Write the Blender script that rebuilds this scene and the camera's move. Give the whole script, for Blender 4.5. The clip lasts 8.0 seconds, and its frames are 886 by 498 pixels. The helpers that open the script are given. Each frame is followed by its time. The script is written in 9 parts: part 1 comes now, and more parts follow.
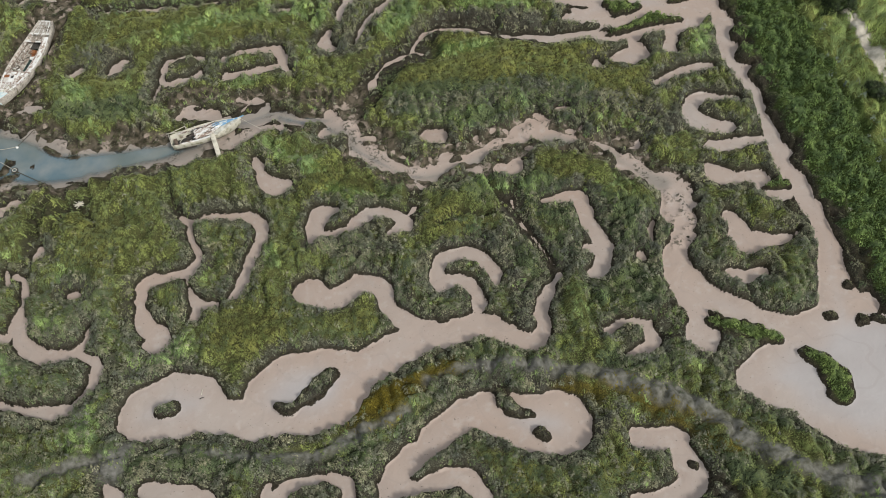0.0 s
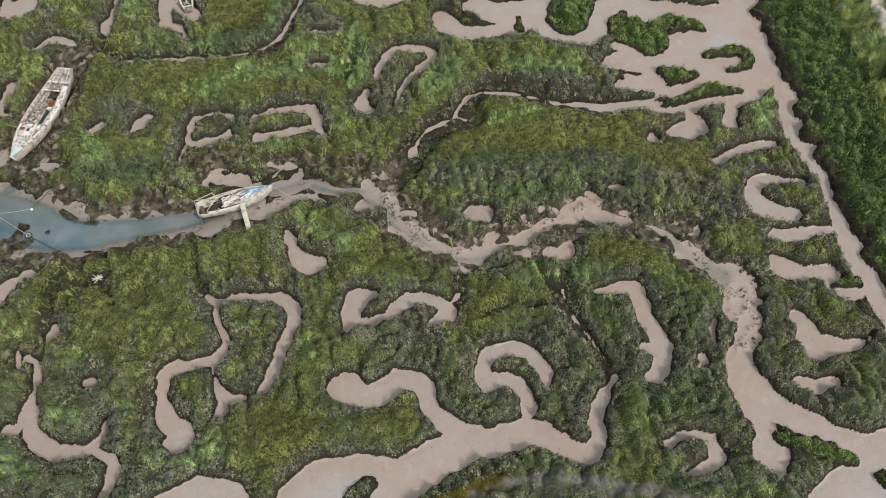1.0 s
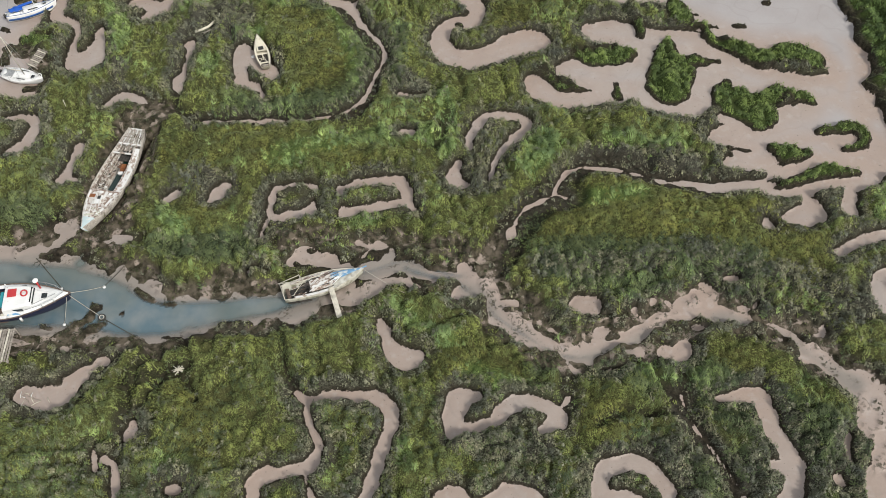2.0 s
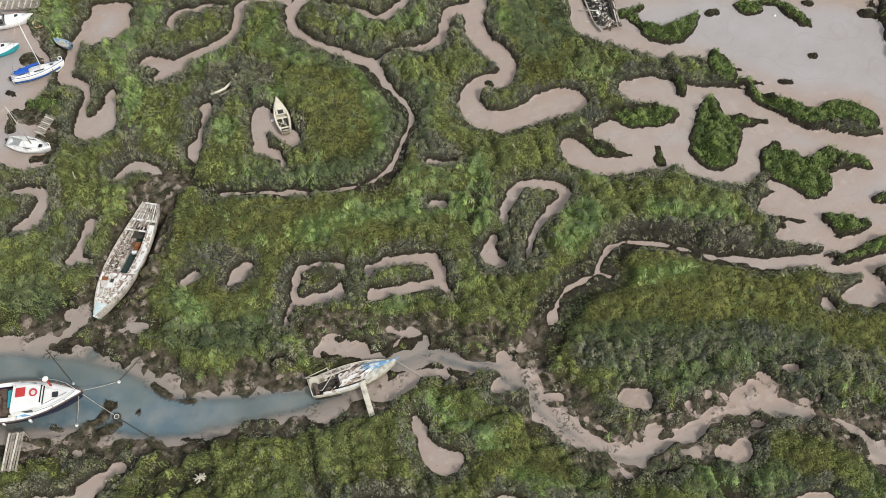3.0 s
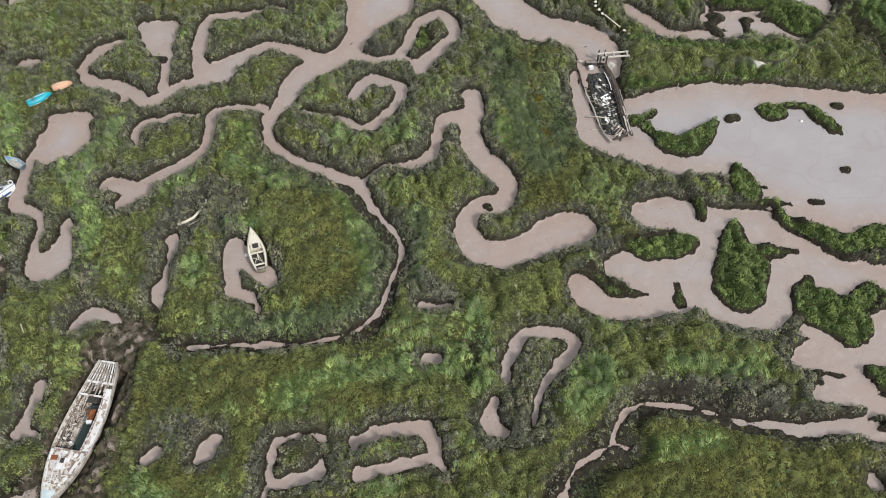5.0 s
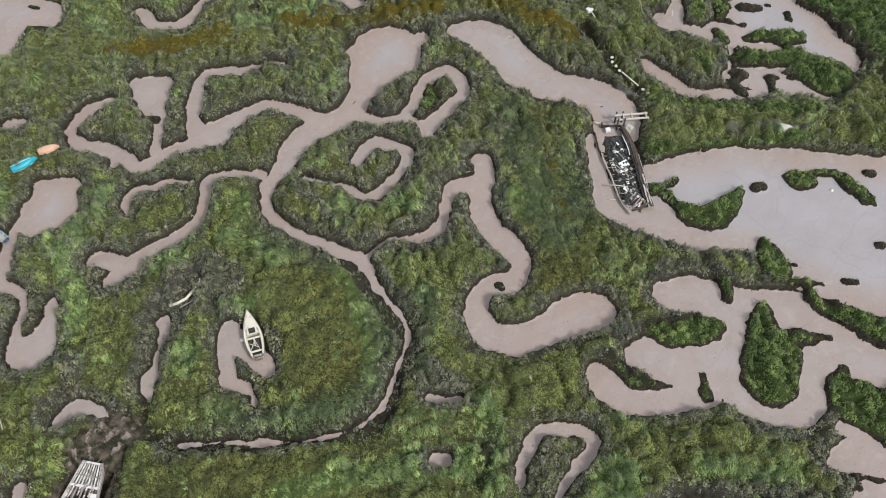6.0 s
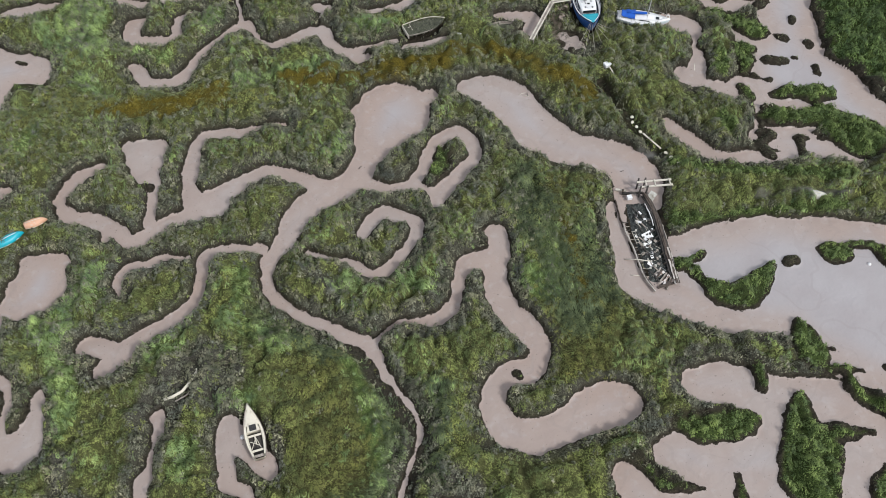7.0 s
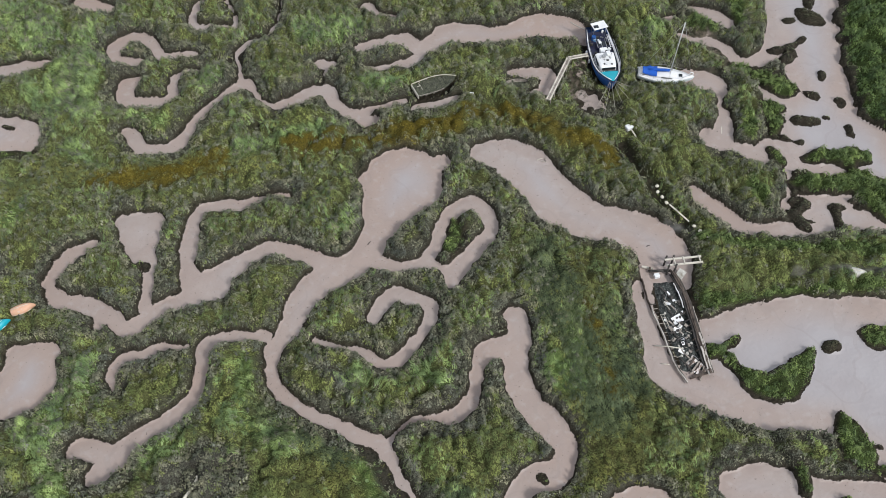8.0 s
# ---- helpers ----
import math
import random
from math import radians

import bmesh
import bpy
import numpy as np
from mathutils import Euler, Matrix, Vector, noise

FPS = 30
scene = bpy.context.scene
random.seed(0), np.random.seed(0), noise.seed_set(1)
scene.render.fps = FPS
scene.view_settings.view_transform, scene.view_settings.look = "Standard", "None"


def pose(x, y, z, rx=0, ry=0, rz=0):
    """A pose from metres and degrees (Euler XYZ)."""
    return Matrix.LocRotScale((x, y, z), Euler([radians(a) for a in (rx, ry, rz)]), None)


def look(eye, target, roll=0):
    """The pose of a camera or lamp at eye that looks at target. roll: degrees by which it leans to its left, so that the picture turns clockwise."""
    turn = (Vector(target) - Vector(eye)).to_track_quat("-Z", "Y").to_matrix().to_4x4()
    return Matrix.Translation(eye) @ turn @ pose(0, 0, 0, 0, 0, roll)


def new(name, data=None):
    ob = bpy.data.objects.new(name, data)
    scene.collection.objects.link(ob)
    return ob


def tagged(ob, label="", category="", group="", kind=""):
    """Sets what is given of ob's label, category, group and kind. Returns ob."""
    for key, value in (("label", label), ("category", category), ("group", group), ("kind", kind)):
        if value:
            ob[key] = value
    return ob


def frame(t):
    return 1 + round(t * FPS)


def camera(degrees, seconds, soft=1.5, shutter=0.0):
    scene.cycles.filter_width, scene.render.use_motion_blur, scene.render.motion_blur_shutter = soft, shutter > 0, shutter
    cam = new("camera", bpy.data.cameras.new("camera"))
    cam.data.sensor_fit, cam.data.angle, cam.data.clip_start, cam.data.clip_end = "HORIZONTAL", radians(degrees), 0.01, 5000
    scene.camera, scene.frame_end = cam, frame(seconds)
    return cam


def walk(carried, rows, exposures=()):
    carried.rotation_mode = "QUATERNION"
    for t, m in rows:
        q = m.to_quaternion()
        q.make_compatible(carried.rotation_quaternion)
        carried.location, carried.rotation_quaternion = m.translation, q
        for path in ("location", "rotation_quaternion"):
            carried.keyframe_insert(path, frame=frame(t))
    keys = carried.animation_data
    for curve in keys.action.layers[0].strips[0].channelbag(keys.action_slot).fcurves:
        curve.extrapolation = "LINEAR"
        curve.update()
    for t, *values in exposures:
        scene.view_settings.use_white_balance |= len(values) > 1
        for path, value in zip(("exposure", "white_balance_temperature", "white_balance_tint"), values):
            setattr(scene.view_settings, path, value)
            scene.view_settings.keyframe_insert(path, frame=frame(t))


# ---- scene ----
cam = camera(54.0, 8.0, soft=0.6)
PATH = [
    (0, (-0.691, -24.113, 70.678), (-0.465, -23.028, 69.013), -3.3),
    (0.5, (-0.567, -18.79, 70.532), (-0.333, -17.707, 68.867), -2.3),
    (1, (-2.806, -12.852, 70.376), (-2.571, -11.769, 68.711), -1.0),
    (1.5, (-6.582, -6.689, 69.956), (-6.348, -5.6, 68.295), -0.0),
    (2, (-9.871, -0.933, 69.754), (-9.64, 0.162, 68.096), 0.2),
    (3.5, (-10.903, 13.219, 69.366), (-10.681, 14.322, 67.713), -1.0),
    (4, (-9.525, 17.247, 69.341), (-9.299, 18.351, 67.688), -1.0),
    (4.5, (-8.02, 21.274, 69.382), (-7.79, 22.377, 67.729), -1.0),
    (6, (-5.617, 34.809, 69.277), (-5.39, 35.915, 67.626), -1.0),
    (6.5, (-5.241, 39.479, 69.156), (-5.016, 40.586, 67.505), -1.1),
    (7, (-4.802, 43.985, 69.045), (-4.574, 45.095, 67.396), -1.3),
    (7.5, (-4.589, 48.748, 69.011), (-4.358, 49.859, 67.364), -1.4),
    (8, (-4.476, 53.511, 68.952), (-4.239, 54.622, 67.306), -1.3),
]
walk(cam, [(t, look(eye, target, roll)) for t, eye, target, roll in PATH], ((0, 0.0, 6600, 6), (2, 0.04, 6600, 7), (4.5, 0.07, 6450, 9), (6, 0.04, 6200, 10), (8, 0.01, 6100, 10)))

# ---- light: a bright overcast sky ----
world = bpy.data.worlds.new("overcast_sky")
scene.world = world
world.use_nodes = True
wn, wl = world.node_tree.nodes, world.node_tree.links
sky = wn.new("ShaderNodeTexSky")
sky.sky_type, sky.sun_disc = "NISHITA", False
sky.sun_elevation, sky.sun_rotation = radians(44), radians(145)
sky.dust_density, sky.air_density = 4.0, 1.0
cloud = wn.new("ShaderNodeMix")
cloud.data_type, cloud.blend_type = "RGBA", "MIX"
cloud.inputs[0].default_value = 0.75
cloud.inputs[7].default_value = (8.2, 8.4, 8.8, 1)
wl.new(sky.outputs[0], cloud.inputs[6])
wl.new(cloud.outputs[2], wn["Background"].inputs[0])
wn["Background"].inputs[1].default_value = 0.092

sun = new("sun", bpy.data.lights.new("sun", "SUN"))
sun.data.energy, sun.data.angle, sun.data.color = 2.6, radians(9), (1.0, 0.965, 0.915)
sun.matrix_world = look((46, -16, 78), (0, 50, 0))

# ---- materials ----
def material(name, rough=0.8, metal=0.0):
    m = bpy.data.materials.new(name)
    m.use_nodes = True
    n, l = m.node_tree.nodes, m.node_tree.links
    b = n["Principled BSDF"]
    b.inputs["Roughness"].default_value, b.inputs["Metallic"].default_value = rough, metal
    return m, n, l, b


def blend(n, l, factor, a, b, mode="MIX"):
    """A colour mix; a and b are colours or sockets, factor a number or a socket."""
    mix = n.new("ShaderNodeMix")
    mix.data_type, mix.blend_type = "RGBA", mode
    for slot, value in ((0, factor), (6, a), (7, b)):
        if isinstance(value, (int, float)):
            mix.inputs[slot].default_value = value
        elif isinstance(value, tuple):
            mix.inputs[slot].default_value = (*value, 1)
        else:
            l.new(value, mix.inputs[slot])
    return mix.outputs[2]


def grain(n, l, scale, low=0.35, high=0.65, detail=4.0, stretch=None):
    """Noise in metres (scale: cycles a metre) between two levels, as a factor."""
    coord = n.new("ShaderNodeTexCoord")
    source = coord.outputs["Object"]
    if stretch:
        mapping = n.new("ShaderNodeMapping")
        mapping.inputs["Scale"].default_value = stretch
        l.new(source, mapping.inputs[0])
        source = mapping.outputs[0]
    tex = n.new("ShaderNodeTexNoise")
    tex.inputs["Scale"].default_value, tex.inputs["Detail"].default_value = scale, detail
    l.new(source, tex.inputs["Vector"])
    ramp = n.new("ShaderNodeMapRange")
    ramp.inputs[1].default_value, ramp.inputs[2].default_value = low, high
    l.new(tex.outputs[0], ramp.inputs[0])
    return ramp.outputs[0]


def field(n, name):
    a = n.new("ShaderNodeAttribute")
    a.attribute_name = name
    return a.outputs["Fac"]


def bumped(n, l, b, height, strength, distance):
    bump = n.new("ShaderNodeBump")
    bump.inputs["Strength"].default_value, bump.inputs["Distance"].default_value = strength, distance
    l.new(height, bump.inputs["Height"])
    l.new(bump.outputs[0], b.inputs["Normal"])


def foliage(name, dark, mid, light, patch_scale=0.35):
    """Leaves and blades: each one its own shade, drifting in patches of a few metres."""
    m, n, l, b = material(name, 0.7)
    stops = n.new("ShaderNodeValToRGB")
    e = stops.color_ramp.elements
    e[0].color, e[1].color, e[1].position = (*dark, 1), (*light, 1), 1.0
    e.new(0.5).color = (*mid, 1)
    l.new(field(n, "tone"), stops.inputs[0])
    drift = blend(n, l, grain(n, l, patch_scale, 0.32, 0.68, 5), (0.72, 0.79, 0.86), (1.34, 1.32, 1.14))
    spots = blend(n, l, grain(n, l, 0.9, 0.36, 0.64, 3), (0.64, 0.67, 0.7), (1.26, 1.25, 1.2))
    grown = n.new("ShaderNodeAttribute")
    grown.attribute_name = "grown"
    l.new(grown.outputs["Vector"], b.inputs["Normal"])
    l.new(blend(n, l, 1.0, blend(n, l, 1.0, stops.outputs[0], drift, "MULTIPLY"), spots, "MULTIPLY"), b.inputs["Base Color"])
    b.inputs["Specular IOR Level"].default_value = 0.25
    b.inputs["Sheen Weight"].default_value, b.inputs["Sheen Roughness"].default_value = 0.3, 0.5
    b.inputs["Sheen Tint"].default_value = (0.75, 0.85, 0.45, 1)
    return m


def painted(name, colour, rough=0.45, worn=(0.3, 0.27, 0.22), wear=0.62, scale=1.2, fade=0.12):
    """Boat paint or plastic: faded in drifts, with dirt where it wears."""
    m, n, l, b = material(name, rough)
    soft = tuple(c * 0.82 for c in colour)
    base = blend(n, l, grain(n, l, 0.7), soft, colour)
    l.new(blend(n, l, grain(n, l, scale * 4, wear, wear + fade, 6), base, worn), b.inputs["Base Color"])
    bumped(n, l, b, grain(n, l, 9, 0.3, 0.7), 0.15, 0.01)
    return m


def timber(name, dark, light, rough=0.85):
    m, n, l, b = material(name, rough)
    streak = grain(n, l, 3, 0.3, 0.7, 6, (1, 9, 9))
    base = blend(n, l, streak, dark, light)
    l.new(blend(n, l, grain(n, l, 1.5, 0.5, 0.75), base, tuple(c * 0.55 for c in dark)), b.inputs["Base Color"])
    bumped(n, l, b, streak, 0.4, 0.02)
    return m


def speckle(n, l, dark, mid, light, scale):
    """Matted leaves seen from above: three shades in fine grains."""
    fine = grain(n, l, scale, 0.38, 0.62, 3)
    spark = grain(n, l, scale * 2.3, 0.54, 0.68, 2)
    return blend(n, l, spark, blend(n, l, fine, dark, mid), light)


# the ground sheet: mud, soil of the banks with shade painted in, and matted turf of several kinds, told apart by fields
# of the plan
ground_mat, n, l, b = material("marsh_ground", 0.8)
mud = blend(n, l, grain(n, l, 0.05, 0.35, 0.65, 3), (0.365, 0.282, 0.237), (0.375, 0.32, 0.29))
mud = blend(n, l, grain(n, l, 0.5, 0.45, 0.8, 6), mud, (0.345, 0.275, 0.24))
mud = blend(n, l, grain(n, l, 1.3, 0.55, 0.85, 5), mud, (0.42, 0.365, 0.335))
mud = blend(n, l, grain(n, l, 5, 0.70, 0.74, 2), mud, (0.16, 0.13, 0.11))
# wetter mid-pool mud: the sky's reflection is put into its lilac-grey colour
mud = blend(n, l, field(n, "wet_sky_tint"), mud, blend(n, l, grain(n, l, 0.25, 0.35, 0.65, 5), (0.352, 0.322, 0.318), (0.38, 0.355, 0.354)))
runnel = n.new("ShaderNodeMath")
runnel.operation = "COMPARE"
runnel.inputs[1].default_value, runnel.inputs[2].default_value = 0.5, 0.018
l.new(grain(n, l, 0.16, 0.2, 0.8, 2), runnel.inputs[0])
thread = n.new("ShaderNodeMath")
thread.operation = "MULTIPLY"
thread.inputs[1].default_value = 0.16
l.new(runnel.outputs[0], thread.inputs[0])
mud = blend(n, l, thread.outputs[0], mud, (0.27, 0.235, 0.215))
mud = blend(n, l, field(n, "wet"), mud, (0.25, 0.22, 0.195))
patchy = n.new("ShaderNodeMath")
patchy.operation = "MULTIPLY"
l.new(field(n, "smear"), patchy.inputs[0])
l.new(grain(n, l, 3.2, 0.5, 0.56, 9), patchy.inputs[1])
mud = blend(n, l, patchy.outputs[0], mud, blend(n, l, grain(n, l, 4, 0.4, 0.6), (0.045, 0.042, 0.028), (0.15, 0.125, 0.095)))
turf = speckle(n, l, (0.025, 0.028, 0.009), (0.085, 0.092, 0.032), (0.2, 0.205, 0.085), 9)
for key, shades in (("dry", ((0.02, 0.02, 0.006), (0.062, 0.062, 0.021), (0.15, 0.142, 0.06))), ("cord", ((0.014, 0.019, 0.009), (0.04, 0.054, 0.026), (0.12, 0.145, 0.08))),
                    ("lush", ((0.03, 0.048, 0.013), (0.09, 0.13, 0.036), (0.22, 0.28, 0.1))), ("grey", ((0.016, 0.015, 0.011), (0.07, 0.068, 0.052), (0.19, 0.185, 0.15))),
                    ("rust", ((0.03, 0.026, 0.004), (0.105, 0.082, 0.01), (0.19, 0.15, 0.03))), ("herb", ((0.014, 0.024, 0.007), (0.05, 0.075, 0.02), (0.13, 0.16, 0.05))),
                    ("pale", ((0.05, 0.065, 0.018), (0.17, 0.19, 0.055), (0.33, 0.33, 0.14)))):
    turf = blend(n, l, field(n, key), turf, speckle(n, l, *shades, 9))
# bank soil, its colour darkened further for shade under overhangs and in creases
soil_and_shadow = blend(n, l, grain(n, l, 3, 0.35, 0.65), (0.013, 0.011, 0.008), (0.04, 0.033, 0.024))
soil_and_shadow = blend(n, l, grain(n, l, 9, 0.62, 0.72, 2), soil_and_shadow, (0.07, 0.06, 0.043))
ooze = blend(n, l, grain(n, l, 1.6, 0.38, 0.62, 7), (0.03, 0.027, 0.017), (0.13, 0.108, 0.082))
ooze = blend(n, l, grain(n, l, 1.1, 0.56, 0.62, 9), ooze, (0.30, 0.245, 0.21))
ooze = blend(n, l, grain(n, l, 2.2, 0.6, 0.7, 4), ooze, (0.045, 0.055, 0.02))
soil_and_shadow = blend(n, l, field(n, "mire"), soil_and_shadow, ooze)
turf = blend(n, l, field(n, "soil_and_shadow"), turf, soil_and_shadow)
turf = blend(n, l, field(n, "dirt"), turf, blend(n, l, grain(n, l, 2.2, 0.32, 0.7, 8), (0.075, 0.073, 0.062), (0.21, 0.205, 0.195)))
turf = blend(n, l, field(n, "track"), turf, blend(n, l, grain(n, l, 2.5), (0.4, 0.365, 0.3), (0.55, 0.51, 0.44)))
wobble = n.new("ShaderNodeMath")
wobble.operation = "MULTIPLY_ADD"
l.new(grain(n, l, 6, 0.2, 0.8, 3), wobble.inputs[0])
wobble.inputs[1].default_value = 0.16
l.new(field(n, "edge"), wobble.inputs[2])
shore = n.new("ShaderNodeMapRange")
shore.inputs[1].default_value, shore.inputs[2].default_value, shore.inputs[3].default_value, shore.inputs[4].default_value = -0.03, 0.01, 1.0, 0.0
l.new(wobble.outputs[0], shore.inputs[0])
l.new(blend(n, l, shore.outputs[0], turf, mud), b.inputs["Base Color"])
for slot, dry_value, mud_value in (("Roughness", 0.9, 0.42), ("Specular IOR Level", 0.1, 0.35)):
    gloss = n.new("ShaderNodeMapRange")
    gloss.inputs[3].default_value, gloss.inputs[4].default_value = dry_value, mud_value
    l.new(shore.outputs[0], gloss.inputs[0])
    l.new(gloss.outputs[0], b.inputs[slot])
bumped(n, l, b, grain(n, l, 3, 0.2, 0.8, 8), 0.5, 0.06)

water_mat, n, l, b = material("creek_water", 0.12)
shallow = blend(n, l, grain(n, l, 0.3, 0.4, 0.65, 4), (0.1, 0.155, 0.185), (0.21, 0.235, 0.24))
l.new(blend(n, l, grain(n, l, 0.1, 0.42, 0.62), shallow, (0.13, 0.15, 0.13)), b.inputs["Base Color"])
bumped(n, l, b, grain(n, l, 2.2, 0.2, 0.8, 3), 0.08, 0.03)
clear = n.new("ShaderNodeBsdfTransparent")
deep = n.new("ShaderNodeMixShader")
murk = n.new("ShaderNodeMapRange")
murk.inputs[3].default_value, murk.inputs[4].default_value = 0.0, 0.94
l.new(field(n, "depth"), murk.inputs[0])
l.new(murk.outputs[0], deep.inputs[0])
l.new(clear.outputs[0], deep.inputs[1])
l.new(b.outputs[0], deep.inputs[2])
l.new(deep.outputs[0], n["Material Output"].inputs[0])

scrub_mat = foliage("purslane", (0.036, 0.036, 0.025), (0.178, 0.172, 0.126), (0.42, 0.415, 0.33), 0.5)
grass_mat = foliage("marsh_grass", (0.066, 0.084, 0.024), (0.2, 0.23, 0.073), (0.29, 0.32, 0.117), 0.22)
dry_mat = foliage("dry_grass", (0.06, 0.065, 0.018), (0.155, 0.162, 0.048), (0.26, 0.26, 0.096), 0.3)
lush_mat = foliage("lush_grass", (0.075, 0.12, 0.037), (0.255, 0.345, 0.128), (0.44, 0.53, 0.262), 0.4)
cord_mat = foliage("cord_grass", (0.035, 0.047, 0.021), (0.11, 0.138, 0.066), (0.24, 0.275, 0.15), 0.4)
rust_mat = foliage("rusty_weed", (0.045, 0.038, 0.005), (0.135, 0.108, 0.014), (0.22, 0.18, 0.035), 0.5)
islet_mat = foliage("seablite", (0.035, 0.055, 0.017), (0.145, 0.2, 0.062), (0.3, 0.36, 0.135), 0.6)
wrack_mat = foliage("bladderwrack", (0.014, 0.013, 0.009), (0.045, 0.04, 0.026), (0.12, 0.108, 0.075), 0.8)
herb_mat = foliage("wall_herbs", (0.026, 0.046, 0.016), (0.105, 0.16, 0.05), (0.26, 0.335, 0.13), 0.45)
thistle_mat = foliage("thistles", (0.08, 0.10, 0.08), (0.22, 0.26, 0.22), (0.42, 0.47, 0.42), 0.6)
pale_mat = foliage("tall_grass", (0.09, 0.125, 0.035), (0.25, 0.315, 0.1), (0.46, 0.52, 0.23), 0.3)

# white gelcoat with the hull's blown-out cyan highlight painted into its colour
glare_white = painted("gelcoat_with_glare", (0.84, 0.93, 0.95), 0.3, (0.6, 0.66, 0.66), 0.8)
white_paint = painted("white_gelcoat", (0.88, 0.88, 0.87), 0.35, (0.5, 0.47, 0.4), 0.66)
cream_paint = painted("cream_paint", (0.74, 0.69, 0.56), 0.5, (0.42, 0.36, 0.26), 0.6)
navy_paint = painted("navy_paint", (0.018, 0.02, 0.05), 0.4, (0.09, 0.06, 0.06), 0.62)
blue_paint = painted("blue_paint", (0.02, 0.09, 0.3), 0.45, (0.12, 0.14, 0.18), 0.62)
teal_paint = painted("teal_paint", (0.03, 0.36, 0.42), 0.5, (0.3, 0.4, 0.4), 0.62)
turquoise_paint = painted("turquoise_paint", (0.02, 0.40, 0.5), 0.4, (0.1, 0.2, 0.22), 0.66)
peach_paint = painted("peach_paint", (0.72, 0.42, 0.27), 0.6, (0.6, 0.5, 0.4), 0.58)
red_paint = painted("red_paint", (0.55, 0.04, 0.045), 0.55, (0.3, 0.12, 0.1), 0.62)
faded_blue = painted("faded_blue_tarpaulin", (0.17, 0.36, 0.58), 0.7, (0.6, 0.64, 0.64), 0.5, 0.5, 0.12)
blue_cloth = painted("blue_sailcloth", (0.01, 0.1, 0.5), 0.75, (0.02, 0.06, 0.25), 0.6)
mossy_white = painted("mossy_white_paint", (0.66, 0.65, 0.59), 0.7, (0.22, 0.19, 0.14), 0.38, 0.6, 0.4)
green_stain = painted("green_stained_paint", (0.42, 0.46, 0.3), 0.75, (0.62, 0.62, 0.56), 0.4, 0.5, 0.3)
pale_timber = timber("whitewashed_timber", (0.24, 0.2, 0.165), (0.72, 0.68, 0.62))
grey_timber = timber("weathered_timber", (0.20, 0.17, 0.14), (0.42, 0.38, 0.33))
bare_timber = timber("bleached_plank", (0.5, 0.46, 0.38), (0.68, 0.64, 0.55))
black_timber = timber("tarred_timber", (0.018, 0.016, 0.014), (0.10, 0.09, 0.08))
brown_timber = timber("brown_timber", (0.07, 0.05, 0.04), (0.22, 0.16, 0.125))
flaked_white = painted("flaking_white_paint", (0.78, 0.77, 0.75), 0.6, (0.36, 0.29, 0.24), 0.53, 0.55, 0.08)
flaked_wood = painted("bare_wood_with_paint_flakes", (0.66, 0.62, 0.58), 0.75, (0.24, 0.17, 0.135), 0.46, 0.8, 0.09)
hull_stain = painted("stained_hull_paint", (0.6, 0.58, 0.5), 0.7, (0.2, 0.19, 0.11), 0.48, 0.45, 0.2)
blue_white = painted("pale_blue_paint", (0.56, 0.68, 0.7), 0.6, (0.7, 0.7, 0.68), 0.5, 0.5, 0.1)
tar_brown = timber("tarred_oak", (0.03, 0.023, 0.019), (0.15, 0.115, 0.09))
rust_iron = timber("rusted_iron", (0.10, 0.03, 0.012), (0.36, 0.14, 0.05), 0.9)
steel, n, l, b = material("galvanised_steel", 0.4, 0.8)
l.new(blend(n, l, grain(n, l, 6), (0.38, 0.38, 0.37), (0.6, 0.6, 0.6)), b.inputs["Base Color"])
glass_dark, n, l, b = material("tinted_window", 0.08)
l.new(blend(n, l, grain(n, l, 2), (0.012, 0.016, 0.02), (0.03, 0.036, 0.04)), b.inputs["Base Color"])
rope_mat = timber("rope", (0.3, 0.28, 0.23), (0.55, 0.52, 0.45))
chain_mat = timber("weedy_chain", (0.03, 0.028, 0.02), (0.09, 0.075, 0.05))
bilge, n, l, b = material("bilge_water", 0.08)
l.new(blend(n, l, grain(n, l, 1.2), (0.012, 0.03, 0.024), (0.02, 0.045, 0.036)), b.inputs["Base Color"])
rubber, n, l, b = material("rubber", 0.8)
l.new(blend(n, l, grain(n, l, 8), (0.02, 0.02, 0.02), (0.05, 0.048, 0.045)), b.inputs["Base Color"])
bush_mat = foliage("bush_leaves", (0.008, 0.016, 0.004), (0.028, 0.048, 0.014), (0.07, 0.1, 0.035), 0.8)
bark = timber("bark", (0.05, 0.04, 0.03), (0.12, 0.1, 0.08))
hold_silt, n, l, b = material("hold_silt", 0.6)
l.new(speckle(n, l, (0.008, 0.01, 0.009), (0.04, 0.046, 0.04), (0.17, 0.18, 0.165), 4), b.inputs["Base Color"])
bumped(n, l, b, grain(n, l, 5, 0.2, 0.8, 6), 0.8, 0.08)
wrack_fill, n, l, b = material("rotting_weed", 0.9)
l.new(speckle(n, l, (0.018, 0.02, 0.011), (0.07, 0.075, 0.045), (0.2, 0.2, 0.15), 7), b.inputs["Base Color"])
bumped(n, l, b, grain(n, l, 6, 0.2, 0.8, 6), 0.8, 0.08)

# ---- the plan of the marsh: chains of (x, y, width) in metres ----
PLAN = {}


def chain_kind(kind):
    PLAN[kind] = []
    return lambda *chain: PLAN[kind].append(chain)


pool, creek, stream, ditch = (chain_kind(k) for k in ("pool", "creek", "stream", "ditch"))
islet, mound, shrubs = (chain_kind(k) for k in ("islet", "mound", "shrubs"))
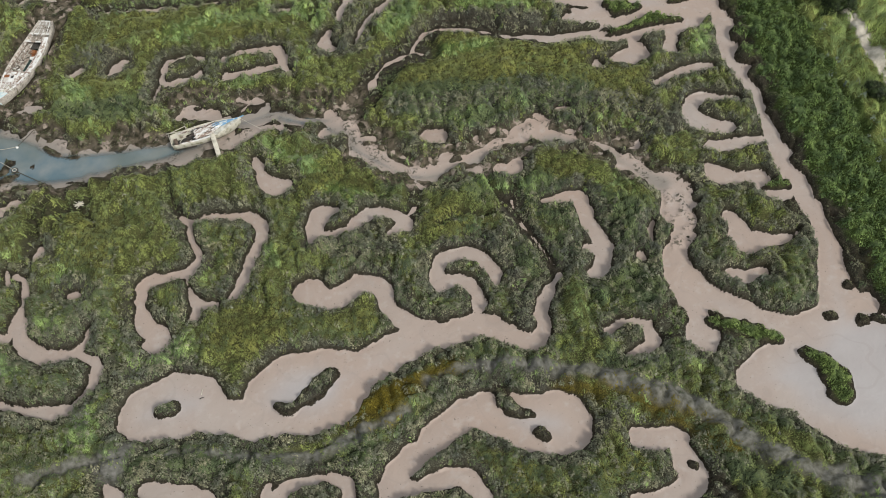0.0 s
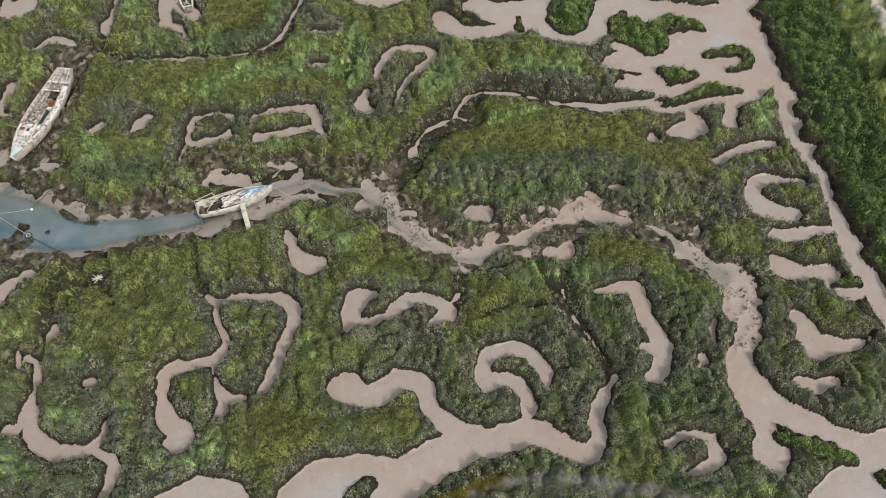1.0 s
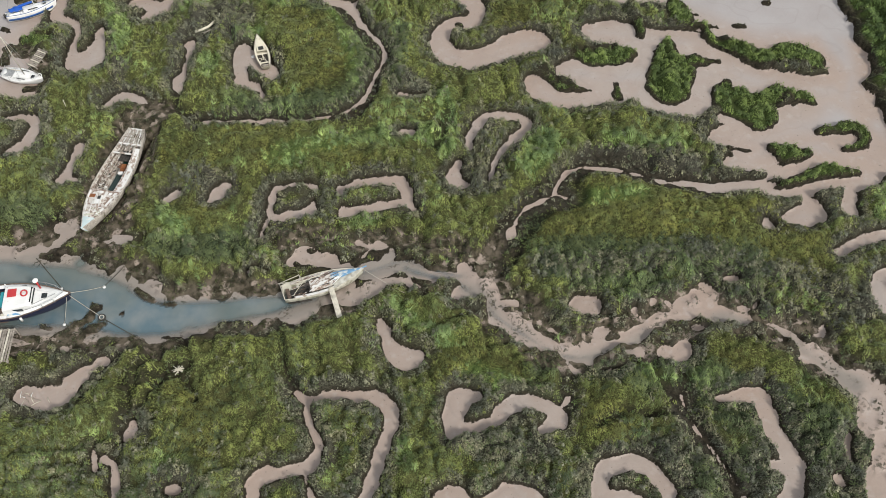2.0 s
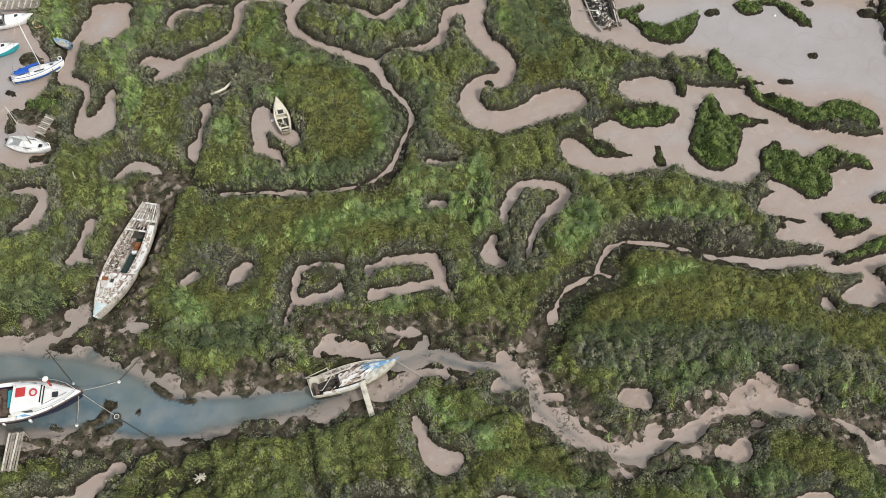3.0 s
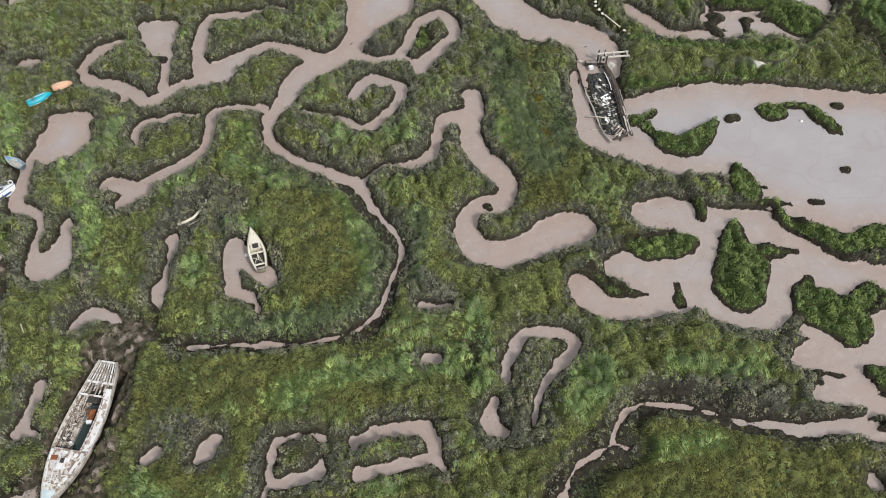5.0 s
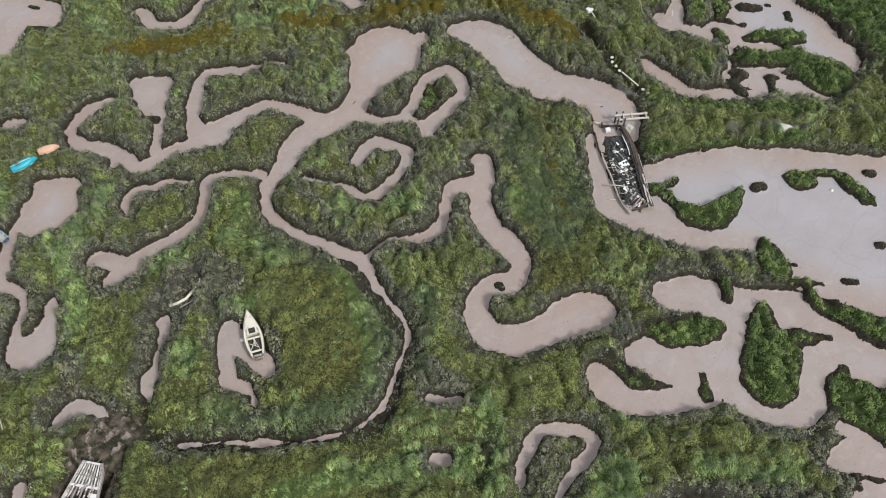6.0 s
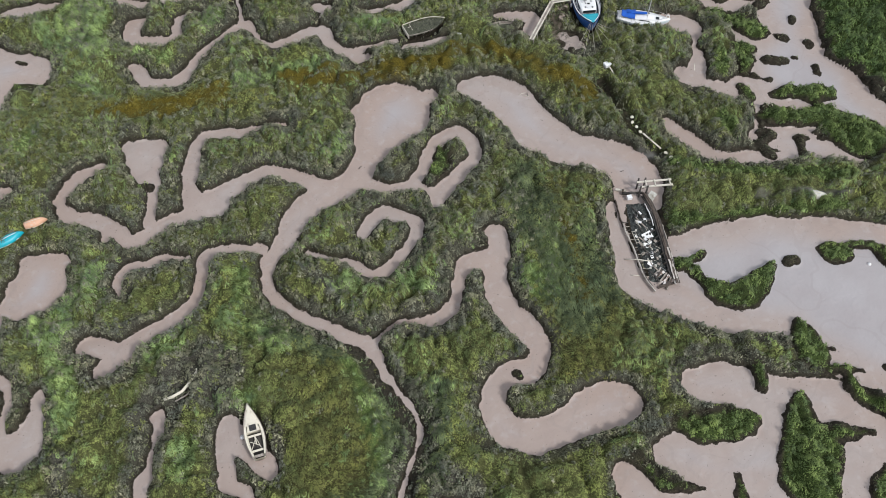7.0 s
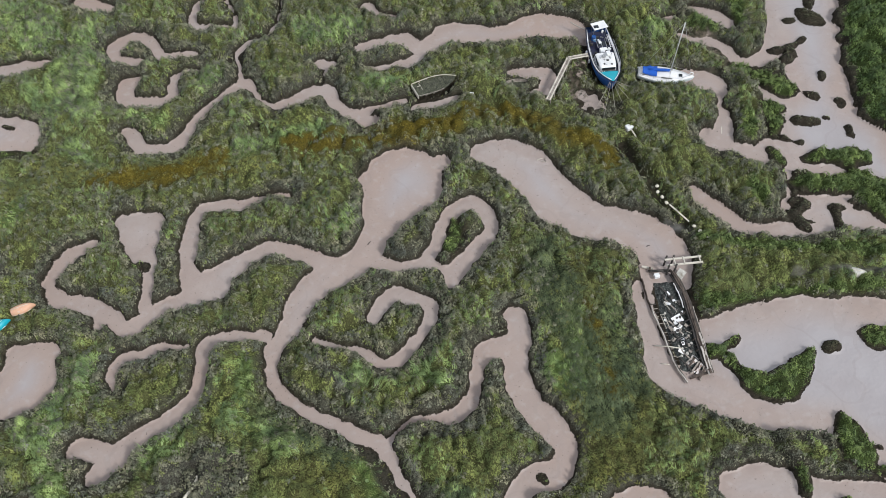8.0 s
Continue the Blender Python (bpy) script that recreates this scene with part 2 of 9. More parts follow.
lush, rust, dry, grey, cord, dirt, mire = (chain_kind(k) for k in ("lush", "rust", "dry", "grey", "cord", "dirt", "mire"))

pool((-15.8, 33.1, 0.5), (-14.8, 32.2, 1), (-13, 32.2, 1), (-11.1, 31.9, 1.3), (-9.2, 31.3, 1.4), (-8, 30, 1.4), (-8.1, 28.4, 1.4), (-9.2, 26.7, 1.4), (-9.9, 25, 1.4), (-10.7, 23.6, 1.5), (-11.6, 22.3, 1.3), (-12.1, 21.9, 0.7))
pool((-14.8, 32.3, 0.7), (-15, 30.9, 0.7), (-14.9, 29.5, 0.6), (-14.5, 28.1, 0.9), (-14.8, 26.9, 1.4), (-15.7, 26.2, 1.2), (-17.3, 26.2, 1.1), (-18.9, 26.3, 1.6), (-20, 25.8, 1.4), (-20.4, 24.4, 1), (-20.4, 22.9, 1.3), (-19.8, 21.2, 2), (-19.1, 20.2, 2.5), (-19.3, 19.4, 2.5))
pool((-15.8, 25.9, 0.2), (-15.8, 24.5, 0.2), (-15.5, 23.3, 0.7), (-14.9, 22.2, 1.6), (-13.5, 21.9, 0.9))
pool((-15, 22.2, 1.3), (-15.5, 21, 1))
pool((-0.5, 29.4, 1.3), (-1.8, 29.5, 2.3), (-2.7, 28.1, 2.1), (-3.1, 26.9, 1.6))
pool((-2.7, 26.8, 1.4), (-1, 26.9, 1.4), (0.7, 27.1, 1.5), (2, 28, 1.6), (3.7, 28.2, 1.4), (4.9, 27.5, 1.4), (6.1, 26.6, 1.5), (6.2, 25.5, 0.9))
pool((6.1, 26.6, 1.3), (5.2, 25.7, 1.4), (4.5, 25.5, 0.8))
pool((6.6, 27.1, 0.6), (7.6, 27.9, 0.4))
pool((-5.3, 21, 1.9), (-4.4, 20.7, 3.2), (-3.4, 19.7, 2.3), (-2.2, 19.5, 2.2), (-0.9, 20, 2.5), (0.6, 20.4, 2.3), (1.8, 19.9, 2.2), (2.3, 18.7, 1.9), (2.3, 17.5, 1.7), (2.8, 16.2, 1.8), (3.9, 14.7, 2.2), (5.2, 13.5, 3.1))
pool((12.9, 16.9, 0.8), (13, 18.3, 1.5), (12.3, 20, 1.6), (10.7, 21.2, 1.6), (8.7, 21, 1.7), (7.7, 19.7, 1.4), (7.7, 18.3, 1.6), (9.1, 18.5, 1.7), (10.3, 17.8, 1.5), (10.8, 16.4, 1.3), (10.7, 14.9, 1.4))
pool((20.3, 25, 0.7), (21.7, 25, 1.1), (23.6, 24.6, 1.8), (23.9, 23.2, 1.8), (23.7, 21.6, 1.8), (23.9, 19.8, 2), (24.2, 18.2, 1.8), (23.5, 16.4, 1.9), (22.6, 15.7, 1.6), (21.9, 15.8, 0.9))
pool((22.5, 18.6, 1.2), (23.8, 17.9, 1.6))
pool((18.8, 17.7, 0.5), (18.4, 19.4, 0.4), (17.7, 21.5, 0.4), (17.1, 24, 0.3), (17.1, 26, 0.3))
pool((29.9, 19.6, 0.5), (29.3, 18.8, 0.8), (28.9, 17.6, 0.5))
pool((27.2, 16.3, 1.1), (27.3, 16, 1.1))
pool((32.4, 24.4, 2.4), (33.5, 22.7, 3.1), (33.5, 20.6, 2.9), (32.4, 18.6, 2.3), (31, 16.4, 2.3), (30.1, 14.4, 2.6), (30.2, 12.2, 3.8), (32, 9.6, 2.7), (33.9, 8, 2.4), (35.8, 6.3, 2.4), (37.7, 4.7, 3.4), (40, 3.9, 5))
pool((29.9, 11.1, 2.6), (29.6, 8.9, 2.7), (29.5, 6.6, 3.4), (29.4, 5.1, 1.2))
pool((21.4, 9.4, 1.3), (22.6, 9.8, 1.1), (24.3, 9.4, 1), (25, 8.5, 1.5), (24.6, 7.1, 1.5), (23.2, 6.6, 1.1), (22, 6.5, 0.5))
pool((49.1, 51.8, 5.5), (48.8, 47.9, 3.1), (48.2, 43.3, 2.4), (47.1, 39, 2.6), (47.4, 35.5, 3), (47.6, 32.1, 2.6), (46.6, 28.4, 1.8), (45.8, 25.5, 2.1), (46.1, 22.9, 2.9), (46.1, 20, 3), (46, 17.6, 2.8), (45.6, 14.4, 2.3), (44.7, 11.5, 2.5), (43.5, 8.7, 3.1), (43.1, 6.5, 4.1), (41.9, 3.9, 5.9))
pool((34.2, 42, 1.4), (36, 42, 2.9), (37.8, 41.8, 1.5), (37.3, 43.5, 1.6), (37, 44.8, 1.3))
pool((40.7, 41.3, 1.7), (41.7, 43.3, 1.6), (42.2, 44.9, 1.7), (43.6, 44.8, 2))
pool((27.4, 47.5, 1), (31.1, 46.8, 1.4), (34, 46.2, 1.7), (35.8, 44.9, 1.5), (38.6, 45.1, 1.7), (41.3, 45.1, 1.8), (43.8, 44.6, 1.9), (46.6, 46.5, 2.9))
pool((33.1, 52.2, 1.8), (33.5, 49.6, 2.6), (35.2, 48.7, 2.4), (36.5, 47.6, 1.7), (38.9, 48.4, 2.2), (41.8, 48.8, 3.4), (45.4, 48.3, 4.8))
pool((37.3, 36.9, 1.4), (39.2, 37.7, 1.5), (41.7, 38.2, 1.4), (44, 38, 1.1))
pool((44.8, 32.6, 1.1), (42.9, 33.4, 1.1), (41, 33.9, 1.8), (39.4, 32.6, 1.8), (39.3, 31, 2.8), (40.6, 29.8, 2.4), (42.3, 29.1, 1.5))
pool((39.4, 27.2, 1.7), (41.1, 26.8, 1.6), (43.5, 26.7, 1.4), (45.6, 26.4, 1))
pool((38, 24.7, 1), (38.6, 23.4, 2.4), (40.2, 22.4, 2), (42.3, 22.2, 2), (42.3, 20.8, 1.8), (42.6, 19.5, 1.7), (44.3, 19.4, 1.4))
pool((37.4, 18.2, 1.5), (37.5, 16.6, 2.3), (37.5, 15.1, 3.1), (39.1, 14.7, 2.2), (41, 14.4, 1.3), (42.6, 14.5, 0.5), (43.3, 15.1, 0.3))
pool((34.5, 12.1, 1.1), (35.6, 11.5, 1.7), (37.7, 11.4, 1.1))
pool((-31.9, 24.7, 2), (-31.5, 22.7, 1.8), (-30.1, 21, 1.7), (-28.2, 20.2, 1.6), (-26.7, 20.2, 1.4), (-25.7, 21.1, 1.1), (-25.2, 22.3, 0.6))
pool((-26.2, 19.9, 1.1), (-25, 18.9, 1.2), (-24.8, 17.8, 1.1), (-25.4, 16.3, 0.9), (-26.3, 15.3, 0.9), (-27.7, 14.5, 1.3), (-29.6, 14.8, 1.5), (-31.4, 15.5, 1.1), (-33.3, 16.5, 1))
pool((-32.1, 30.4, 0.7), (-31.3, 29.7, 0.6), (-31.2, 28.1, 0.6), (-31.3, 26.9, 0.7), (-32, 25.3, 1.5))
pool((-29.8, 33, 1), (-30, 32, 1.2))
pool((-27, 26.7, 0.9), (-26.3, 26.5, 0.9))
pool((-7.4, 38.8, 0.9), (-7.2, 37.2, 1.5), (-6.7, 35.6, 2), (-5.7, 34.4, 2.5), (-4.7, 34.3, 1.5))
pool((11, 36.7, 2.2), (12.4, 36.3, 2))
pool((-21.9, 11.7, 2.7), (-20.3, 12.4, 5.3), (-18.3, 12.5, 6.4), (-16.5, 12.2, 5.8))
pool((-21.6, 10.8, 2), (-18.7, 10.8, 2.5), (-16.5, 10.7, 2.9), (-14.7, 10.3, 2.8), (-12.9, 9.9, 3.4), (-11.2, 9.2, 4.1))
pool((-15.9, 14.4, 1.3), (-15.8, 12.9, 1.4))
pool((-8.9, 10.7, 7.1), (-7.7, 10.8, 8), (-6.7, 10.6, 8.2), (-5, 10.6, 7.9), (-3, 11.2, 5.6), (-1.4, 11.6, 4), (0.8, 12.2, 3.9), (3.1, 12.9, 3.9), (5.3, 12.9, 2.9), (7.4, 12.9, 2.7), (10.2, 13.1, 2.6), (12, 11.8, 2.2), (13.5, 10.5, 2), (14.6, 10, 1.8), (15.8, 11.4, 1.4), (16.1, 13.2, 1.5), (17.5, 15, 1.2), (18.9, 16.3, 0.6))
pool((-1.4, 0, 2.4), (-0.3, 1.5, 2.4), (1.9, 2.6, 2.5), (4.6, 4.2, 2.6), (7.4, 5.1, 3.2), (9.6, 3.9, 4.3), (11.8, 2.7, 5.5), (13.9, 2.1, 6.1), (14.8, 1.8, 4.1))
pool((-0.8, 0.1, 2), (1.2, -0.3, 1.3), (3.5, -0.1, 2), (5.2, -0.8, 1.8), (6.1, -2.6, 1.5))
pool((-24.4, 6.5, 1.1), (-23.8, 5.5, 1.8))
pool((-20.9, 5.3, 1.7), (-18.7, 4.4, 2.1), (-16.4, 3.2, 2.3))
pool((-11.5, 2.1, 1), (-11.1, 3, 0.7))
pool((-9.8, 2.5, 1.3), (-8, 2.7, 1), (-6.2, 2.4, 0.8), (-4.8, 1.4, 1.3), (-4.7, 0.2, 1.5))
pool((-10.6, 1.8, 2), (-9.7, 2.5, 1.3))
pool((20.1, -0.9, 1.7), (21.5, -1.5, 2.4), (23.1, -1.9, 2.2), (23.2, -3.9, 2.5), (23.3, -5.7, 2.4), (20.9, -6.5, 1.9), (18.1, -6.1, 1.5))
pool((31.9, 1.4, 3.6), (33.7, 1, 5.8), (36.2, 0.7, 8.1), (39.1, 0, 12.3), (41.9, -0.8, 15.3), (45.7, -1.8, 17.3), (49.9, -4, 19.8))
pool((-33.5, 23.6, 1.2), (-32.8, 23.4, 1.1))
pool((-34.4, 98.1, 2.1), (-31.5, 97.6, 2.1))
pool((-33.1, 97, 4.3), (-33.2, 96, 4.9), (-33.7, 94.8, 5.7), (-35, 93.7, 4.2), (-36.5, 93.3, 1.8), (-37.1, 92.2, 1.4), (-37.4, 90.4, 1.7), (-37.9, 88.4, 1.7), (-37.9, 86.7, 1.6), (-36.5, 85.8, 1.4), (-35.7, 84.7, 0.8), (-35.6, 83.1, 0.8), (-36, 81.5, 1), (-36.3, 79.7, 1.7))
pool((-33.1, 83.8, 0.8), (-33.2, 81.6, 1.7), (-33.8, 79.8, 3), (-34.8, 78.8, 4.2), (-36.1, 78.8, 2.2))
pool((-26, 92.4, 0.6), (-26.1, 93.9, 1.2), (-25.3, 95.1, 1.6), (-23.6, 95.4, 1.3), (-21.7, 95.6, 1), (-19.5, 95.2, 0.7))
pool((-12.1, 94.7, 1), (-14, 95.1, 1.2), (-15.3, 95.3, 1.5), (-16.9, 95.2, 1.7), (-18, 94.4, 1.6), (-18.3, 92.1, 1.2), (-18.9, 90.4, 1.4), (-20.3, 89, 1.6), (-22.2, 88.1, 1.6), (-24.3, 87.3, 1.9), (-25.9, 86.2, 2.4), (-27, 85.2, 2.2), (-27.9, 84.4, 1))
pool((-29, 87.6, 2), (-27.5, 87.1, 2.1), (-26.2, 86, 2.1))
pool((-7.1, 84.1, 1.2), (-6.1, 83.5, 1.5), (-4.3, 82.4, 1.6), (-3.6, 80.7, 1.3), (-3.1, 78.7, 0.8), (-2, 76.4, 0.7), (-1.2, 73.9, 0.7), (-1.5, 72.1, 0.6), (-2.6, 70.1, 0.6), (-3.5, 68.5, 0.6), (-4.7, 66.7, 0.7), (-6.3, 65.5, 0.6), (-7.2, 65.1, 0.6), (-9.5, 64.8, 0.6), (-11.7, 64.9, 0.5), (-13.8, 65.2, 0.8), (-15.9, 65.6, 0.9), (-18.1, 66.2, 0.6), (-20.7, 66.6, 0.5), (-22.1, 66.8, 0.4))
pool((10.2, 91.5, 2.1), (10.1, 89.8, 2.3), (9.3, 87.7, 2.5), (8.7, 85, 2.5), (9.4, 82.2, 2.8), (10.7, 79.7, 2.6), (10.7, 77.6, 1.9), (9.4, 76.2, 2.5), (7.4, 76.3, 2.6), (5.9, 75.1, 2.3), (5.4, 73.2, 2.4), (6.2, 71.2, 3.1), (8.3, 70.2, 3.2), (10.4, 70.5, 3.3), (12.7, 71.1, 4), (15, 71.6, 4.7), (16.4, 71.6, 3.5))
pool((9, 88.6, 2.5), (6.9, 88.6, 2.1), (5.6, 87.1, 1.5), (4.8, 85, 1.6), (3.6, 83.7, 1.8), (2.1, 83.2, 1.4), (0.3, 83.5, 1), (-1.6, 83.5, 0.8), (-3.2, 82.4, 0.8))
pool((26.5, 84.1, 5.6), (30.3, 81.7, 11.9), (34.1, 80.9, 13.7), (38.1, 79.4, 14.5), (39.8, 78.2, 16), (42, 76, 18.5), (46.3, 73.9, 19.7), (50.9, 72.5, 19.2), (56, 70.6, 19.2))
pool((21.9, 82.4, 2.7), (23.5, 81.1, 3.6), (25.9, 79.7, 4.4), (28.6, 77.3, 3.5))
pool((23.7, 93.6, 1.5), (22.6, 89.8, 1), (21.9, 86.1, 1.5), (21.8, 82.9, 2.1))
pool((23.4, 71.8, 3.2), (24.9, 71.5, 4), (26.8, 70.7, 4.5), (29, 69.3, 4), (32, 68.3, 4.3), (34.7, 67.3, 4), (36.1, 65.4, 3.1), (36.8, 63.7, 3.7))
pool((18.6, 66.4, 2.9), (20.1, 65.8, 4.5), (21.9, 64.2, 4.2), (24.1, 63.9, 5.6), (26.4, 64.3, 6.1))
pool((14.4, 65.7, 1.9), (14.8, 64.3, 3.3), (16.2, 62.4, 2.8), (18.6, 61.7, 2.5), (21, 61.7, 3), (22.8, 62, 3.7))
pool((28.8, 68.7, 3), (27.3, 65.9, 2), (25.6, 63.4, 2.6), (25.9, 60.8, 3.4), (28, 58.9, 3.1), (30.5, 58.7, 3.8), (32.4, 60.7, 3.1), (34.3, 62.8, 3.1), (36.6, 64, 3))
pool((35.8, 63.6, 3.8), (37.3, 62.1, 4.1), (39, 60.5, 4.3), (41.3, 60.4, 2.9), (43.7, 59, 3), (46.7, 57.8, 3.8))
pool((32.9, 56, 1.3), (34.4, 55.4, 2), (35, 54.2, 1.8))
pool((30.8, 53.4, 1.1), (32.6, 53.5, 2.3), (34.7, 53.1, 2.5), (36.9, 53, 2.9), (39.6, 53.6, 5.4), (42.9, 53.2, 6.4))
pool((31.1, 49.9, 1.4), (32.6, 49.9, 2.1), (34.4, 50.1, 2.1), (35.7, 50.9, 1.9), (35.9, 52, 1.8))
pool((5.2, 44.4, 0.2), (6, 45, 0.3), (7, 46.2, 0.3), (8, 47.6, 0.5), (9, 48.5, 0.6), (10.4, 49, 0.7), (12.2, 49.6, 0.6), (12.8, 50.5, 0.4), (13.7, 51.5, 0.4), (14.8, 52.3, 0.5), (16.4, 52.4, 0.5), (18.4, 51.8, 0.6), (20.3, 51.1, 0.6), (22.1, 50, 0.5), (23.8, 49, 0.5), (26.2, 48.2, 0.6), (28.6, 47.5, 0.7), (30.6, 47.1, 0.8), (33.4, 47, 0.9), (35.9, 47.6, 0.9), (38.1, 47.8, 1), (41, 47.7, 1.2))
pool((27.4, 47.3, 0.6), (29.4, 46.8, 0.8), (32, 46.5, 0.9), (33.7, 45.5, 1), (35.6, 44.9, 0.9), (38, 44.3, 1.1))
pool((12.4, 49.7, 1), (13.4, 49, 0.7))
pool((32.1, 42.3, 0.8), (32.1, 41.7, 1.3), (32.4, 41.3, 0.7))
pool((-16.9, 77, 2.1), (-17.4, 75.4, 2.1), (-17.5, 73.5, 1.7), (-17.4, 71.7, 1.7), (-16.2, 71, 1.4), (-15.6, 70.2, 0.6), (-15.5, 69.1, 0.4), (-15.4, 68.3, 0.3))
pool((-16.8, 76.2, 2.5), (-15.6, 75, 2.7), (-14.7, 73.4, 2.1), (-14.1, 72.1, 1.5))
pool((-23, 79.1, 1.6), (-23, 77.6, 1.2), (-23.5, 76.4, 0.6), (-23.8, 75.1, 0.7), (-24.2, 74, 1.4), (-24.6, 72.8, 1.4), (-24.5, 71.8, 0.4))
pool((-32.2, 71.1, 1), (-31.1, 71.9, 1.7), (-29.4, 71.9, 1.4), (-28.1, 71, 0.7), (-27.3, 70, 0.4))
pool((-42.6, 71.5, 1.3), (-40.4, 71, 1.3), (-39.8, 69.8, 1.3), (-40.3, 68, 1.9), (-41.1, 66.9, 2), (-42, 66.5, 1.6))
pool((-35, 65.6, 1.5), (-35.4, 64.4, 0.9), (-35.9, 63.1, 0.9), (-36.3, 62, 1.6), (-36.8, 61.7, 1.2))
pool((-36.2, 61.8, 1), (-35.1, 61, 0.5))
pool((-26.1, 56.9, 1), (-25.2, 57.2, 1.3))
pool((-20.4, 57.3, 1.4), (-21.2, 56.5, 1.4), (-22, 55.8, 0.7))
pool((-11.4, 55.5, 0.9), (-12.6, 56.2, 0.8), (-14.2, 56.2, 0.8), (-15.4, 55.9, 1), (-15.8, 54.7, 0.9), (-16.2, 53.3, 0.9), (-15.8, 52.4, 1.2), (-14.2, 52.4, 1.2), (-12.5, 52.6, 1.3), (-11.8, 53.5, 0.6))
pool((-16.5, 52.2, 0.8), (-17, 51.3, 0.5), (-17.4, 50.4, 0.3))
pool((-8.7, 54.6, 1.3), (-6.9, 54.9, 1.5), (-4.8, 54.9, 1.4), (-2.8, 54.3, 1.6), (-2.3, 53, 1.4), (-2.3, 51.9, 1.4), (-2, 50.6, 0.7))
pool((-2.5, 51.9, 1.2), (-4.4, 51.8, 1), (-6.5, 51.7, 1.2), (-8.8, 51.8, 1.2))
pool((-8.8, 55, 0.7), (-8.9, 54, 0.7))
pool((5.1, 57.4, 0.7), (5.5, 58.7, 1), (6.6, 60, 1.2), (7.9, 61.3, 1.2), (9.6, 61.3, 1.2), (11.4, 60.6, 1.5), (12.1, 59.4, 1.3), (11.2, 58.3, 1.3), (9.6, 57.4, 0.9), (8.3, 56.1, 0.7), (7.2, 54.5, 0.6), (6.5, 53, 0.5), (6, 52.2, 0.3))
pool((3.6, 55.4, 1), (2.9, 54.3, 1.4), (3, 53.1, 1.7), (3.9, 52.5, 0.7))
pool((-0.6, 66.4, 0.6), (0.8, 65.9, 1.1), (2.3, 65.7, 0.8))
pool((-1.1, 60.7, 1.2), (-0.5, 60.6, 1.2))
pool((0.1, 110.7, 2.1), (3.6, 111.3, 2.8), (7.6, 111, 2.3))
pool((3.6, 110, 8), (3.4, 109.1, 8.4), (2.3, 107.7, 7), (1.3, 106.4, 5.1), (0.5, 104.9, 3.8), (-0.6, 103.5, 2.9), (-1.7, 101.7, 3.1), (-3.5, 100.4, 3.4), (-5.3, 100.1, 3.6), (-7.3, 98.8, 3.1), (-9, 97.1, 2.5), (-10.1, 95.1, 2.2), (-11.4, 93.6, 1.7), (-12.1, 92, 1.6), (-12.3, 90.6, 1.3), (-11.6, 88.7, 1.2), (-10.2, 86.9, 1.2), (-8.2, 85.2, 1.2), (-6.5, 84.1, 1.2))
pool((-5.3, 100.5, 2.2), (-7.1, 102.4, 1.9), (-9.4, 103.7, 1.9), (-11.4, 104.2, 1.9), (-13.6, 103.3, 2.1), (-15.4, 102.5, 2.4), (-17.2, 101.4, 3.1), (-19.1, 100.5, 2.1), (-20.8, 100.1, 1.9), (-22.5, 99.4, 2), (-24.2, 98.5, 2), (-24.9, 98.5, 1.7), (-26.2, 100.2, 1.7), (-27.3, 101.2, 1.9), (-29.3, 102.3, 1.8), (-30.9, 103.1, 1.9), (-31.7, 104.8, 1.2), (-31.3, 106.1, 1.7), (-30.4, 107.4, 1.9), (-29.1, 108.3, 1.8), (-27.5, 108.8, 1.4))
pool((-16.7, 101.5, 3.8), (-18.4, 102.3, 2.5), (-18.7, 104.8, 1.7), (-18.3, 107.2, 1.7), (-17.9, 109.1, 1.7), (-16.7, 110.5, 1.7), (-14.8, 110.7, 1.7), (-13, 110.3, 1.7), (-11.4, 110.5, 1.1), (-9.8, 110.7, 0.9), (-8.3, 110.5, 0.7))
pool((-27.1, 100.1, 1.6), (-27.1, 99.3, 1.2))
pool((-24.6, 111.1, 1.9), (-21.4, 110.4, 1.9))
pool((-23.1, 109.8, 4.1), (-23.1, 108.9, 3.9), (-23, 107.8, 3.4), (-22.9, 106.4, 2.6), (-22.4, 104.4, 1.2), (-22.6, 102.1, 1), (-23, 100.1, 1.5))
pool((-1.4, 100.6, 2), (-0, 99.6, 1.6), (1.4, 99.1, 1.5), (3.1, 99.2, 1.7), (5, 100.9, 1.7), (6.1, 102.8, 1.6), (7.5, 104.5, 1.8), (9.4, 105.1, 1.9), (10.6, 103.8, 1.7), (10.7, 101.7, 1.5), (9.2, 100, 1.9), (7.4, 98.6, 1.9), (5.9, 97.4, 2.2), (5.4, 96.4, 1.3))
pool((3.2, 99, 1.3), (4.8, 98.2, 1), (5.9, 97.3, 1.7))
pool((-2.4, 94.4, 1.2), (-1.3, 95.7, 1.7), (0, 96.3, 1.7), (1.3, 95.6, 1.5), (2.9, 94.3, 1.6), (2.5, 93, 1.5), (1.5, 91.7, 1.4), (0, 90.2, 1.1), (-1.5, 89.4, 1.2), (-2.6, 89.5, 1.1), (-3.6, 90.7, 1), (-4.8, 91.5, 1.1), (-6.4, 92.2, 0.8), (-8, 93.1, 0.6))
pool((-38.2, 107.7, 1.8), (-37.3, 107.7, 1.9))
pool((12.3, 111.3, 3), (14.6, 110.6, 4.2), (16.1, 108.4, 5.8), (17.2, 105.4, 5.2), (18.6, 102.2, 5.6), (20.8, 100, 4.8), (23.5, 98.7, 4.6), (25.4, 96.7, 5.1), (26, 94.3, 5), (25.7, 92.5, 4.5))
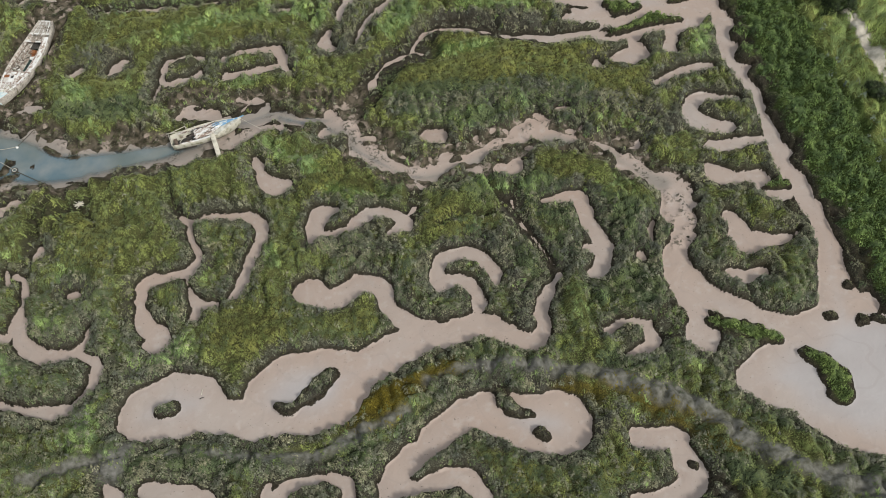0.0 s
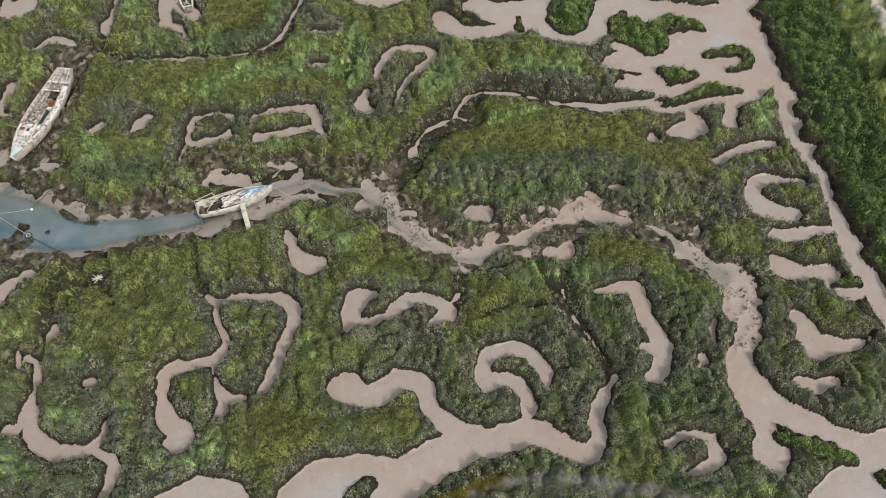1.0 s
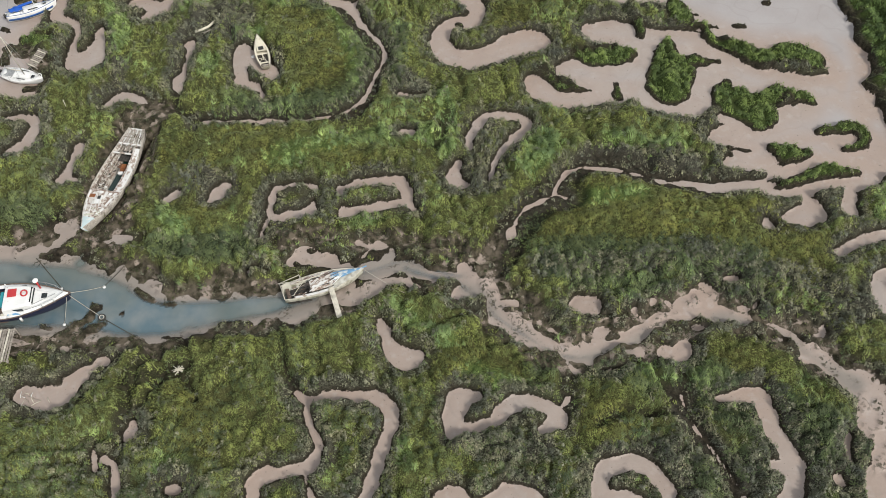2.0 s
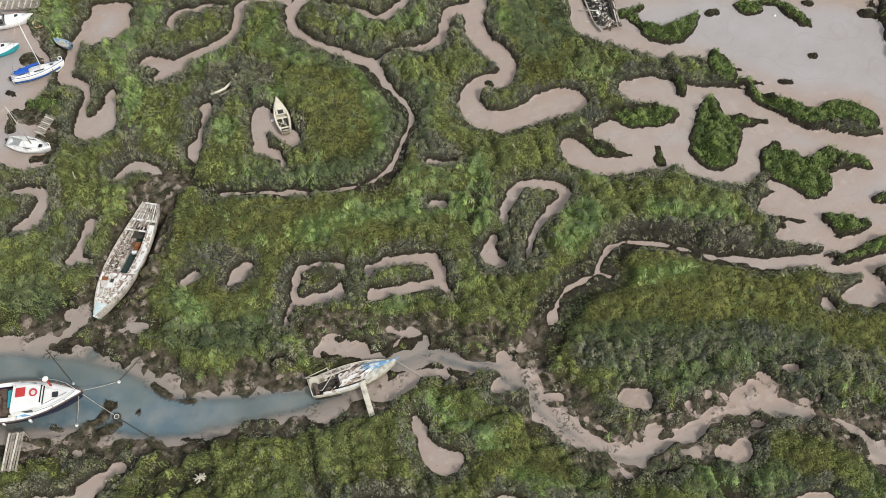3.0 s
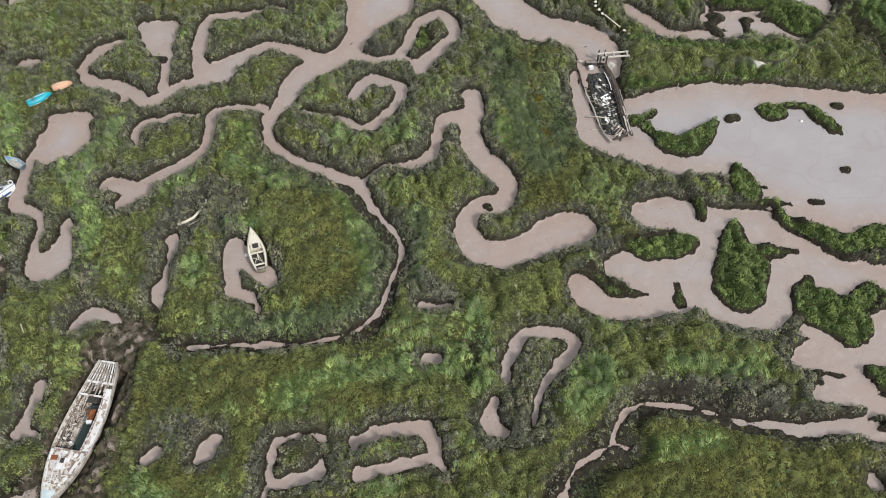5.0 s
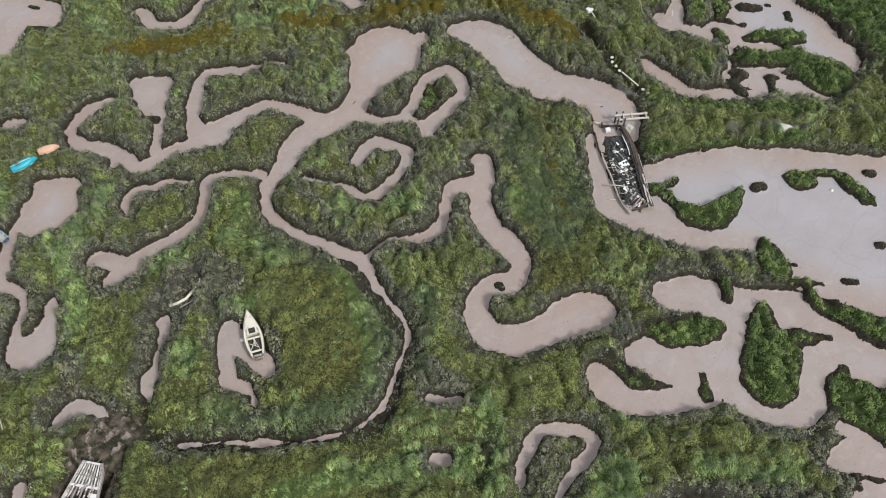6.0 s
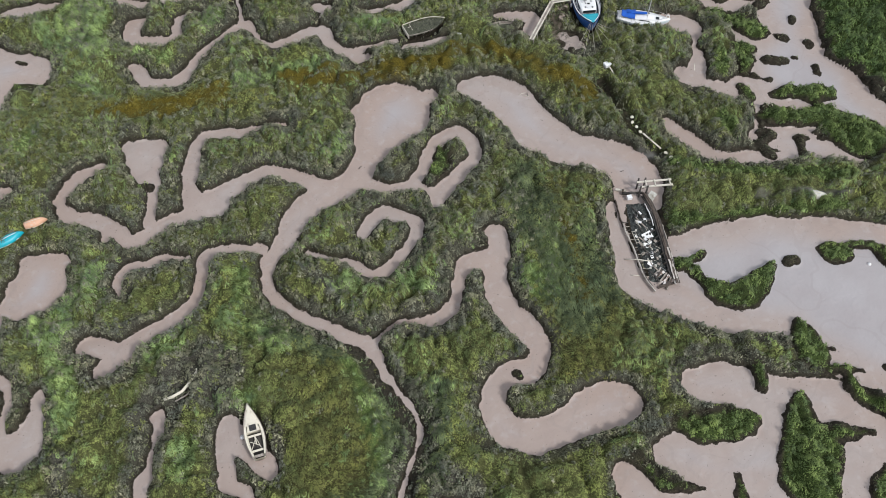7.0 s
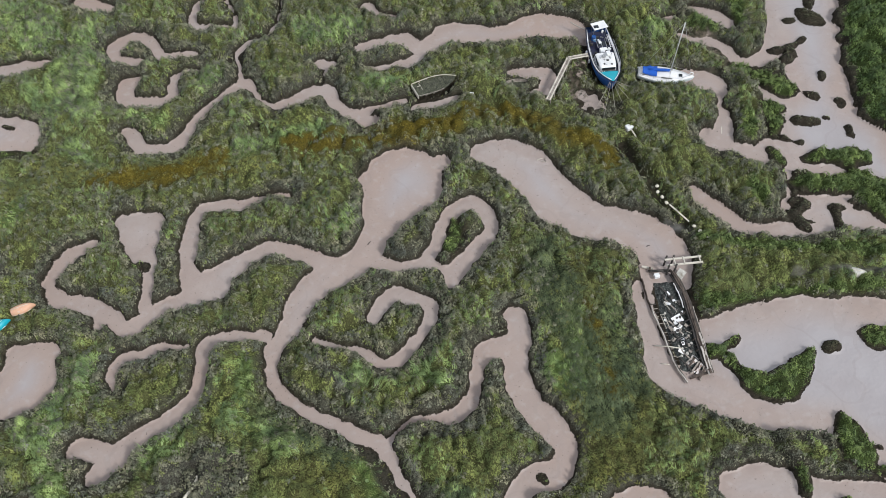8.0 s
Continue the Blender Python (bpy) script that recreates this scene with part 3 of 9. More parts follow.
pool((22.4, 92.2, 1.1), (21.6, 89.3, 1.1), (21.2, 85.8, 1.7), (21.2, 83.3, 2.4), (22.7, 81.3, 3.1))
pool((-40.6, 127.8, 5.3), (-38.6, 125.8, 3.9), (-39.3, 121.9, 3.4), (-39.7, 119, 1.9))
pool((2.8, 129.9, 1.9), (4.8, 130.1, 2), (7.8, 130.2, 2.4), (9.1, 128.4, 2.1), (10.6, 128.5, 2.6), (12.8, 129.8, 3.6), (15.4, 129.5, 3.2), (17.9, 128.5, 2.8), (20.2, 128.3, 3.3), (23.4, 128.7, 4.2), (26.5, 127.5, 4.2), (28.1, 125.6, 2.7))
pool((2.8, 126.5, 0.7), (4.7, 126.3, 1.1), (7.4, 126.4, 1.5), (9.5, 127.3, 1.4))
pool((18.8, 121.9, 1.4), (20.9, 121.2, 2), (22.3, 120.4, 2.1), (21.3, 118.4, 1.9), (20, 118.3, 1.3))
pool((-20, 134.1, 0.9), (-20.5, 136.1, 1.5), (-21.6, 137.4, 1.8), (-23.3, 138.1, 2), (-24.8, 136.9, 2.4), (-25.1, 135.5, 1.6), (-24.1, 134.2, 1.7), (-22.5, 133.8, 1.2))
pool((-20, 134, 1.3), (-17.7, 133.9, 1.3), (-16.1, 133.6, 1.1))
pool((-22.5, 130.7, 1.2), (-23.7, 130.4, 2.2), (-24.1, 128.9, 2.1), (-23.8, 127.7, 1.9), (-22.1, 127.1, 1.5), (-20.2, 126.8, 1.5), (-19, 127.5, 1.5), (-18.8, 129.2, 1.3), (-18.3, 130.3, 1.3), (-17.1, 130.8, 1.1), (-15.6, 130.6, 0.7))
pool((-24.1, 123.1, 1.3), (-23.4, 122.3, 1.9), (-22.7, 120.5, 1.7), (-21.2, 119.9, 1.3), (-19.7, 119.8, 1.6), (-18.1, 120.8, 1.7), (-17.1, 122.6, 1.5), (-15.8, 124, 1.5), (-14.2, 125.4, 1.3), (-12.8, 126.4, 1.4), (-11.2, 127.5, 1.6), (-10.3, 126.8, 1.1), (-9.6, 124.7, 0.6), (-8.3, 123.3, 0.7), (-6.6, 123.3, 1.8), (-4.6, 123.9, 1.9), (-2.4, 124.4, 1.9), (-1.7, 122.3, 1.5), (-1, 120.8, 1.4), (0.6, 119.5, 1.7), (1.6, 118.4, 2.1))
pool((0.9, 119.6, 1.4), (2, 120.1, 1.4), (4.2, 120.4, 1), (5.9, 120.6, 0.8))
pool((6.8, 119.2, 1.2), (9.4, 119.3, 1.5), (11.4, 119.6, 1))
pool((-14.7, 142.5, 1.2), (-15.7, 140.7, 1.3), (-15.9, 138.9, 1.2), (-14.8, 137.8, 1.3), (-12.5, 137.2, 1.2), (-11.2, 137.1, 1), (-11, 139.5, 0.6), (-11.8, 142, 0.7))
pool((-29.2, 146.3, 1.9), (-27.5, 144.7, 2.7), (-25.7, 143.8, 1.7))
pool((-38.5, 135.9, 2.2), (-36, 136, 2.3), (-33.9, 136.1, 1.8), (-32.3, 136, 1))
pool((-38, 126.1, 5.9), (-35.7, 125.4, 5.2), (-34.8, 123.5, 2.5))
pool((-2.4, 128.6, 1.2), (-1.5, 128.1, 1.6), (-0.6, 128.6, 0.8))
pool((-1.7, 127.8, 0.4), (-2.4, 125.4, 0.4))
pool((4.6, 137.1, 1.5), (5.4, 135.3, 1.2), (7.6, 134.1, 0.8))
pool((-11.2, 127.5, 0.6), (-11.3, 130.2, 0.3), (-11.5, 132.1, 0.4), (-9.9, 134, 0.7), (-7.8, 134.5, 0.7), (-6.2, 136.7, 0.5), (-5.1, 140.6, 0.4))
pool((50.2, 69, 8.7), (50.1, 63.6, 7.4), (50, 59.5, 4.8), (47.9, 56.4, 6.2), (47.1, 53.5, 4.5), (47.5, 49.7, 3.4), (46.9, 46.7, 2.7))
pool((31, 53.5, 1.5), (33.4, 53.5, 3.8), (35.8, 52.3, 4.1), (38.8, 52.7, 5.1), (42.3, 53.1, 6.7), (45.7, 53.4, 8.1))
pool((31.6, 49.9, 1.8), (33.4, 49.8, 2.5), (35.4, 50.6, 3.6), (38.5, 50.6, 4.5), (41.5, 50, 5.8), (43.9, 48.4, 3.9), (46.9, 48.6, 3.9))
pool((36, 61.4, 3.1), (38.4, 60.6, 3.1), (41.5, 60.1, 2.5), (44.1, 58.4, 3.3), (47, 57.4, 5.5))
pool((-39.1, 37.6, 2), (-37.2, 36.9, 2.4), (-35.8, 37, 2.3), (-34.9, 37.9, 1.8), (-33.9, 38.8, 1.5), (-32.8, 39.5, 1), (-31.9, 39.6, 0.6))
pool((-29.7, 32.8, 0.8), (-29.9, 32, 1.2))
pool((-33.1, 31.5, 0.3), (-33, 30.4, 0.5), (-32.9, 29.3, 0.3))
pool((-32.1, 30.3, 0.6), (-31.3, 29.8, 0.5), (-31.1, 28.6, 0.4), (-31.2, 26.9, 0.4))
pool((-8.3, 44, 1.4), (-6.1, 44.3, 1.9), (-4.1, 44.3, 1.8), (-2.7, 43.3, 1.9), (-1.2, 42.5, 1.5), (0.6, 42, 1.5), (2, 40.7, 2.1), (3.2, 39.4, 1.7), (2.9, 38, 1.3), (3.3, 37, 1.8), (4.3, 35.9, 2.3), (5.7, 35, 1.8), (6.4, 33.7, 1.3), (7.8, 32.9, 1.4), (8.9, 32.1, 1.8), (10.6, 31.6, 1.7), (12.3, 31.9, 1.4), (13.8, 32.4, 1.1), (15.2, 32.7, 1.3), (16.5, 33.2, 1.5), (18.1, 33.9, 1.7), (19.8, 33.9, 1.5), (21.7, 34, 2.3), (23.2, 33.4, 2.3), (24.7, 32.4, 1.7), (26.6, 31.6, 1), (28, 30.9, 1.1), (28.9, 29.9, 1.3), (29.5, 28.9, 1.4), (30, 27.6, 1.7), (31, 26.8, 1.9), (31.6, 25.7, 1.5), (32.1, 24.6, 2.1), (32.9, 23.3, 2.8), (33, 22, 2.8), (32.1, 19.8, 2.8))
pool((-7.7, 42.9, 0.7), (-5.2, 42.8, 0.8), (-2.7, 42.2, 0.6))
pool((1.4, 43, 1.4), (1.7, 41.1, 1.5))
pool((0.4, 40.4, 1.8), (1.3, 39.8, 1.4))
pool((3.5, 38.1, 1.1), (5.1, 38.1, 0.7))
pool((3.9, 41.8, 0.9), (4.3, 42, 0.9))
pool((6.9, 35.5, 1.2), (8.3, 34.1, 0.8))
pool((12.6, 33.4, 1.3), (13.9, 33, 1))
pool((13.8, 31.2, 0.9), (14.9, 30.7, 0.7))
pool((11.7, 29.6, 0.9), (13.1, 29.7, 0.5))
pool((15.8, 34.8, 0.6), (16.3, 33.9, 0.6))
pool((17.3, 35, 0.4), (18.5, 35.7, 0.5), (19.2, 35.2, 0.7), (19.1, 34.2, 0.9))
pool((20.2, 34.7, 1.2), (21.6, 35, 1.7), (23.2, 34.6, 1.8))
pool((23.3, 36.5, 0.5), (23.6, 35.3, 0.6), (23.6, 34.3, 0.8))
pool((25.8, 36.4, 0.9), (26.5, 36.4, 0.7))
pool((25.6, 33.2, 0.6), (26.6, 32.9, 0.5), (27.3, 33.6, 0.2))
pool((30.2, 31.5, 0.6), (29.5, 30.6, 0.5))
pool((31.2, 29.7, 0.8), (32.3, 29.8, 0.5))
pool((17.7, 31.3, 0.9), (17.3, 30.2, 1.7), (18.7, 30.1, 1.4), (19.5, 30.9, 0.7))
pool((20.7, 32.1, 0.9), (21.7, 32.1, 0.8))
pool((27.9, 29.5, 0.6), (28.9, 29, 0.6))
pool((8.3, 31.2, 0.6), (8.7, 30.3, 0.7))
pool((-10.5, 41.6, 1.4), (-8.6, 41.9, 2.1), (-7.2, 42.6, 1.7))
pool((-14.8, 46.7, 1.4), (-13.4, 47.3, 2.4), (-12, 46.7, 1.9), (-10.9, 45.9, 1.3))
pool((-8.2, 47.9, 0.9), (-6.9, 47.1, 1.3), (-5.9, 47.2, 0.6))
pool((-8, 46, 0.8), (-7.3, 46.6, 0.9))
pool((-18.9, 46.6, 0.3), (-18, 46.8, 0.8), (-17, 46.2, 0.5))
pool((-10.3, 45.4, 0.7), (-9.7, 45.5, 0.5))
pool((-36.6, 55.4, 1.6), (-35.2, 55.3, 1.1))
pool((-31.2, 53.2, 0.9), (-29.9, 52.8, 1.1))
pool((56.6, 127.4, 9.7), (54.1, 121.8, 9), (52.5, 116.3, 8.7), (51, 112, 6.7), (49, 108.2, 7.9), (47.9, 105.1, 11.8), (50.6, 103.6, 10), (51.3, 100.2, 7), (52.4, 97.6, 7))
pool((52.8, 127.3, 2.2), (51.1, 122.5, 2.9), (49, 119, 3), (46.3, 117.2, 1.9), (44, 117.4, 1.6), (43.3, 119.3, 1.5), (42.8, 120.7, 1.4), (41.7, 121.6, 1.5), (40.2, 122.1, 1.3), (39.2, 123.2, 1.1))
pool((41.9, 127.3, 1.1), (43.6, 126.1, 1.9), (44.7, 124.5, 2), (45.4, 122.9, 1.6))
pool((38.4, 126, 1.2), (39.7, 126.3, 0.9))
pool((37.3, 116.7, 2.5), (38.5, 115.8, 3.3), (39.7, 114.6, 2.8), (39.5, 112.6, 1.1), (38.9, 111.5, 0.9), (39, 110.2, 1.5), (38, 108.3, 2.3), (37.1, 106.8, 2.7), (36.2, 107.4, 3))
pool((37.6, 106, 1.4), (39, 104.9, 2.4), (40.1, 103.9, 2.3), (39.6, 103.1, 0.8))
pool((40.8, 104.9, 1.3), (42.2, 105.1, 2), (42.9, 103.7, 2.1), (42.3, 101.6, 1), (41.2, 99.6, 0.6), (40.6, 98.3, 0.7), (39.3, 96.8, 0.8))
pool((44.8, 113, 1.6), (44.8, 111.5, 1.9), (46.4, 110.3, 2))
pool((31.6, 101.8, 0.7), (32.1, 100.3, 1.9), (33, 98.8, 2.1), (34.1, 96.7, 1.9), (35.9, 95.4, 1.6), (38.3, 94.8, 2.2), (40.1, 94.2, 2), (42.4, 94, 1.3))
pool((41, 97.2, 2.6), (42.9, 96.1, 3.7), (44.3, 95.3, 4.2), (46.2, 94.3, 3.3), (49, 92.8, 2.6))
pool((43.2, 97.3, 1.6), (45.8, 97, 1.2), (47.8, 96.8, 0.7))
pool((43, 101.4, 1), (45, 101.5, 0.8), (46.5, 100.8, 1))
mound((40.8, 97.8, 0.9), (41.6, 97.1, 1.7), (40.8, 96.5, 1.1), (40, 96.1, 1.4), (40.5, 95, 1.3), (40.8, 94.2, 0.7))
mound((44.5, 95.8, 1.4), (44.2, 94.8, 0.7), (44, 94, 1))
mound((44.3, 96, 0.9), (45.4, 95.7, 0.6))
mound((46.5, 95.5, 0.6), (46.9, 95.4, 0.6))
mound((51.9, 113.6, 1), (51.8, 113, 1.1))
mound((49.1, 111, 1), (49.7, 110.6, 1.3))
mound((51.9, 109.1, 1.1), (51.9, 108.6, 0.9))
mound((46.2, 107.7, 1.5), (47, 107.4, 1.7), (48, 107.1, 1.1))
mound((49.2, 107.3, 0.4), (49.6, 107.2, 0.4))
mound((51, 105.4, 1.1), (50.8, 104.5, 1.2))
mound((43.6, 105.8, 1.1), (44, 105.4, 0.9), (44.5, 105, 0.5), (45.2, 104.8, 0.7))
mound((54.4, 123.4, 1.6), (54.8, 122.5, 2.8), (55.7, 121.4, 1.6))
mound((55.7, 124.2, 1), (56.6, 125.8, 1.4))
mound((52, 122.6, 0.8), (52.8, 122.5, 1))
mound((48.2, 118.1, 1.2), (49.9, 118.2, 1.4), (51.1, 118.6, 0.8), (52.5, 119.2, 0.9))
mound((49, 116.5, 1.3), (50.1, 117.2, 1.8))
mound((-41.7, 110.1, 0.8), (-41.2, 109.5, 1.2), (-40.8, 110.1, 1.2))
mound((-41.9, 107.9, 0.4), (-41.5, 107.7, 0.3))
ditch((-26.5, 37.6, 0.7), (-27.8, 35.9, 0.7), (-29.1, 34.3, 0.6), (-29.7, 32.8, 0.6))
ditch((-25.6, 36.8, 0.5), (-24.3, 34.7, 0.4), (-24.3, 33.8, 0.4))
ditch((-16.4, 38.7, 0.5), (-16.4, 35.8, 0.5), (-16, 33.6, 0.6), (-15.5, 32.8, 0.6))
ditch((-32.2, 38.4, 0.7), (-31.2, 39.4, 0.7), (-30.7, 40.9, 0.9))
ditch((-30.9, 30.7, 0.6), (-29.9, 31.8, 0.5))
pool((-48.1, 106.3, 14.7), (-48.2, 99.2, 10.8), (-46.6, 94.2, 9.3), (-43.8, 89.2, 8.2), (-44.8, 86.7, 8.6))
pool((-45.5, 79.6, 9.8), (-42.7, 79.7, 4.8), (-40.9, 78.6, 2.8), (-41.9, 76.5, 4.8))
pool((-43.2, 74.9, 1), (-39.6, 74.3, 0.7))
creek((-45.1, 50, 9), (-39.5, 48.6, 8.6), (-36.2, 47.9, 8.2), (-32.9, 46.6, 6.7), (-29.7, 44.2, 5.5), (-26, 42.8, 4.4), (-22.8, 42.7, 3.7), (-19, 42.8, 3.1), (-16.2, 42.5, 2.9), (-13.3, 42.3, 3.1), (-9.1, 44.2, 2.6), (-6, 44.8, 2.4))
creek((-44, 47.9, 4), (-39.4, 46.2, 3.4), (-35.2, 44.7, 2.9), (-32.9, 43.8, 1.8), (-30.6, 42.3, 1.3))
creek((-43.8, 45.4, 2.9), (-38.3, 43.7, 2.4), (-33.8, 42.6, 1.9))
creek((-42.6, 54, 1.9), (-39.7, 52.8, 2), (-37.3, 53.3, 0.8), (-35.8, 54.7, 1), (-35.3, 55.5, 0.6))
creek((-32.4, 53.1, 0.9), (-30.4, 52.3, 0.7))
creek((-30.5, 47.7, 1.2), (-29.3, 47.7, 0.8))
creek((-28.2, 47.3, 0.5), (-28.1, 46.8, 0.4))
creek((24.9, 116.4, 2), (25.8, 115.3, 2.5), (26.6, 114.4, 1.5))
creek((24.2, 115.2, 0.8), (24.9, 114.6, 0.7))
creek((-40.4, 47.6, 3), (-37.1, 46.7, 2.8), (-34.3, 45.8, 2.3), (-32.2, 45.3, 1.5))
stream((-45.1, 49.6, 7.9), (-39.5, 48.2, 7.8), (-36.2, 47.4, 7), (-32.9, 46.1, 6.2), (-29.7, 44, 4.8), (-26.5, 43.1, 4), (-22.7, 42.8, 3.2), (-19, 42.7, 2.7), (-16.2, 42.5, 2.3), (-13.2, 42.7, 1.5))
stream((-9.1, 44.3, 0.6), (-7.6, 44.4, 0.6), (-6, 44.7, 0.5), (-3.9, 44.9, 0.4), (-2.6, 44.1, 0.5), (-0.9, 43, 0.4), (0.9, 42.1, 0.3))
stream((-33.3, 54.2, 0.7), (-33.7, 52.5, 1), (-34.6, 50.9, 1.7))
stream((-44, 47.7, 2.6), (-39.4, 46.5, 2.5), (-36.1, 45.9, 1.9), (-34.3, 45.9, 1.3))
stream((-4, 44, 0.8), (-1.8, 42.6, 0.6), (0.2, 41.6, 0.5), (1.6, 39.9, 0.4), (3.2, 37.1, 0.3), (5.1, 34.9, 0.3), (8.2, 31.9, 0.3), (13.1, 31.3, 0.3), (17.7, 32.9, 0.4), (22.4, 32.5, 0.4), (26.7, 30.8, 0.3), (29.8, 27.7, 0.4), (32.5, 24.1, 0.4))
islet((34.8, 45.8, 0.7), (37, 46.2, 1.4), (40, 46.8, 2.1), (42.5, 46.4, 1.8), (44, 46, 1.1))
islet((42.2, 20.6, 1), (44.2, 20.4, 1.6))
islet((43, 52.5, 0.9), (44.5, 51.9, 1.3), (46.6, 51.8, 1.7), (47, 50.3, 1.3), (44.7, 49.1, 1.1))
islet((36.7, 50.9, 1.9), (38.5, 50, 2.4), (40.2, 49.4, 0.9))
islet((-19.2, 12.2, 1.6), (-18.3, 12.2, 1.8))
islet((-4.3, 11.8, 1.9), (-5.6, 10.8, 2.1), (-7.1, 9.8, 1.3), (-8.6, 9.6, 1.4), (-9.4, 10.1, 0.8))
islet((10, 6.4, 0.9), (10, 5, 1.8), (10.9, 4, 1.4), (12.1, 3.4, 0.9))
islet((12.3, 1.7, 1.1), (12.5, 1.1, 1.1))
islet((37.4, 2.6, 1.3), (38.4, 1.4, 2.3), (38.9, -0.2, 2.9), (38.6, -1.8, 2.5))
islet((30.4, 8, 0.9), (31.4, 7.3, 1.6), (32.9, 6.4, 2.3), (34.4, 5.4, 2.2), (35.9, 4.4, 1.3))
islet((23.6, -4.3, 0.9), (23.8, -4.5, 0.9))
islet((24.7, -6.7, 1.4), (25.2, -7.9, 1.7))
islet((26.8, 8.2, 2.8), (27.8, 9.1, 2.5))
islet((25.5, 84, 2.2), (26.9, 83.5, 1.8), (27.7, 81.9, 1.2), (28.9, 79.8, 2.6), (31.1, 79.3, 3.5), (33.7, 81, 2.2), (34.8, 81.8, 1.2))
islet((27, 83.7, 1.2), (28.3, 84.3, 1.1), (29.2, 84.6, 0.8))
islet((40.8, 81.9, 2.6), (41.9, 81.6, 2.6))
islet((43.1, 82.2, 1.1), (45.3, 81.7, 1.5), (45.9, 80, 2.2), (46.7, 78.3, 2), (47.1, 77.3, 1.1))
islet((34.6, 75.4, 1.6), (34.4, 73.8, 3.1), (34.3, 72.3, 3.6))
islet((35.1, 72.8, 1.7), (36.2, 72.3, 0.8))
islet((34.6, 70.6, 1.2), (38, 69.6, 0.8))
islet((36.4, 69.5, 1.3), (36.4, 67.6, 1.8), (37.9, 66.1, 1.6), (39.3, 65, 2.7), (40.6, 63.8, 3), (42.5, 63.9, 2.7), (44.4, 63.9, 3.9), (46.2, 62.5, 4))
islet((20.4, 68.5, 1.6), (22, 67.8, 3), (24.3, 67.5, 3.3), (26.3, 67.5, 2.1))
islet((31.3, 68.3, 2), (30.4, 66.4, 3.3), (29.6, 63.9, 4.5), (29, 61.8, 5.4), (28.9, 60.8, 3.9))
islet((31.2, 64.9, 2), (33.3, 64.7, 1.5), (35.9, 64.3, 0.7))
islet((31.4, 64, 3.2), (30.6, 62.2, 2.9))
islet((23.4, 63.2, 1.1), (22.9, 61.3, 1.5))
islet((15.6, 66.5, 0.7), (16.4, 65.3, 1.2), (17, 63.8, 1.2), (18.6, 63.4, 0.9), (20.2, 62.8, 0.8))
islet((28.8, 71.8, 1.4), (28.7, 70.2, 1.4))
islet((-23.6, 105.2, 1), (-22.9, 105.3, 1.2))
islet((7.2, 103.4, 0.9), (7.1, 101.7, 2.1), (6.1, 100, 2))
islet((8.1, 76.3, 0.9), (8.5, 75.8, 0.7))
islet((-36.7, 122.6, 1.7), (-35.4, 122.8, 1), (-34.1, 122.1, 1.3))
islet((-37.1, 127.3, 0.7), (-36.2, 126.6, 0.7))
islet((35.6, 61.1, 1.2), (34.5, 58.9, 3.3), (35.7, 57.4, 4.9), (37, 55.9, 4.7), (37.2, 54.8, 2.6), (36.1, 53.8, 1.1))
islet((39.1, 57.6, 2.7), (40.8, 58.5, 2.2), (41.7, 57.5, 1.8), (43.3, 56.7, 1.8), (43.7, 56.1, 1.2))
islet((42.5, 52.1, 1.2), (44.4, 52, 1.3), (46.1, 52.2, 1.5), (46.8, 50.9, 1.8), (46.5, 49.7, 1.7), (44.9, 49.2, 1.3), (43.9, 49.2, 1))
islet((36.9, 51.2, 1), (37.5, 49.7, 2.6), (39.7, 49.5, 1.2))
islet((32.1, 51.8, 0.8), (34.2, 51.1, 0.8))
islet((44.7, 115.3, 1.8), (46, 113.6, 3.2), (46.8, 112.5, 3.5), (47, 112, 2.6))
islet((44.5, 110.6, 1.2), (45.2, 109.6, 1.4))
islet((44.1, 110, 2.7), (43.8, 108.2, 2.2), (42.9, 106.3, 1.5))
islet((41.6, 104.7, 1), (41.8, 103.4, 1.6), (41.8, 102.5, 1.3))
islet((44.8, 102.4, 1.6), (46.7, 102.4, 2.4), (47.9, 101.7, 2.3), (48.5, 100.8, 2.1))
islet((49.4, 101.7, 2.7), (50.5, 101.2, 2.3))
islet((41.8, 100, 1.3), (43.3, 99.4, 2.6), (46, 98.7, 3), (48.4, 98.4, 3.6), (49.2, 96.5, 5), (50.7, 94.7, 6.1))
islet((-41.4, 83.6, 2.1), (-39, 82.7, 2.1))
mound((41.3, 5.4, 1.1), (41.5, 5.4, 1.1))
mound((44.3, 8, 1.1), (44.5, 8, 1.1))
mound((43.9, 4.2, 1.2), (44.2, 4.1, 1.1))
mound((45.3, 4, 1.1), (45.6, 3.9, 1.1))
mound((43.5, 16.9, 1.2), (43.7, 17.9, 1.2))
mound((36.7, 81.7, 0.9), (37.2, 81.6, 0.9))
mound((48.3, 81, 1), (48.8, 80.9, 1))
mound((45, 72.7, 0.9), (45.5, 72.6, 0.9))
mound((40.7, 69.3, 0.8), (41.1, 69.2, 0.8))
mound((54.3, 77.9, 1.6), (55, 77.7, 1.6))
mound((40.2, 69.5, 0.7), (40.5, 69.4, 0.7))
mound((36.6, 81.8, 1.1), (37.2, 81.7, 1.1))
mound((-22.8, 105, 0.8), (-22.6, 105.2, 0.8))
mound((8.9, 90.2, 0.6), (8.6, 90.3, 0.5))
mound((-33.3, 45.7, 0.7), (-32.7, 45.5, 0.6))
mound((-33.9, 43.2, 1.4), (-32.4, 43.6, 1.1), (-35.2, 42.6, 1.2))
mound((-32.2, 42, 0.7), (-31.8, 41.8, 0.6))
mound((-30.9, 44.4, 0.4), (-30.7, 44.4, 0.4))
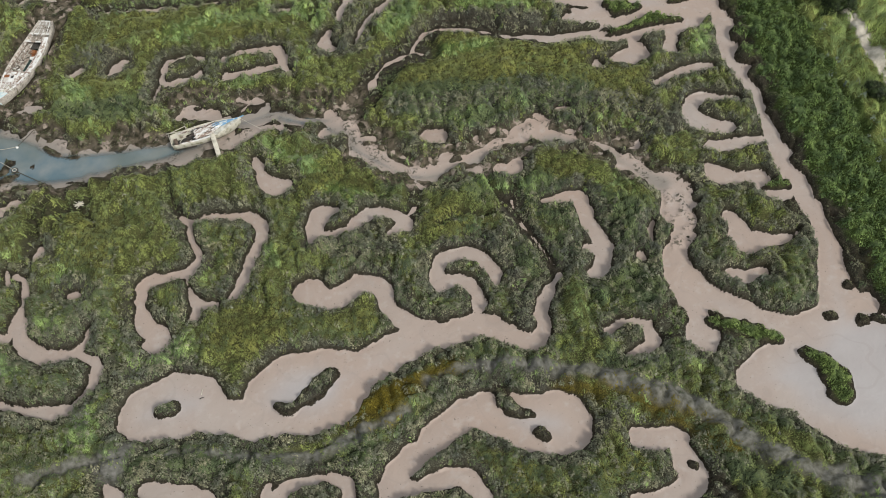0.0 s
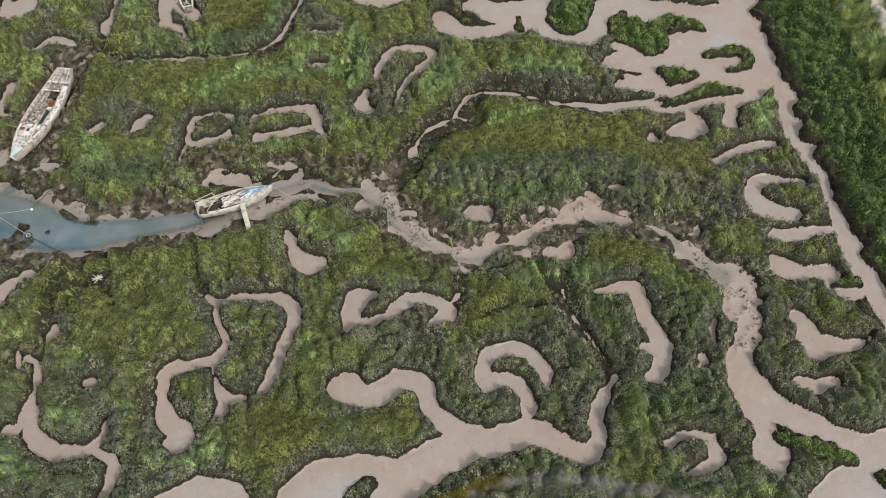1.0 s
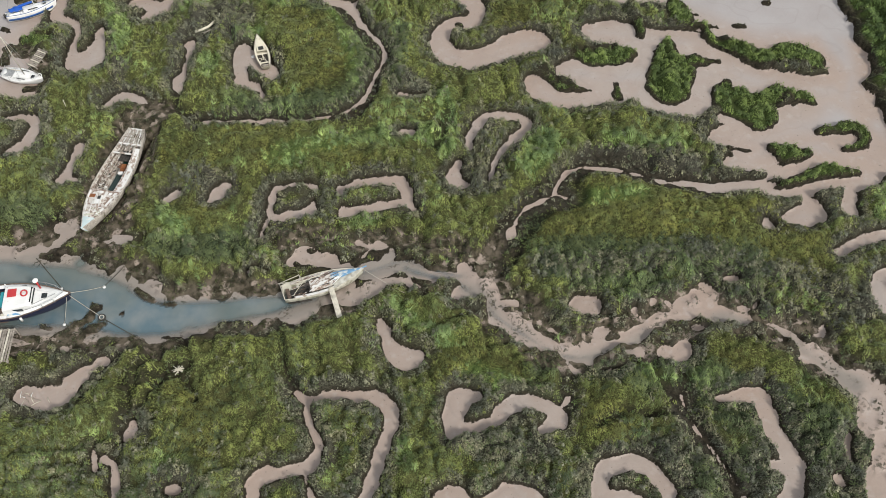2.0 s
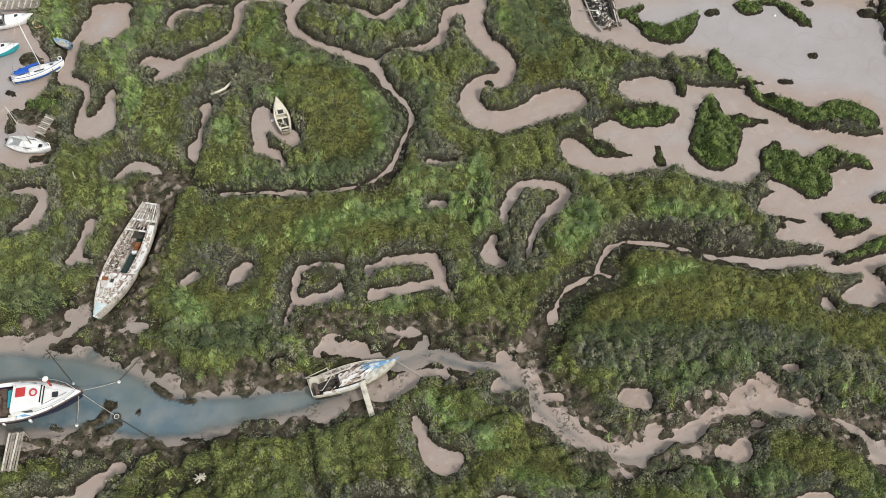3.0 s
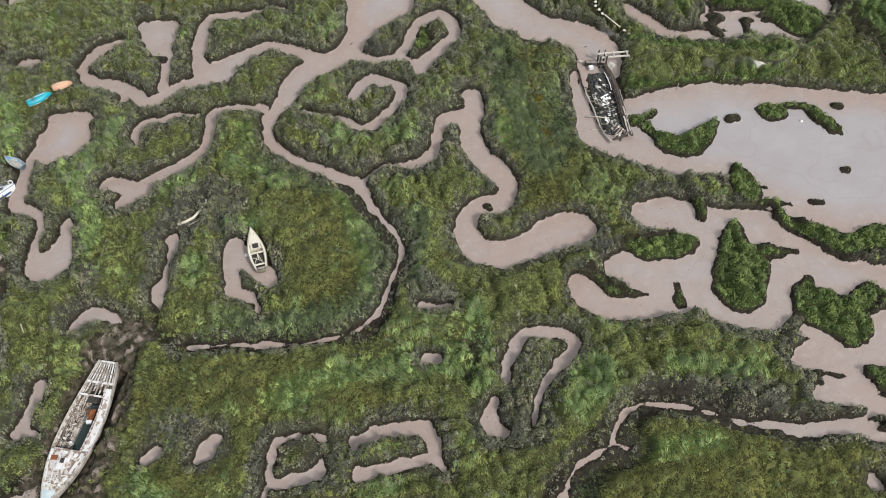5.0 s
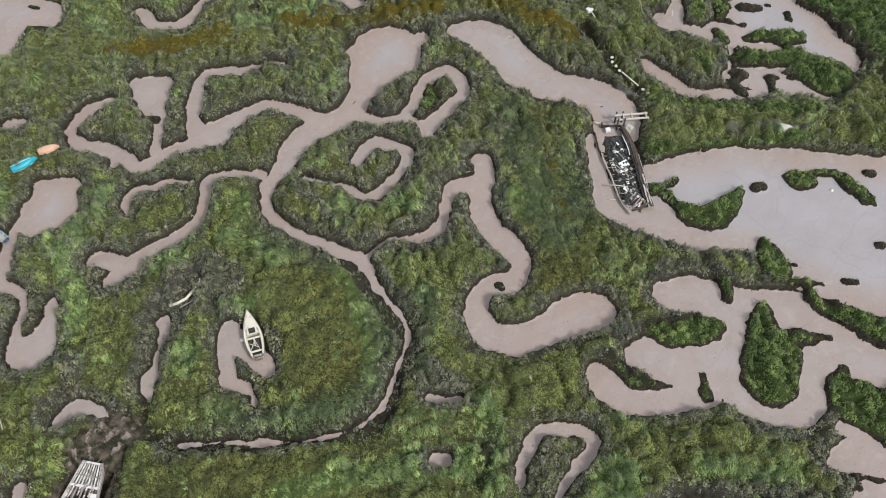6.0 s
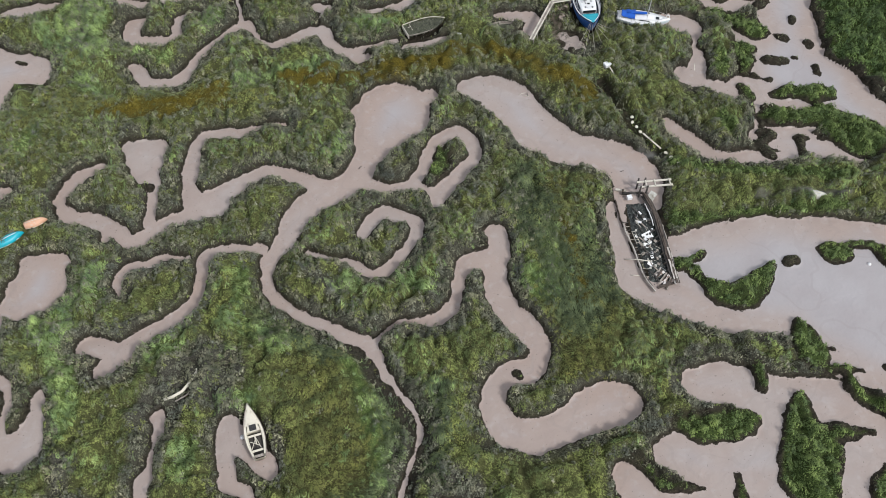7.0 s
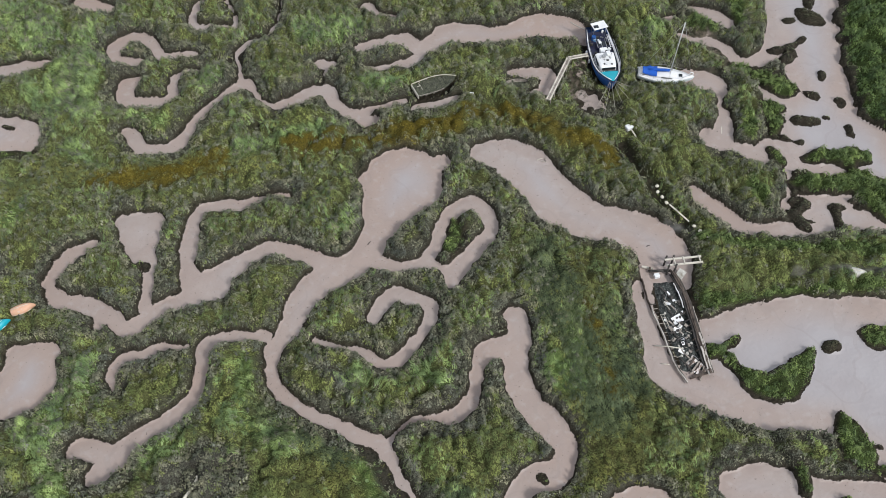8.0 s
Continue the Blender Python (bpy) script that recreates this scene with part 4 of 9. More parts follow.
mound((-27, 41, 0.4), (-26.6, 40.9, 0.4))
mound((-38.2, 52.5, 0.7), (-36.7, 51.6, 0.5))
mound((-29.4, 46.8, 0.7), (-27.8, 45.1, 0.7), (-25.9, 44.4, 0.5))
mound((-12.9, 47.9, 0.4), (-12.6, 47.6, 0.4))
mound((-14.2, 46.4, 0.5), (-13.7, 46.1, 0.4))
mound((-1.2, 43.8, 0.6), (-0.5, 43.4, 0.5))
mound((-3.5, 42.4, 0.7), (-2.2, 41.8, 0.5))
mound((15, 35, 0.6), (15.7, 34.1, 0.5))
mound((-8.8, 46, 0.4), (-8.5, 45.8, 0.4))
mound((-43.4, 82.1, 1.2), (-43.7, 80.4, 1))
mound((-40.9, 75.7, 0.9), (-39, 75.6, 0.9))
mound((-38.9, 86.2, 0.5), (-38.6, 85.7, 0.5))
mound((-43.6, 85.8, 0.5), (-43.3, 85.4, 0.4))
mound((-40.4, 80.8, 1.3), (-38.9, 78.9, 1.3))
mound((-42.4, 91.4, 1.9), (-41.1, 89.8, 1.7))
mound((-41.5, 88.7, 1.8), (-42.5, 88.1, 1.4))
mound((-43.4, 82.7, 1.5), (-41.6, 81.7, 1.8))
mound((-40.3, 78.4, 1.5), (-38.8, 76.6, 1.2))
mound((-44.2, 86.2, 0.9), (-43.8, 85.8, 0.9))
mound((-36.4, 43.1, 0.8), (-35.1, 43.8, 1.1), (-33.7, 44.6, 1.3), (-33.1, 45.5, 0.9))
mound((-40.2, 43.9, 0.7), (-38.4, 43.2, 0.8), (-36.8, 42.7, 0.7))
mound((-32.5, 41.9, 0.8), (-31.9, 41.8, 0.8))
mound((-29.2, 41.2, 0.5), (-28.8, 40.7, 0.5))
ditch((3.7, 43.2, 1.7), (5.6, 45.3, 1.7), (7.3, 47.5, 1.9), (10.8, 49.2, 1.8), (14.1, 50.9, 2.2), (16.9, 52.5, 2.7), (20.4, 51.4, 2.9), (23.9, 49.1, 2.3), (28.8, 47.3, 2.3), (33, 46.7, 2.2))
ditch((-5, 82.1, 2.1), (-2.2, 75.1, 2.3), (-1.4, 72.4, 1.7), (-2.7, 69.2, 1.6), (-5.8, 64.9, 1.9), (-10.9, 65.2, 1.8), (-15.6, 65.7, 1.9), (-21.9, 66.9, 1.5), (-25.2, 68.5, 1.5), (-27.4, 68.9, 2.9), (-28.8, 66.4, 4.4), (-31.6, 60.4, 4.3), (-32.9, 55.3, 3.3))
ditch((-24.5, 74.9, 0.8), (-24.9, 68.4, 0.9))
ditch((3.9, 62.2, 1.7), (1.6, 57.6, 1.1))
ditch((-40.9, 48.3, 1.1), (-36.9, 57.3, 1.2))
ditch((-13.9, 131.6, 1.1), (-11.4, 131.5, 1.2), (-9.8, 134.3, 1.2), (-7, 135.4, 0.9), (-5.9, 139.4, 0.9))
ditch((-11.4, 131.3, 0.8), (-11.1, 127.9, 0.8), (-9.8, 124.9, 0.9), (-7.9, 122.8, 0.8))
ditch((-11, 119.9, 0.6), (-8.7, 121, 0.6), (-7.2, 122.3, 0.6))
ditch((1, 120.1, 1), (6.1, 120.3, 1))
ditch((-0.7, 129.1, 0.8), (-2.2, 127.6, 0.7), (-2.9, 125, 0.8))
ditch((29.2, 97.2, 1.3), (27.5, 102.7, 1.6), (26.6, 108.4, 1.4))
ditch((14.3, 49, 2.7), (9.9, 47.5, 2.5), (6.5, 43.9, 2.2), (4.8, 41.8, 1.7))
ditch((14.3, 49, 2.3), (12, 50.7, 1.9), (9.7, 49.4, 1.7))
ditch((15.5, 29.7, 0.9), (16.3, 26.4, 1), (16.6, 23.4, 1), (17.7, 19.6, 0.9), (18.4, 17.4, 0.8))
ditch((-28.1, 39.1, 1.5), (-30.4, 36.7, 1.4), (-25.2, 37.5, 1.6))
ditch((8.4, 30.2, 0.6), (7.3, 26.8, 0.6))
ditch((8.8, 32.9, 0.5), (7.6, 29.5, 0.6), (6, 26.3, 0.5))
ditch((17.9, 27.3, 0.8), (17.4, 22.7, 0.7), (18.4, 18.2, 0.8), (18.2, 15.1, 0.6))
ditch((-29.1, 38.6, 0.8), (-30.5, 34.2, 0.9), (-31.4, 29.9, 0.7), (-31.8, 25.9, 0.7))
ditch((-35.1, 38.7, 0.8), (-32.5, 34, 0.5))
ditch((17.9, 27.8, 0.8), (17.4, 25.4, 1), (17.6, 21.6, 1.1), (18.3, 18.5, 1.1))
ditch((9.3, 24.8, 0.7), (11.9, 25.4, 0.7), (14.7, 24.4, 0.7))
lush((1.5, 59.8, 3.2), (2.5, 57.5, 2.4))
lush((-33.3, 20.5, 2.2), (-31.8, 19.4, 1.6))
lush((-20.7, 17.6, 1.2), (-18.6, 17.6, 1.6), (-16.6, 17.6, 1.6))
lush((-27.6, 29.1, 1.6), (-25.5, 28.2, 1.6))
lush((-29, 23.5, 1.6), (-28.2, 22.7, 1))
lush((13.1, 55.4, 3.5), (10.5, 53.1, 2.5))
lush((-7.8, 27.5, 1.2), (-7.4, 24.6, 1.2))
lush((-25.4, 13.2, 1.4), (-26.4, 10.8, 2.2))
lush((45.7, 42.7, 2.5), (43.5, 38.6, 1.9))
lush((-12.4, 59, 1.7), (-15, 59.6, 1.3))
lush((4, 62.6, 2.3), (3.9, 59.8, 2.3), (3.9, 64.8, 1.8))
lush((11.5, 54.7, 1.7), (11.2, 57.5, 1.4))
lush((-20.7, 75.6, 1.7), (-21.2, 73.4, 1.2))
lush((-16.9, 78.4, 1.5), (-15, 78.8, 1.1))
lush((-20.6, 85.4, 1.2), (-23.7, 84.7, 1.4))
lush((2.4, 90.2, 2), (0.3, 88, 1.6))
lush((-30.5, 81.8, 2.8), (-31.4, 79.2, 2.1))
lush((-30.3, 93.7, 1.7), (-31, 90.6, 1.4))
lush((-16, 87.3, 2.5), (-12, 83.6, 1.9))
lush((3.9, 92.2, 1.6), (1.9, 90.3, 1.4), (0.6, 88.8, 1.1))
lush((-4.5, 88.9, 1.7), (-5.6, 88.6, 1.3))
lush((-27.8, 95.1, 1.6), (-28.3, 92.9, 1.4))
lush((-1.1, 108.2, 1.2), (-2.1, 105.5, 1.4))
lush((-29.6, 122.1, 2), (-26.7, 118.2, 1.3))
lush((-36.3, 143.8, 5.7), (-32.3, 140.8, 4.2), (-34.2, 139.3, 4.9))
lush((-28.4, 139.9, 3.2), (-27.2, 134.7, 2.5), (-27.8, 129.3, 2.7))
lush((-33.9, 131.3, 2.4), (-32, 125.2, 1.7))
lush((-20.1, 122.7, 2.4), (-23, 124.2, 1.6))
lush((-14.9, 127.9, 2.7), (-12.9, 128.4, 1.8))
lush((-2, 133.3, 4.9), (1.8, 132.4, 3.9))
lush((5.3, 123, 2.1), (2.3, 123.7, 1.8))
lush((-12.8, 116.4, 1.6), (-9.1, 117.5, 1.6), (-4.3, 118, 1.3))
lush((35.6, 124, 3.1), (38.6, 126.3, 2.4))
lush((-34, 91.6, 1.7), (-32.5, 88.1, 1.7))
lush((-14.2, 91.8, 1.3), (-15, 88.1, 1.5))
lush((-7.8, 50.9, 2.3), (-6, 49.9, 1.7))
lush((-26.4, 55, 1.5), (-25, 52.4, 1.5))
lush((15.3, 48.2, 1.8), (20.6, 47.6, 1.6))
lush((-4.7, 68.2, 2.3), (-5.6, 80.4, 1.9))
lush((-30.3, 94.2, 1.9), (-31.3, 89.8, 2.1), (-30.9, 85.3, 2.5), (-30.5, 81, 2.5), (-31.6, 79.2, 2.2))
lush((-17.6, 90.9, 2.1), (-20.4, 88.2, 2.4), (-23, 86.1, 2.2), (-24.3, 84.3, 1.7))
lush((-39.7, 101.3, 2.3), (-38.6, 97.5, 2.3), (-39.1, 93.4, 2))
lush((-28.9, 135, 5.4), (-31.4, 130.8, 3.1), (-27.6, 126.1, 3))
lush((-35.6, 113.1, 2.3), (-34, 115, 1.9))
lush((5.3, 87.6, 1.6), (3.2, 85.7, 1.5), (-0.8, 89.1, 1.4))
lush((-2.3, 105.1, 1.7), (-2.3, 98.6, 1.7))
lush((-13.8, 60.4, 2), (-6.1, 60.6, 2.4), (1.2, 60.4, 2))
lush((20, 54.8, 2), (26.8, 53, 2))
lush((10.9, 87.8, 2.7), (13.4, 84.3, 3.5), (15.5, 89.7, 2))
lush((-0.2, 31.1, 2.7), (4.9, 28.4, 2))
lush((15.2, 28.4, 2.7), (19, 27.4, 2.7), (21.8, 25.2, 2))
lush((-5.9, 39.2, 2), (-1.8, 35.1, 2))
rust((-2.3, 7.1, 2.1), (0.4, 7.7, 2.8), (2.9, 8.5, 2.2))
rust((4.4, 9.4, 1.3), (6.5, 9.4, 1.1))
rust((18.2, 3.5, 1.5), (20, 4.1, 1.2))
rust((15.5, 4.7, 1.3), (19.3, 3.7, 1.1), (22, 1.3, 1.2), (25, -1.6, 1.3), (27.3, -4.3, 1.3))
rust((17.1, 90.4, 1), (16.5, 85.5, 1.1), (16.3, 81.8, 0.8))
rust((-27.3, 116, 1.5), (-22.7, 115.6, 2), (-18.1, 115.6, 2.2), (-14.4, 115.5, 1.9))
rust((-6.9, 116.2, 2.2), (-4.6, 115.5, 2.7), (-1, 115.4, 2.2), (3.9, 115.6, 1.9), (7.6, 115.6, 1.9), (10.1, 115.7, 2.1))
rust((12.2, 116.6, 1.5), (16.3, 115.6, 1.3), (19.4, 113.1, 1.4), (23.2, 109.4, 1.9), (25.1, 107, 1.8))
dry((-8, 80, 6), (-7, 75, 9), (-8.5, 70, 8))
dry((17, 95, 4), (16, 90, 6), (15, 80, 7), (14, 74, 4))
dry((10.7, 45.4, 5.3), (16.1, 45.7, 8.9), (22.4, 44.3, 9.9), (28.3, 42.1, 9.8), (33.5, 37.8, 6.9))
dry((-11.6, 19.9, 3.1), (-11.4, 17.4, 4.6), (-7.6, 17.6, 4.3))
dry((-5.6, 17.3, 2.4), (-2.5, 16.5, 3), (-0.4, 16.5, 2.4))
dry((21.1, 28.1, 3.7), (23.4, 27.8, 3))
dry((9.1, 25.9, 4), (10, 24.9, 4))
dry((-25.3, 34.6, 3.2), (-24.3, 30.7, 4.2), (-26.6, 26.7, 3.8))
dry((-22.6, 62.9, 5), (-17.3, 61.8, 5), (-12, 60.8, 4))
dry((-1.7, 33.1, 3.7), (2.8, 31.8, 2.9))
dry((7, 0.2, 2.9), (9.6, -2.5, 2.9))
dry((18.8, -3, 1.8), (16.5, -3.9, 2.3))
dry((-9.5, 74.7, 6.7), (-8.9, 70.6, 5.3), (-10, 79.7, 5))
dry((-20.1, 56, 3.7), (-23.8, 54.4, 3.2), (-26, 61.8, 2.1))
dry((15.3, 83.9, 4.8), (15, 78.4, 6.2), (18.6, 86, 2.6))
dry((11.7, 45.4, 4.6), (16.6, 44.3, 6.3), (21.5, 43.2, 6.4), (26.2, 41.6, 5.8))
dry((-6.5, 58.1, 3.8), (-9.6, 59.4, 2.6))
dry((16.1, 94.9, 1.1), (16.6, 89.7, 1.2), (17.1, 84.9, 1.1), (17.5, 80.3, 1))
dry((-10, 114.9, 1.6), (-33.5, 117.5, 3.2), (-34.3, 111.2, 2.4))
dry((9.7, 47.6, 3.5), (14.3, 45.4, 4.6), (21, 44.5, 3.5), (27.9, 43, 3.5))
grey((8.5, 41.2, 2), (14.5, 39.8, 2.3), (19.6, 39.7, 2.5), (24.8, 39.5, 2.1), (29, 36.5, 3.4), (33.4, 34.3, 3.3), (35.7, 30.3, 3.1))
grey((-24.3, 15.7, 1.4), (-21.2, 16.5, 1.8), (-16.2, 15.7, 1.4))
grey((1.2, 21.5, 1.4), (4.2, 17.4, 1.7))
grey((8.7, 22.1, 1.3), (14.2, 21.3, 1.6), (15, 16.4, 1.7), (14.2, 12.1, 1.6))
grey((16.3, 24.3, 1.9), (17.4, 20.4, 1.8), (18.4, 18.1, 1.2))
grey((-22.7, 80.5, 4.1), (-18.3, 83.3, 5.2), (-16.2, 82, 3.2))
grey((-0.6, 68.1, 1.8), (2.2, 67.5, 1.8))
grey((7, 57.7, 1.4), (8.3, 59.5, 1.1))
grey((-25.1, 59, 2.5), (-22.5, 58.4, 2.5))
grey((17.2, 53.4, 2.6), (22.5, 52.3, 2.6), (27.4, 50.5, 2.6))
grey((1.1, 8.7, 1.6), (6.1, 7.9, 1.3), (10.2, 7.9, 1.1), (15.7, 5.3, 1.6))
grey((17.1, 0.5, 1.9), (19.7, 1.9, 1.4))
grey((-3.1, 25.5, 2), (4.4, 23.4, 2))
grey((-30.6, 76.2, 2.6), (-31.2, 74.1, 2.2))
grey((-22.1, 81.2, 5), (-17.8, 81.9, 5.1))
grey((-20.2, 82.3, 3.2), (-17.8, 82.8, 2.7))
grey((-7.9, 90.7, 1.3), (-6.2, 87.9, 1.4))
cord((1.1, 76, 1.8), (0.2, 71.7, 1.8), (-1.3, 68.9, 1.5))
cord((-19, 68.1, 1.7), (-13, 66.7, 1.7), (-8, 66, 1.7))
cord((6.5, 44.8, 1.5), (9.3, 47.1, 1.5))
cord((-18.2, 49.7, 2.3), (-22.2, 49.5, 2.8), (-26.6, 50.5, 2.2))
cord((-40.9, 58.2, 3.3), (-37.9, 56.4, 2.7))
cord((-14.1, 87.7, 1.7), (-10.7, 84.2, 1.6), (-7.2, 81.7, 1.5))
cord((-29.7, 134.4, 2.3), (-30, 130.7, 3), (-31.4, 127.6, 2))
cord((14.8, 97.9, 3.4), (14.5, 91.5, 3.8), (15.1, 85.3, 4.2), (15.3, 79.8, 4))
cord((18.6, 89.3, 3.2), (18.3, 82.3, 3.1))
cord((-36.7, 138, 1.3), (-34.6, 132.8, 1.5))
cord((-22.2, 8.1, 2.5), (-13.4, 5.2, 2), (-6.9, 3.4, 2), (-2.5, 3.7, 2))
cord((23, -2.7, 3.6), (26.5, -5.1, 4.1), (29.6, -8, 3))
cord((31.4, -2.3, 1.6), (34.5, -5.3, 1.6), (37.4, -8.6, 2.1))
cord((26.4, 10.6, 3), (25.3, 13.5, 3.2), (21.8, 13.2, 2.4))
cord((25.1, 4.9, 1.7), (20.3, 6.3, 1.7))
cord((9.1, 40.6, 2), (14.1, 38, 2.5), (20.5, 35.6, 2.7), (27, 33.6, 2.7))
cord((-3.7, 77, 2.5), (-3.2, 72.4, 3), (-4.5, 68.9, 3.2), (-7.2, 66.9, 2.8), (-12.9, 66.9, 2.1))
cord((18.2, 28.5, 4.1), (21.4, 24.5, 5.1), (26.7, 20.2, 6.1), (29.8, 16.1, 6))
cord((16.8, 18.3, 3.2), (21.5, 18.8, 3.2))
cord((5.3, 30.6, 2.2), (10.5, 30.6, 2.8), (14.5, 27, 2.2))
cord((11, 42.3, 2.9), (19.9, 40, 3.4), (28.8, 38, 3.4))
cord((8.8, 42.4, 1.5), (15, 40.3, 2), (21.6, 38, 2.5), (28.2, 36.1, 2.6))
dirt((-6.8, 4.3, 1), (-2.6, 5.3, 1), (1.5, 6.1, 0.8))
dirt((4.2, 8.6, 0.8), (7.4, 9, 0.8), (11.4, 8.2, 1.1), (15.2, 6.8, 1.3), (18.9, 5.4, 1.5), (22.2, 2.9, 1.5), (24.7, 1.4, 1.7), (26.9, -0.7, 1.7), (28.7, -3.7, 1.7), (31.4, -6.5, 1.7), (34.2, -8.7, 1.9), (37, -10.9, 2.1), (39.6, -13.3, 2.1))
dirt((-23.7, 7.7, 1.9), (-22.4, 9.2, 1.3))
dirt((-31.2, 8.4, 0.8), (-27.4, 8.7, 1), (-24.6, 9, 0.8))
dirt((-18.9, 8.1, 0.6), (-11.9, 5.7, 0.8), (-6.8, 4.3, 0.8))
dirt((27.5, 98, 0.3), (30.1, 95.6, 0.3))
dirt((36.5, 89.4, 0.3), (42.3, 88.4, 0.4), (45.2, 87.5, 0.3))
shrubs((29.9, 95.3, 1.2), (33.9, 93.6, 1.4), (39, 92.1, 1.2), (46.5, 89.9, 1.4))
shrubs((27.7, 88.6, 1.5), (31.9, 87.9, 1.1), (38.4, 87.5, 0.9), (44.5, 86.2, 0.9))
shrubs((41.3, 109.3, 1.5), (40.1, 107.1, 1.3))
shrubs((37.3, 99.9, 2.1), (37.7, 98.7, 1.8))
shrubs((43.8, 99.3, 1.2), (47.2, 98.8, 1.6), (48.8, 96.4, 2.3))
shrubs((49.3, 101.5, 1), (49.9, 101.4, 0.9))
shrubs((43.4, 116.3, 1.5), (44.2, 115.2, 1.6))
shrubs((46.9, 125.7, 1.6), (46.5, 123.3, 1.2))
shrubs((42, 124.4, 2.3), (42.6, 123.2, 1.9))
mire((-27.4, 68.5, 2.4), (-28, 65.5, 1.9), (-28.4, 61.6, 1.7), (-29.7, 57.5, 1.7), (-31.1, 54.9, 1.9), (-32.2, 52.8, 1.7))
mire((-30.4, 67.4, 1.6), (-32.1, 62.5, 1.6), (-33.6, 59, 1.8), (-34.6, 56.2, 1.7), (-35.3, 53.5, 1.3))
mire((-29, 67.8, 4.2), (-27.3, 69.2, 3.6), (-25.7, 68.5, 1.4))
mire((-8.9, 47.7, 1.7), (-5.3, 48, 1.7), (-2.1, 46.2, 1.6))
mire((-15.3, 49.1, 2.2), (-11.2, 49.3, 1.7), (-8.3, 48.4, 1.1))
mire((0.9, 43.9, 2.1), (3.7, 43.2, 2.1), (5.5, 45.1, 1.2))
mire((-39.7, 53.9, 1.8), (-36.8, 54.1, 1.2), (-39.6, 52.2, 0.6))
mire((-29.6, 48.1, 1.4), (-26.3, 45.6, 1.8), (-23.5, 45.7, 1.6), (-21.1, 45.7, 1.6))
mire((-36.1, 43.7, 2.5), (-32.9, 43.5, 1.9), (-30.2, 41.5, 2), (-39.2, 43.4, 2.4))
mire((-22.4, 40.7, 1), (-20.2, 40.2, 1.3), (-17.3, 40.6, 1))
mire((-12.6, 40.5, 1.5), (-9.8, 40.4, 1))
mire((-0.2, 43.6, 1.2), (-2.9, 40.9, 0.8))
mire((17.2, 33, 0.9), (20.5, 33.8, 1.2), (24.2, 33, 1))
mire((-42.2, 82.4, 2.4), (-43.3, 80.7, 2.4), (-39.5, 78.2, 2.3), (-39.1, 75.9, 1.3))
mire((25.3, 119.9, 1.3), (24.2, 117.4, 1.9), (26.8, 122.3, 1))
mire((41.3, 122.6, 2.6), (42.5, 117.5, 1.3), (38.4, 115.7, 1.1))
mire((-41.6, 93, 2.7), (-40.4, 94.6, 1.7), (-41.4, 90.3, 1.9))
mire((-1.3, 45.5, 1.9), (2.1, 43.8, 1.9), (4.4, 39.9, 2.1), (6.7, 36.6, 2), (7.2, 33.8, 1.7), (10.6, 33.3, 1.7), (14.9, 33.6, 1.8), (18.3, 35, 1.9), (22, 34.9, 1.7), (25.1, 33.2, 1.3), (27.4, 31.1, 1.2), (30.6, 29.8, 1.8), (32.3, 26.3, 1.5))
mire((-1.7, 41.2, 1.1), (1, 38.1, 1.2), (2.8, 35, 1.1), (5.7, 32, 1), (10, 30.5, 0.8), (14.8, 31, 1), (19, 31.4, 1.1), (23.2, 31.2, 0.7), (27.3, 29.1, 0.9), (30.1, 25.5, 0.8))
mire((-31.7, 51.3, 1.4), (-29.9, 49.3, 1.9), (-28.5, 47.1, 1.9), (-25.9, 45.4, 1.8), (-22.6, 44.9, 1.8), (-19.7, 44.9, 1.6), (-16.8, 44.5, 1.2))
mire((-39.3, 43.9, 1.9), (-34.7, 42.4, 1.9), (-31.1, 41.9, 1.5))
mire((-40.4, 43.5, 1.2), (-35.9, 42.3, 1.4), (-31.4, 41.6, 1.2), (-26.9, 39.8, 1.1))
mire((34.4, 24.5, 1.2), (34.2, 21.4, 1.3), (32.4, 16.9, 1))


# ---- the ground sheet ----
PITCH = 0.22
X0, X1, Y0, Y1 = -50.0, 71.0, -15.0, 152.0


def axis_steps(low, high):
    core = np.arange(low, high + PITCH / 2, PITCH)
    far = np.cumsum(PITCH * 1.34 ** np.arange(1, 30))
    return np.concatenate([low - far[::-1], core, core[-1] + far])


XS, YS = axis_steps(X0, X1), axis_steps(Y0, Y1)
GX, GY = np.meshgrid(XS, YS)


def value_noise(x, y, size, seed):
    """Smooth noise from -1 to 1 with features of that size in metres."""
    table = np.random.RandomState(seed).uniform(-1, 1, (256, 256))
    u, v = np.asarray(x) / size, np.asarray(y) / size
    iu, iv = np.floor(u).astype(int), np.floor(v).astype(int)
    fu, fv = u - iu, v - iv
    fu, fv = fu * fu * (3 - 2 * fu), fv * fv * (3 - 2 * fv)
    a, b = table[iv % 256, iu % 256], table[iv % 256, (iu + 1) % 256]
    c, d = table[(iv + 1) % 256, iu % 256], table[(iv + 1) % 256, (iu + 1) % 256]
    return (a * (1 - fu) + b * fu) * (1 - fv) + (c * (1 - fu) + d * fu) * fv


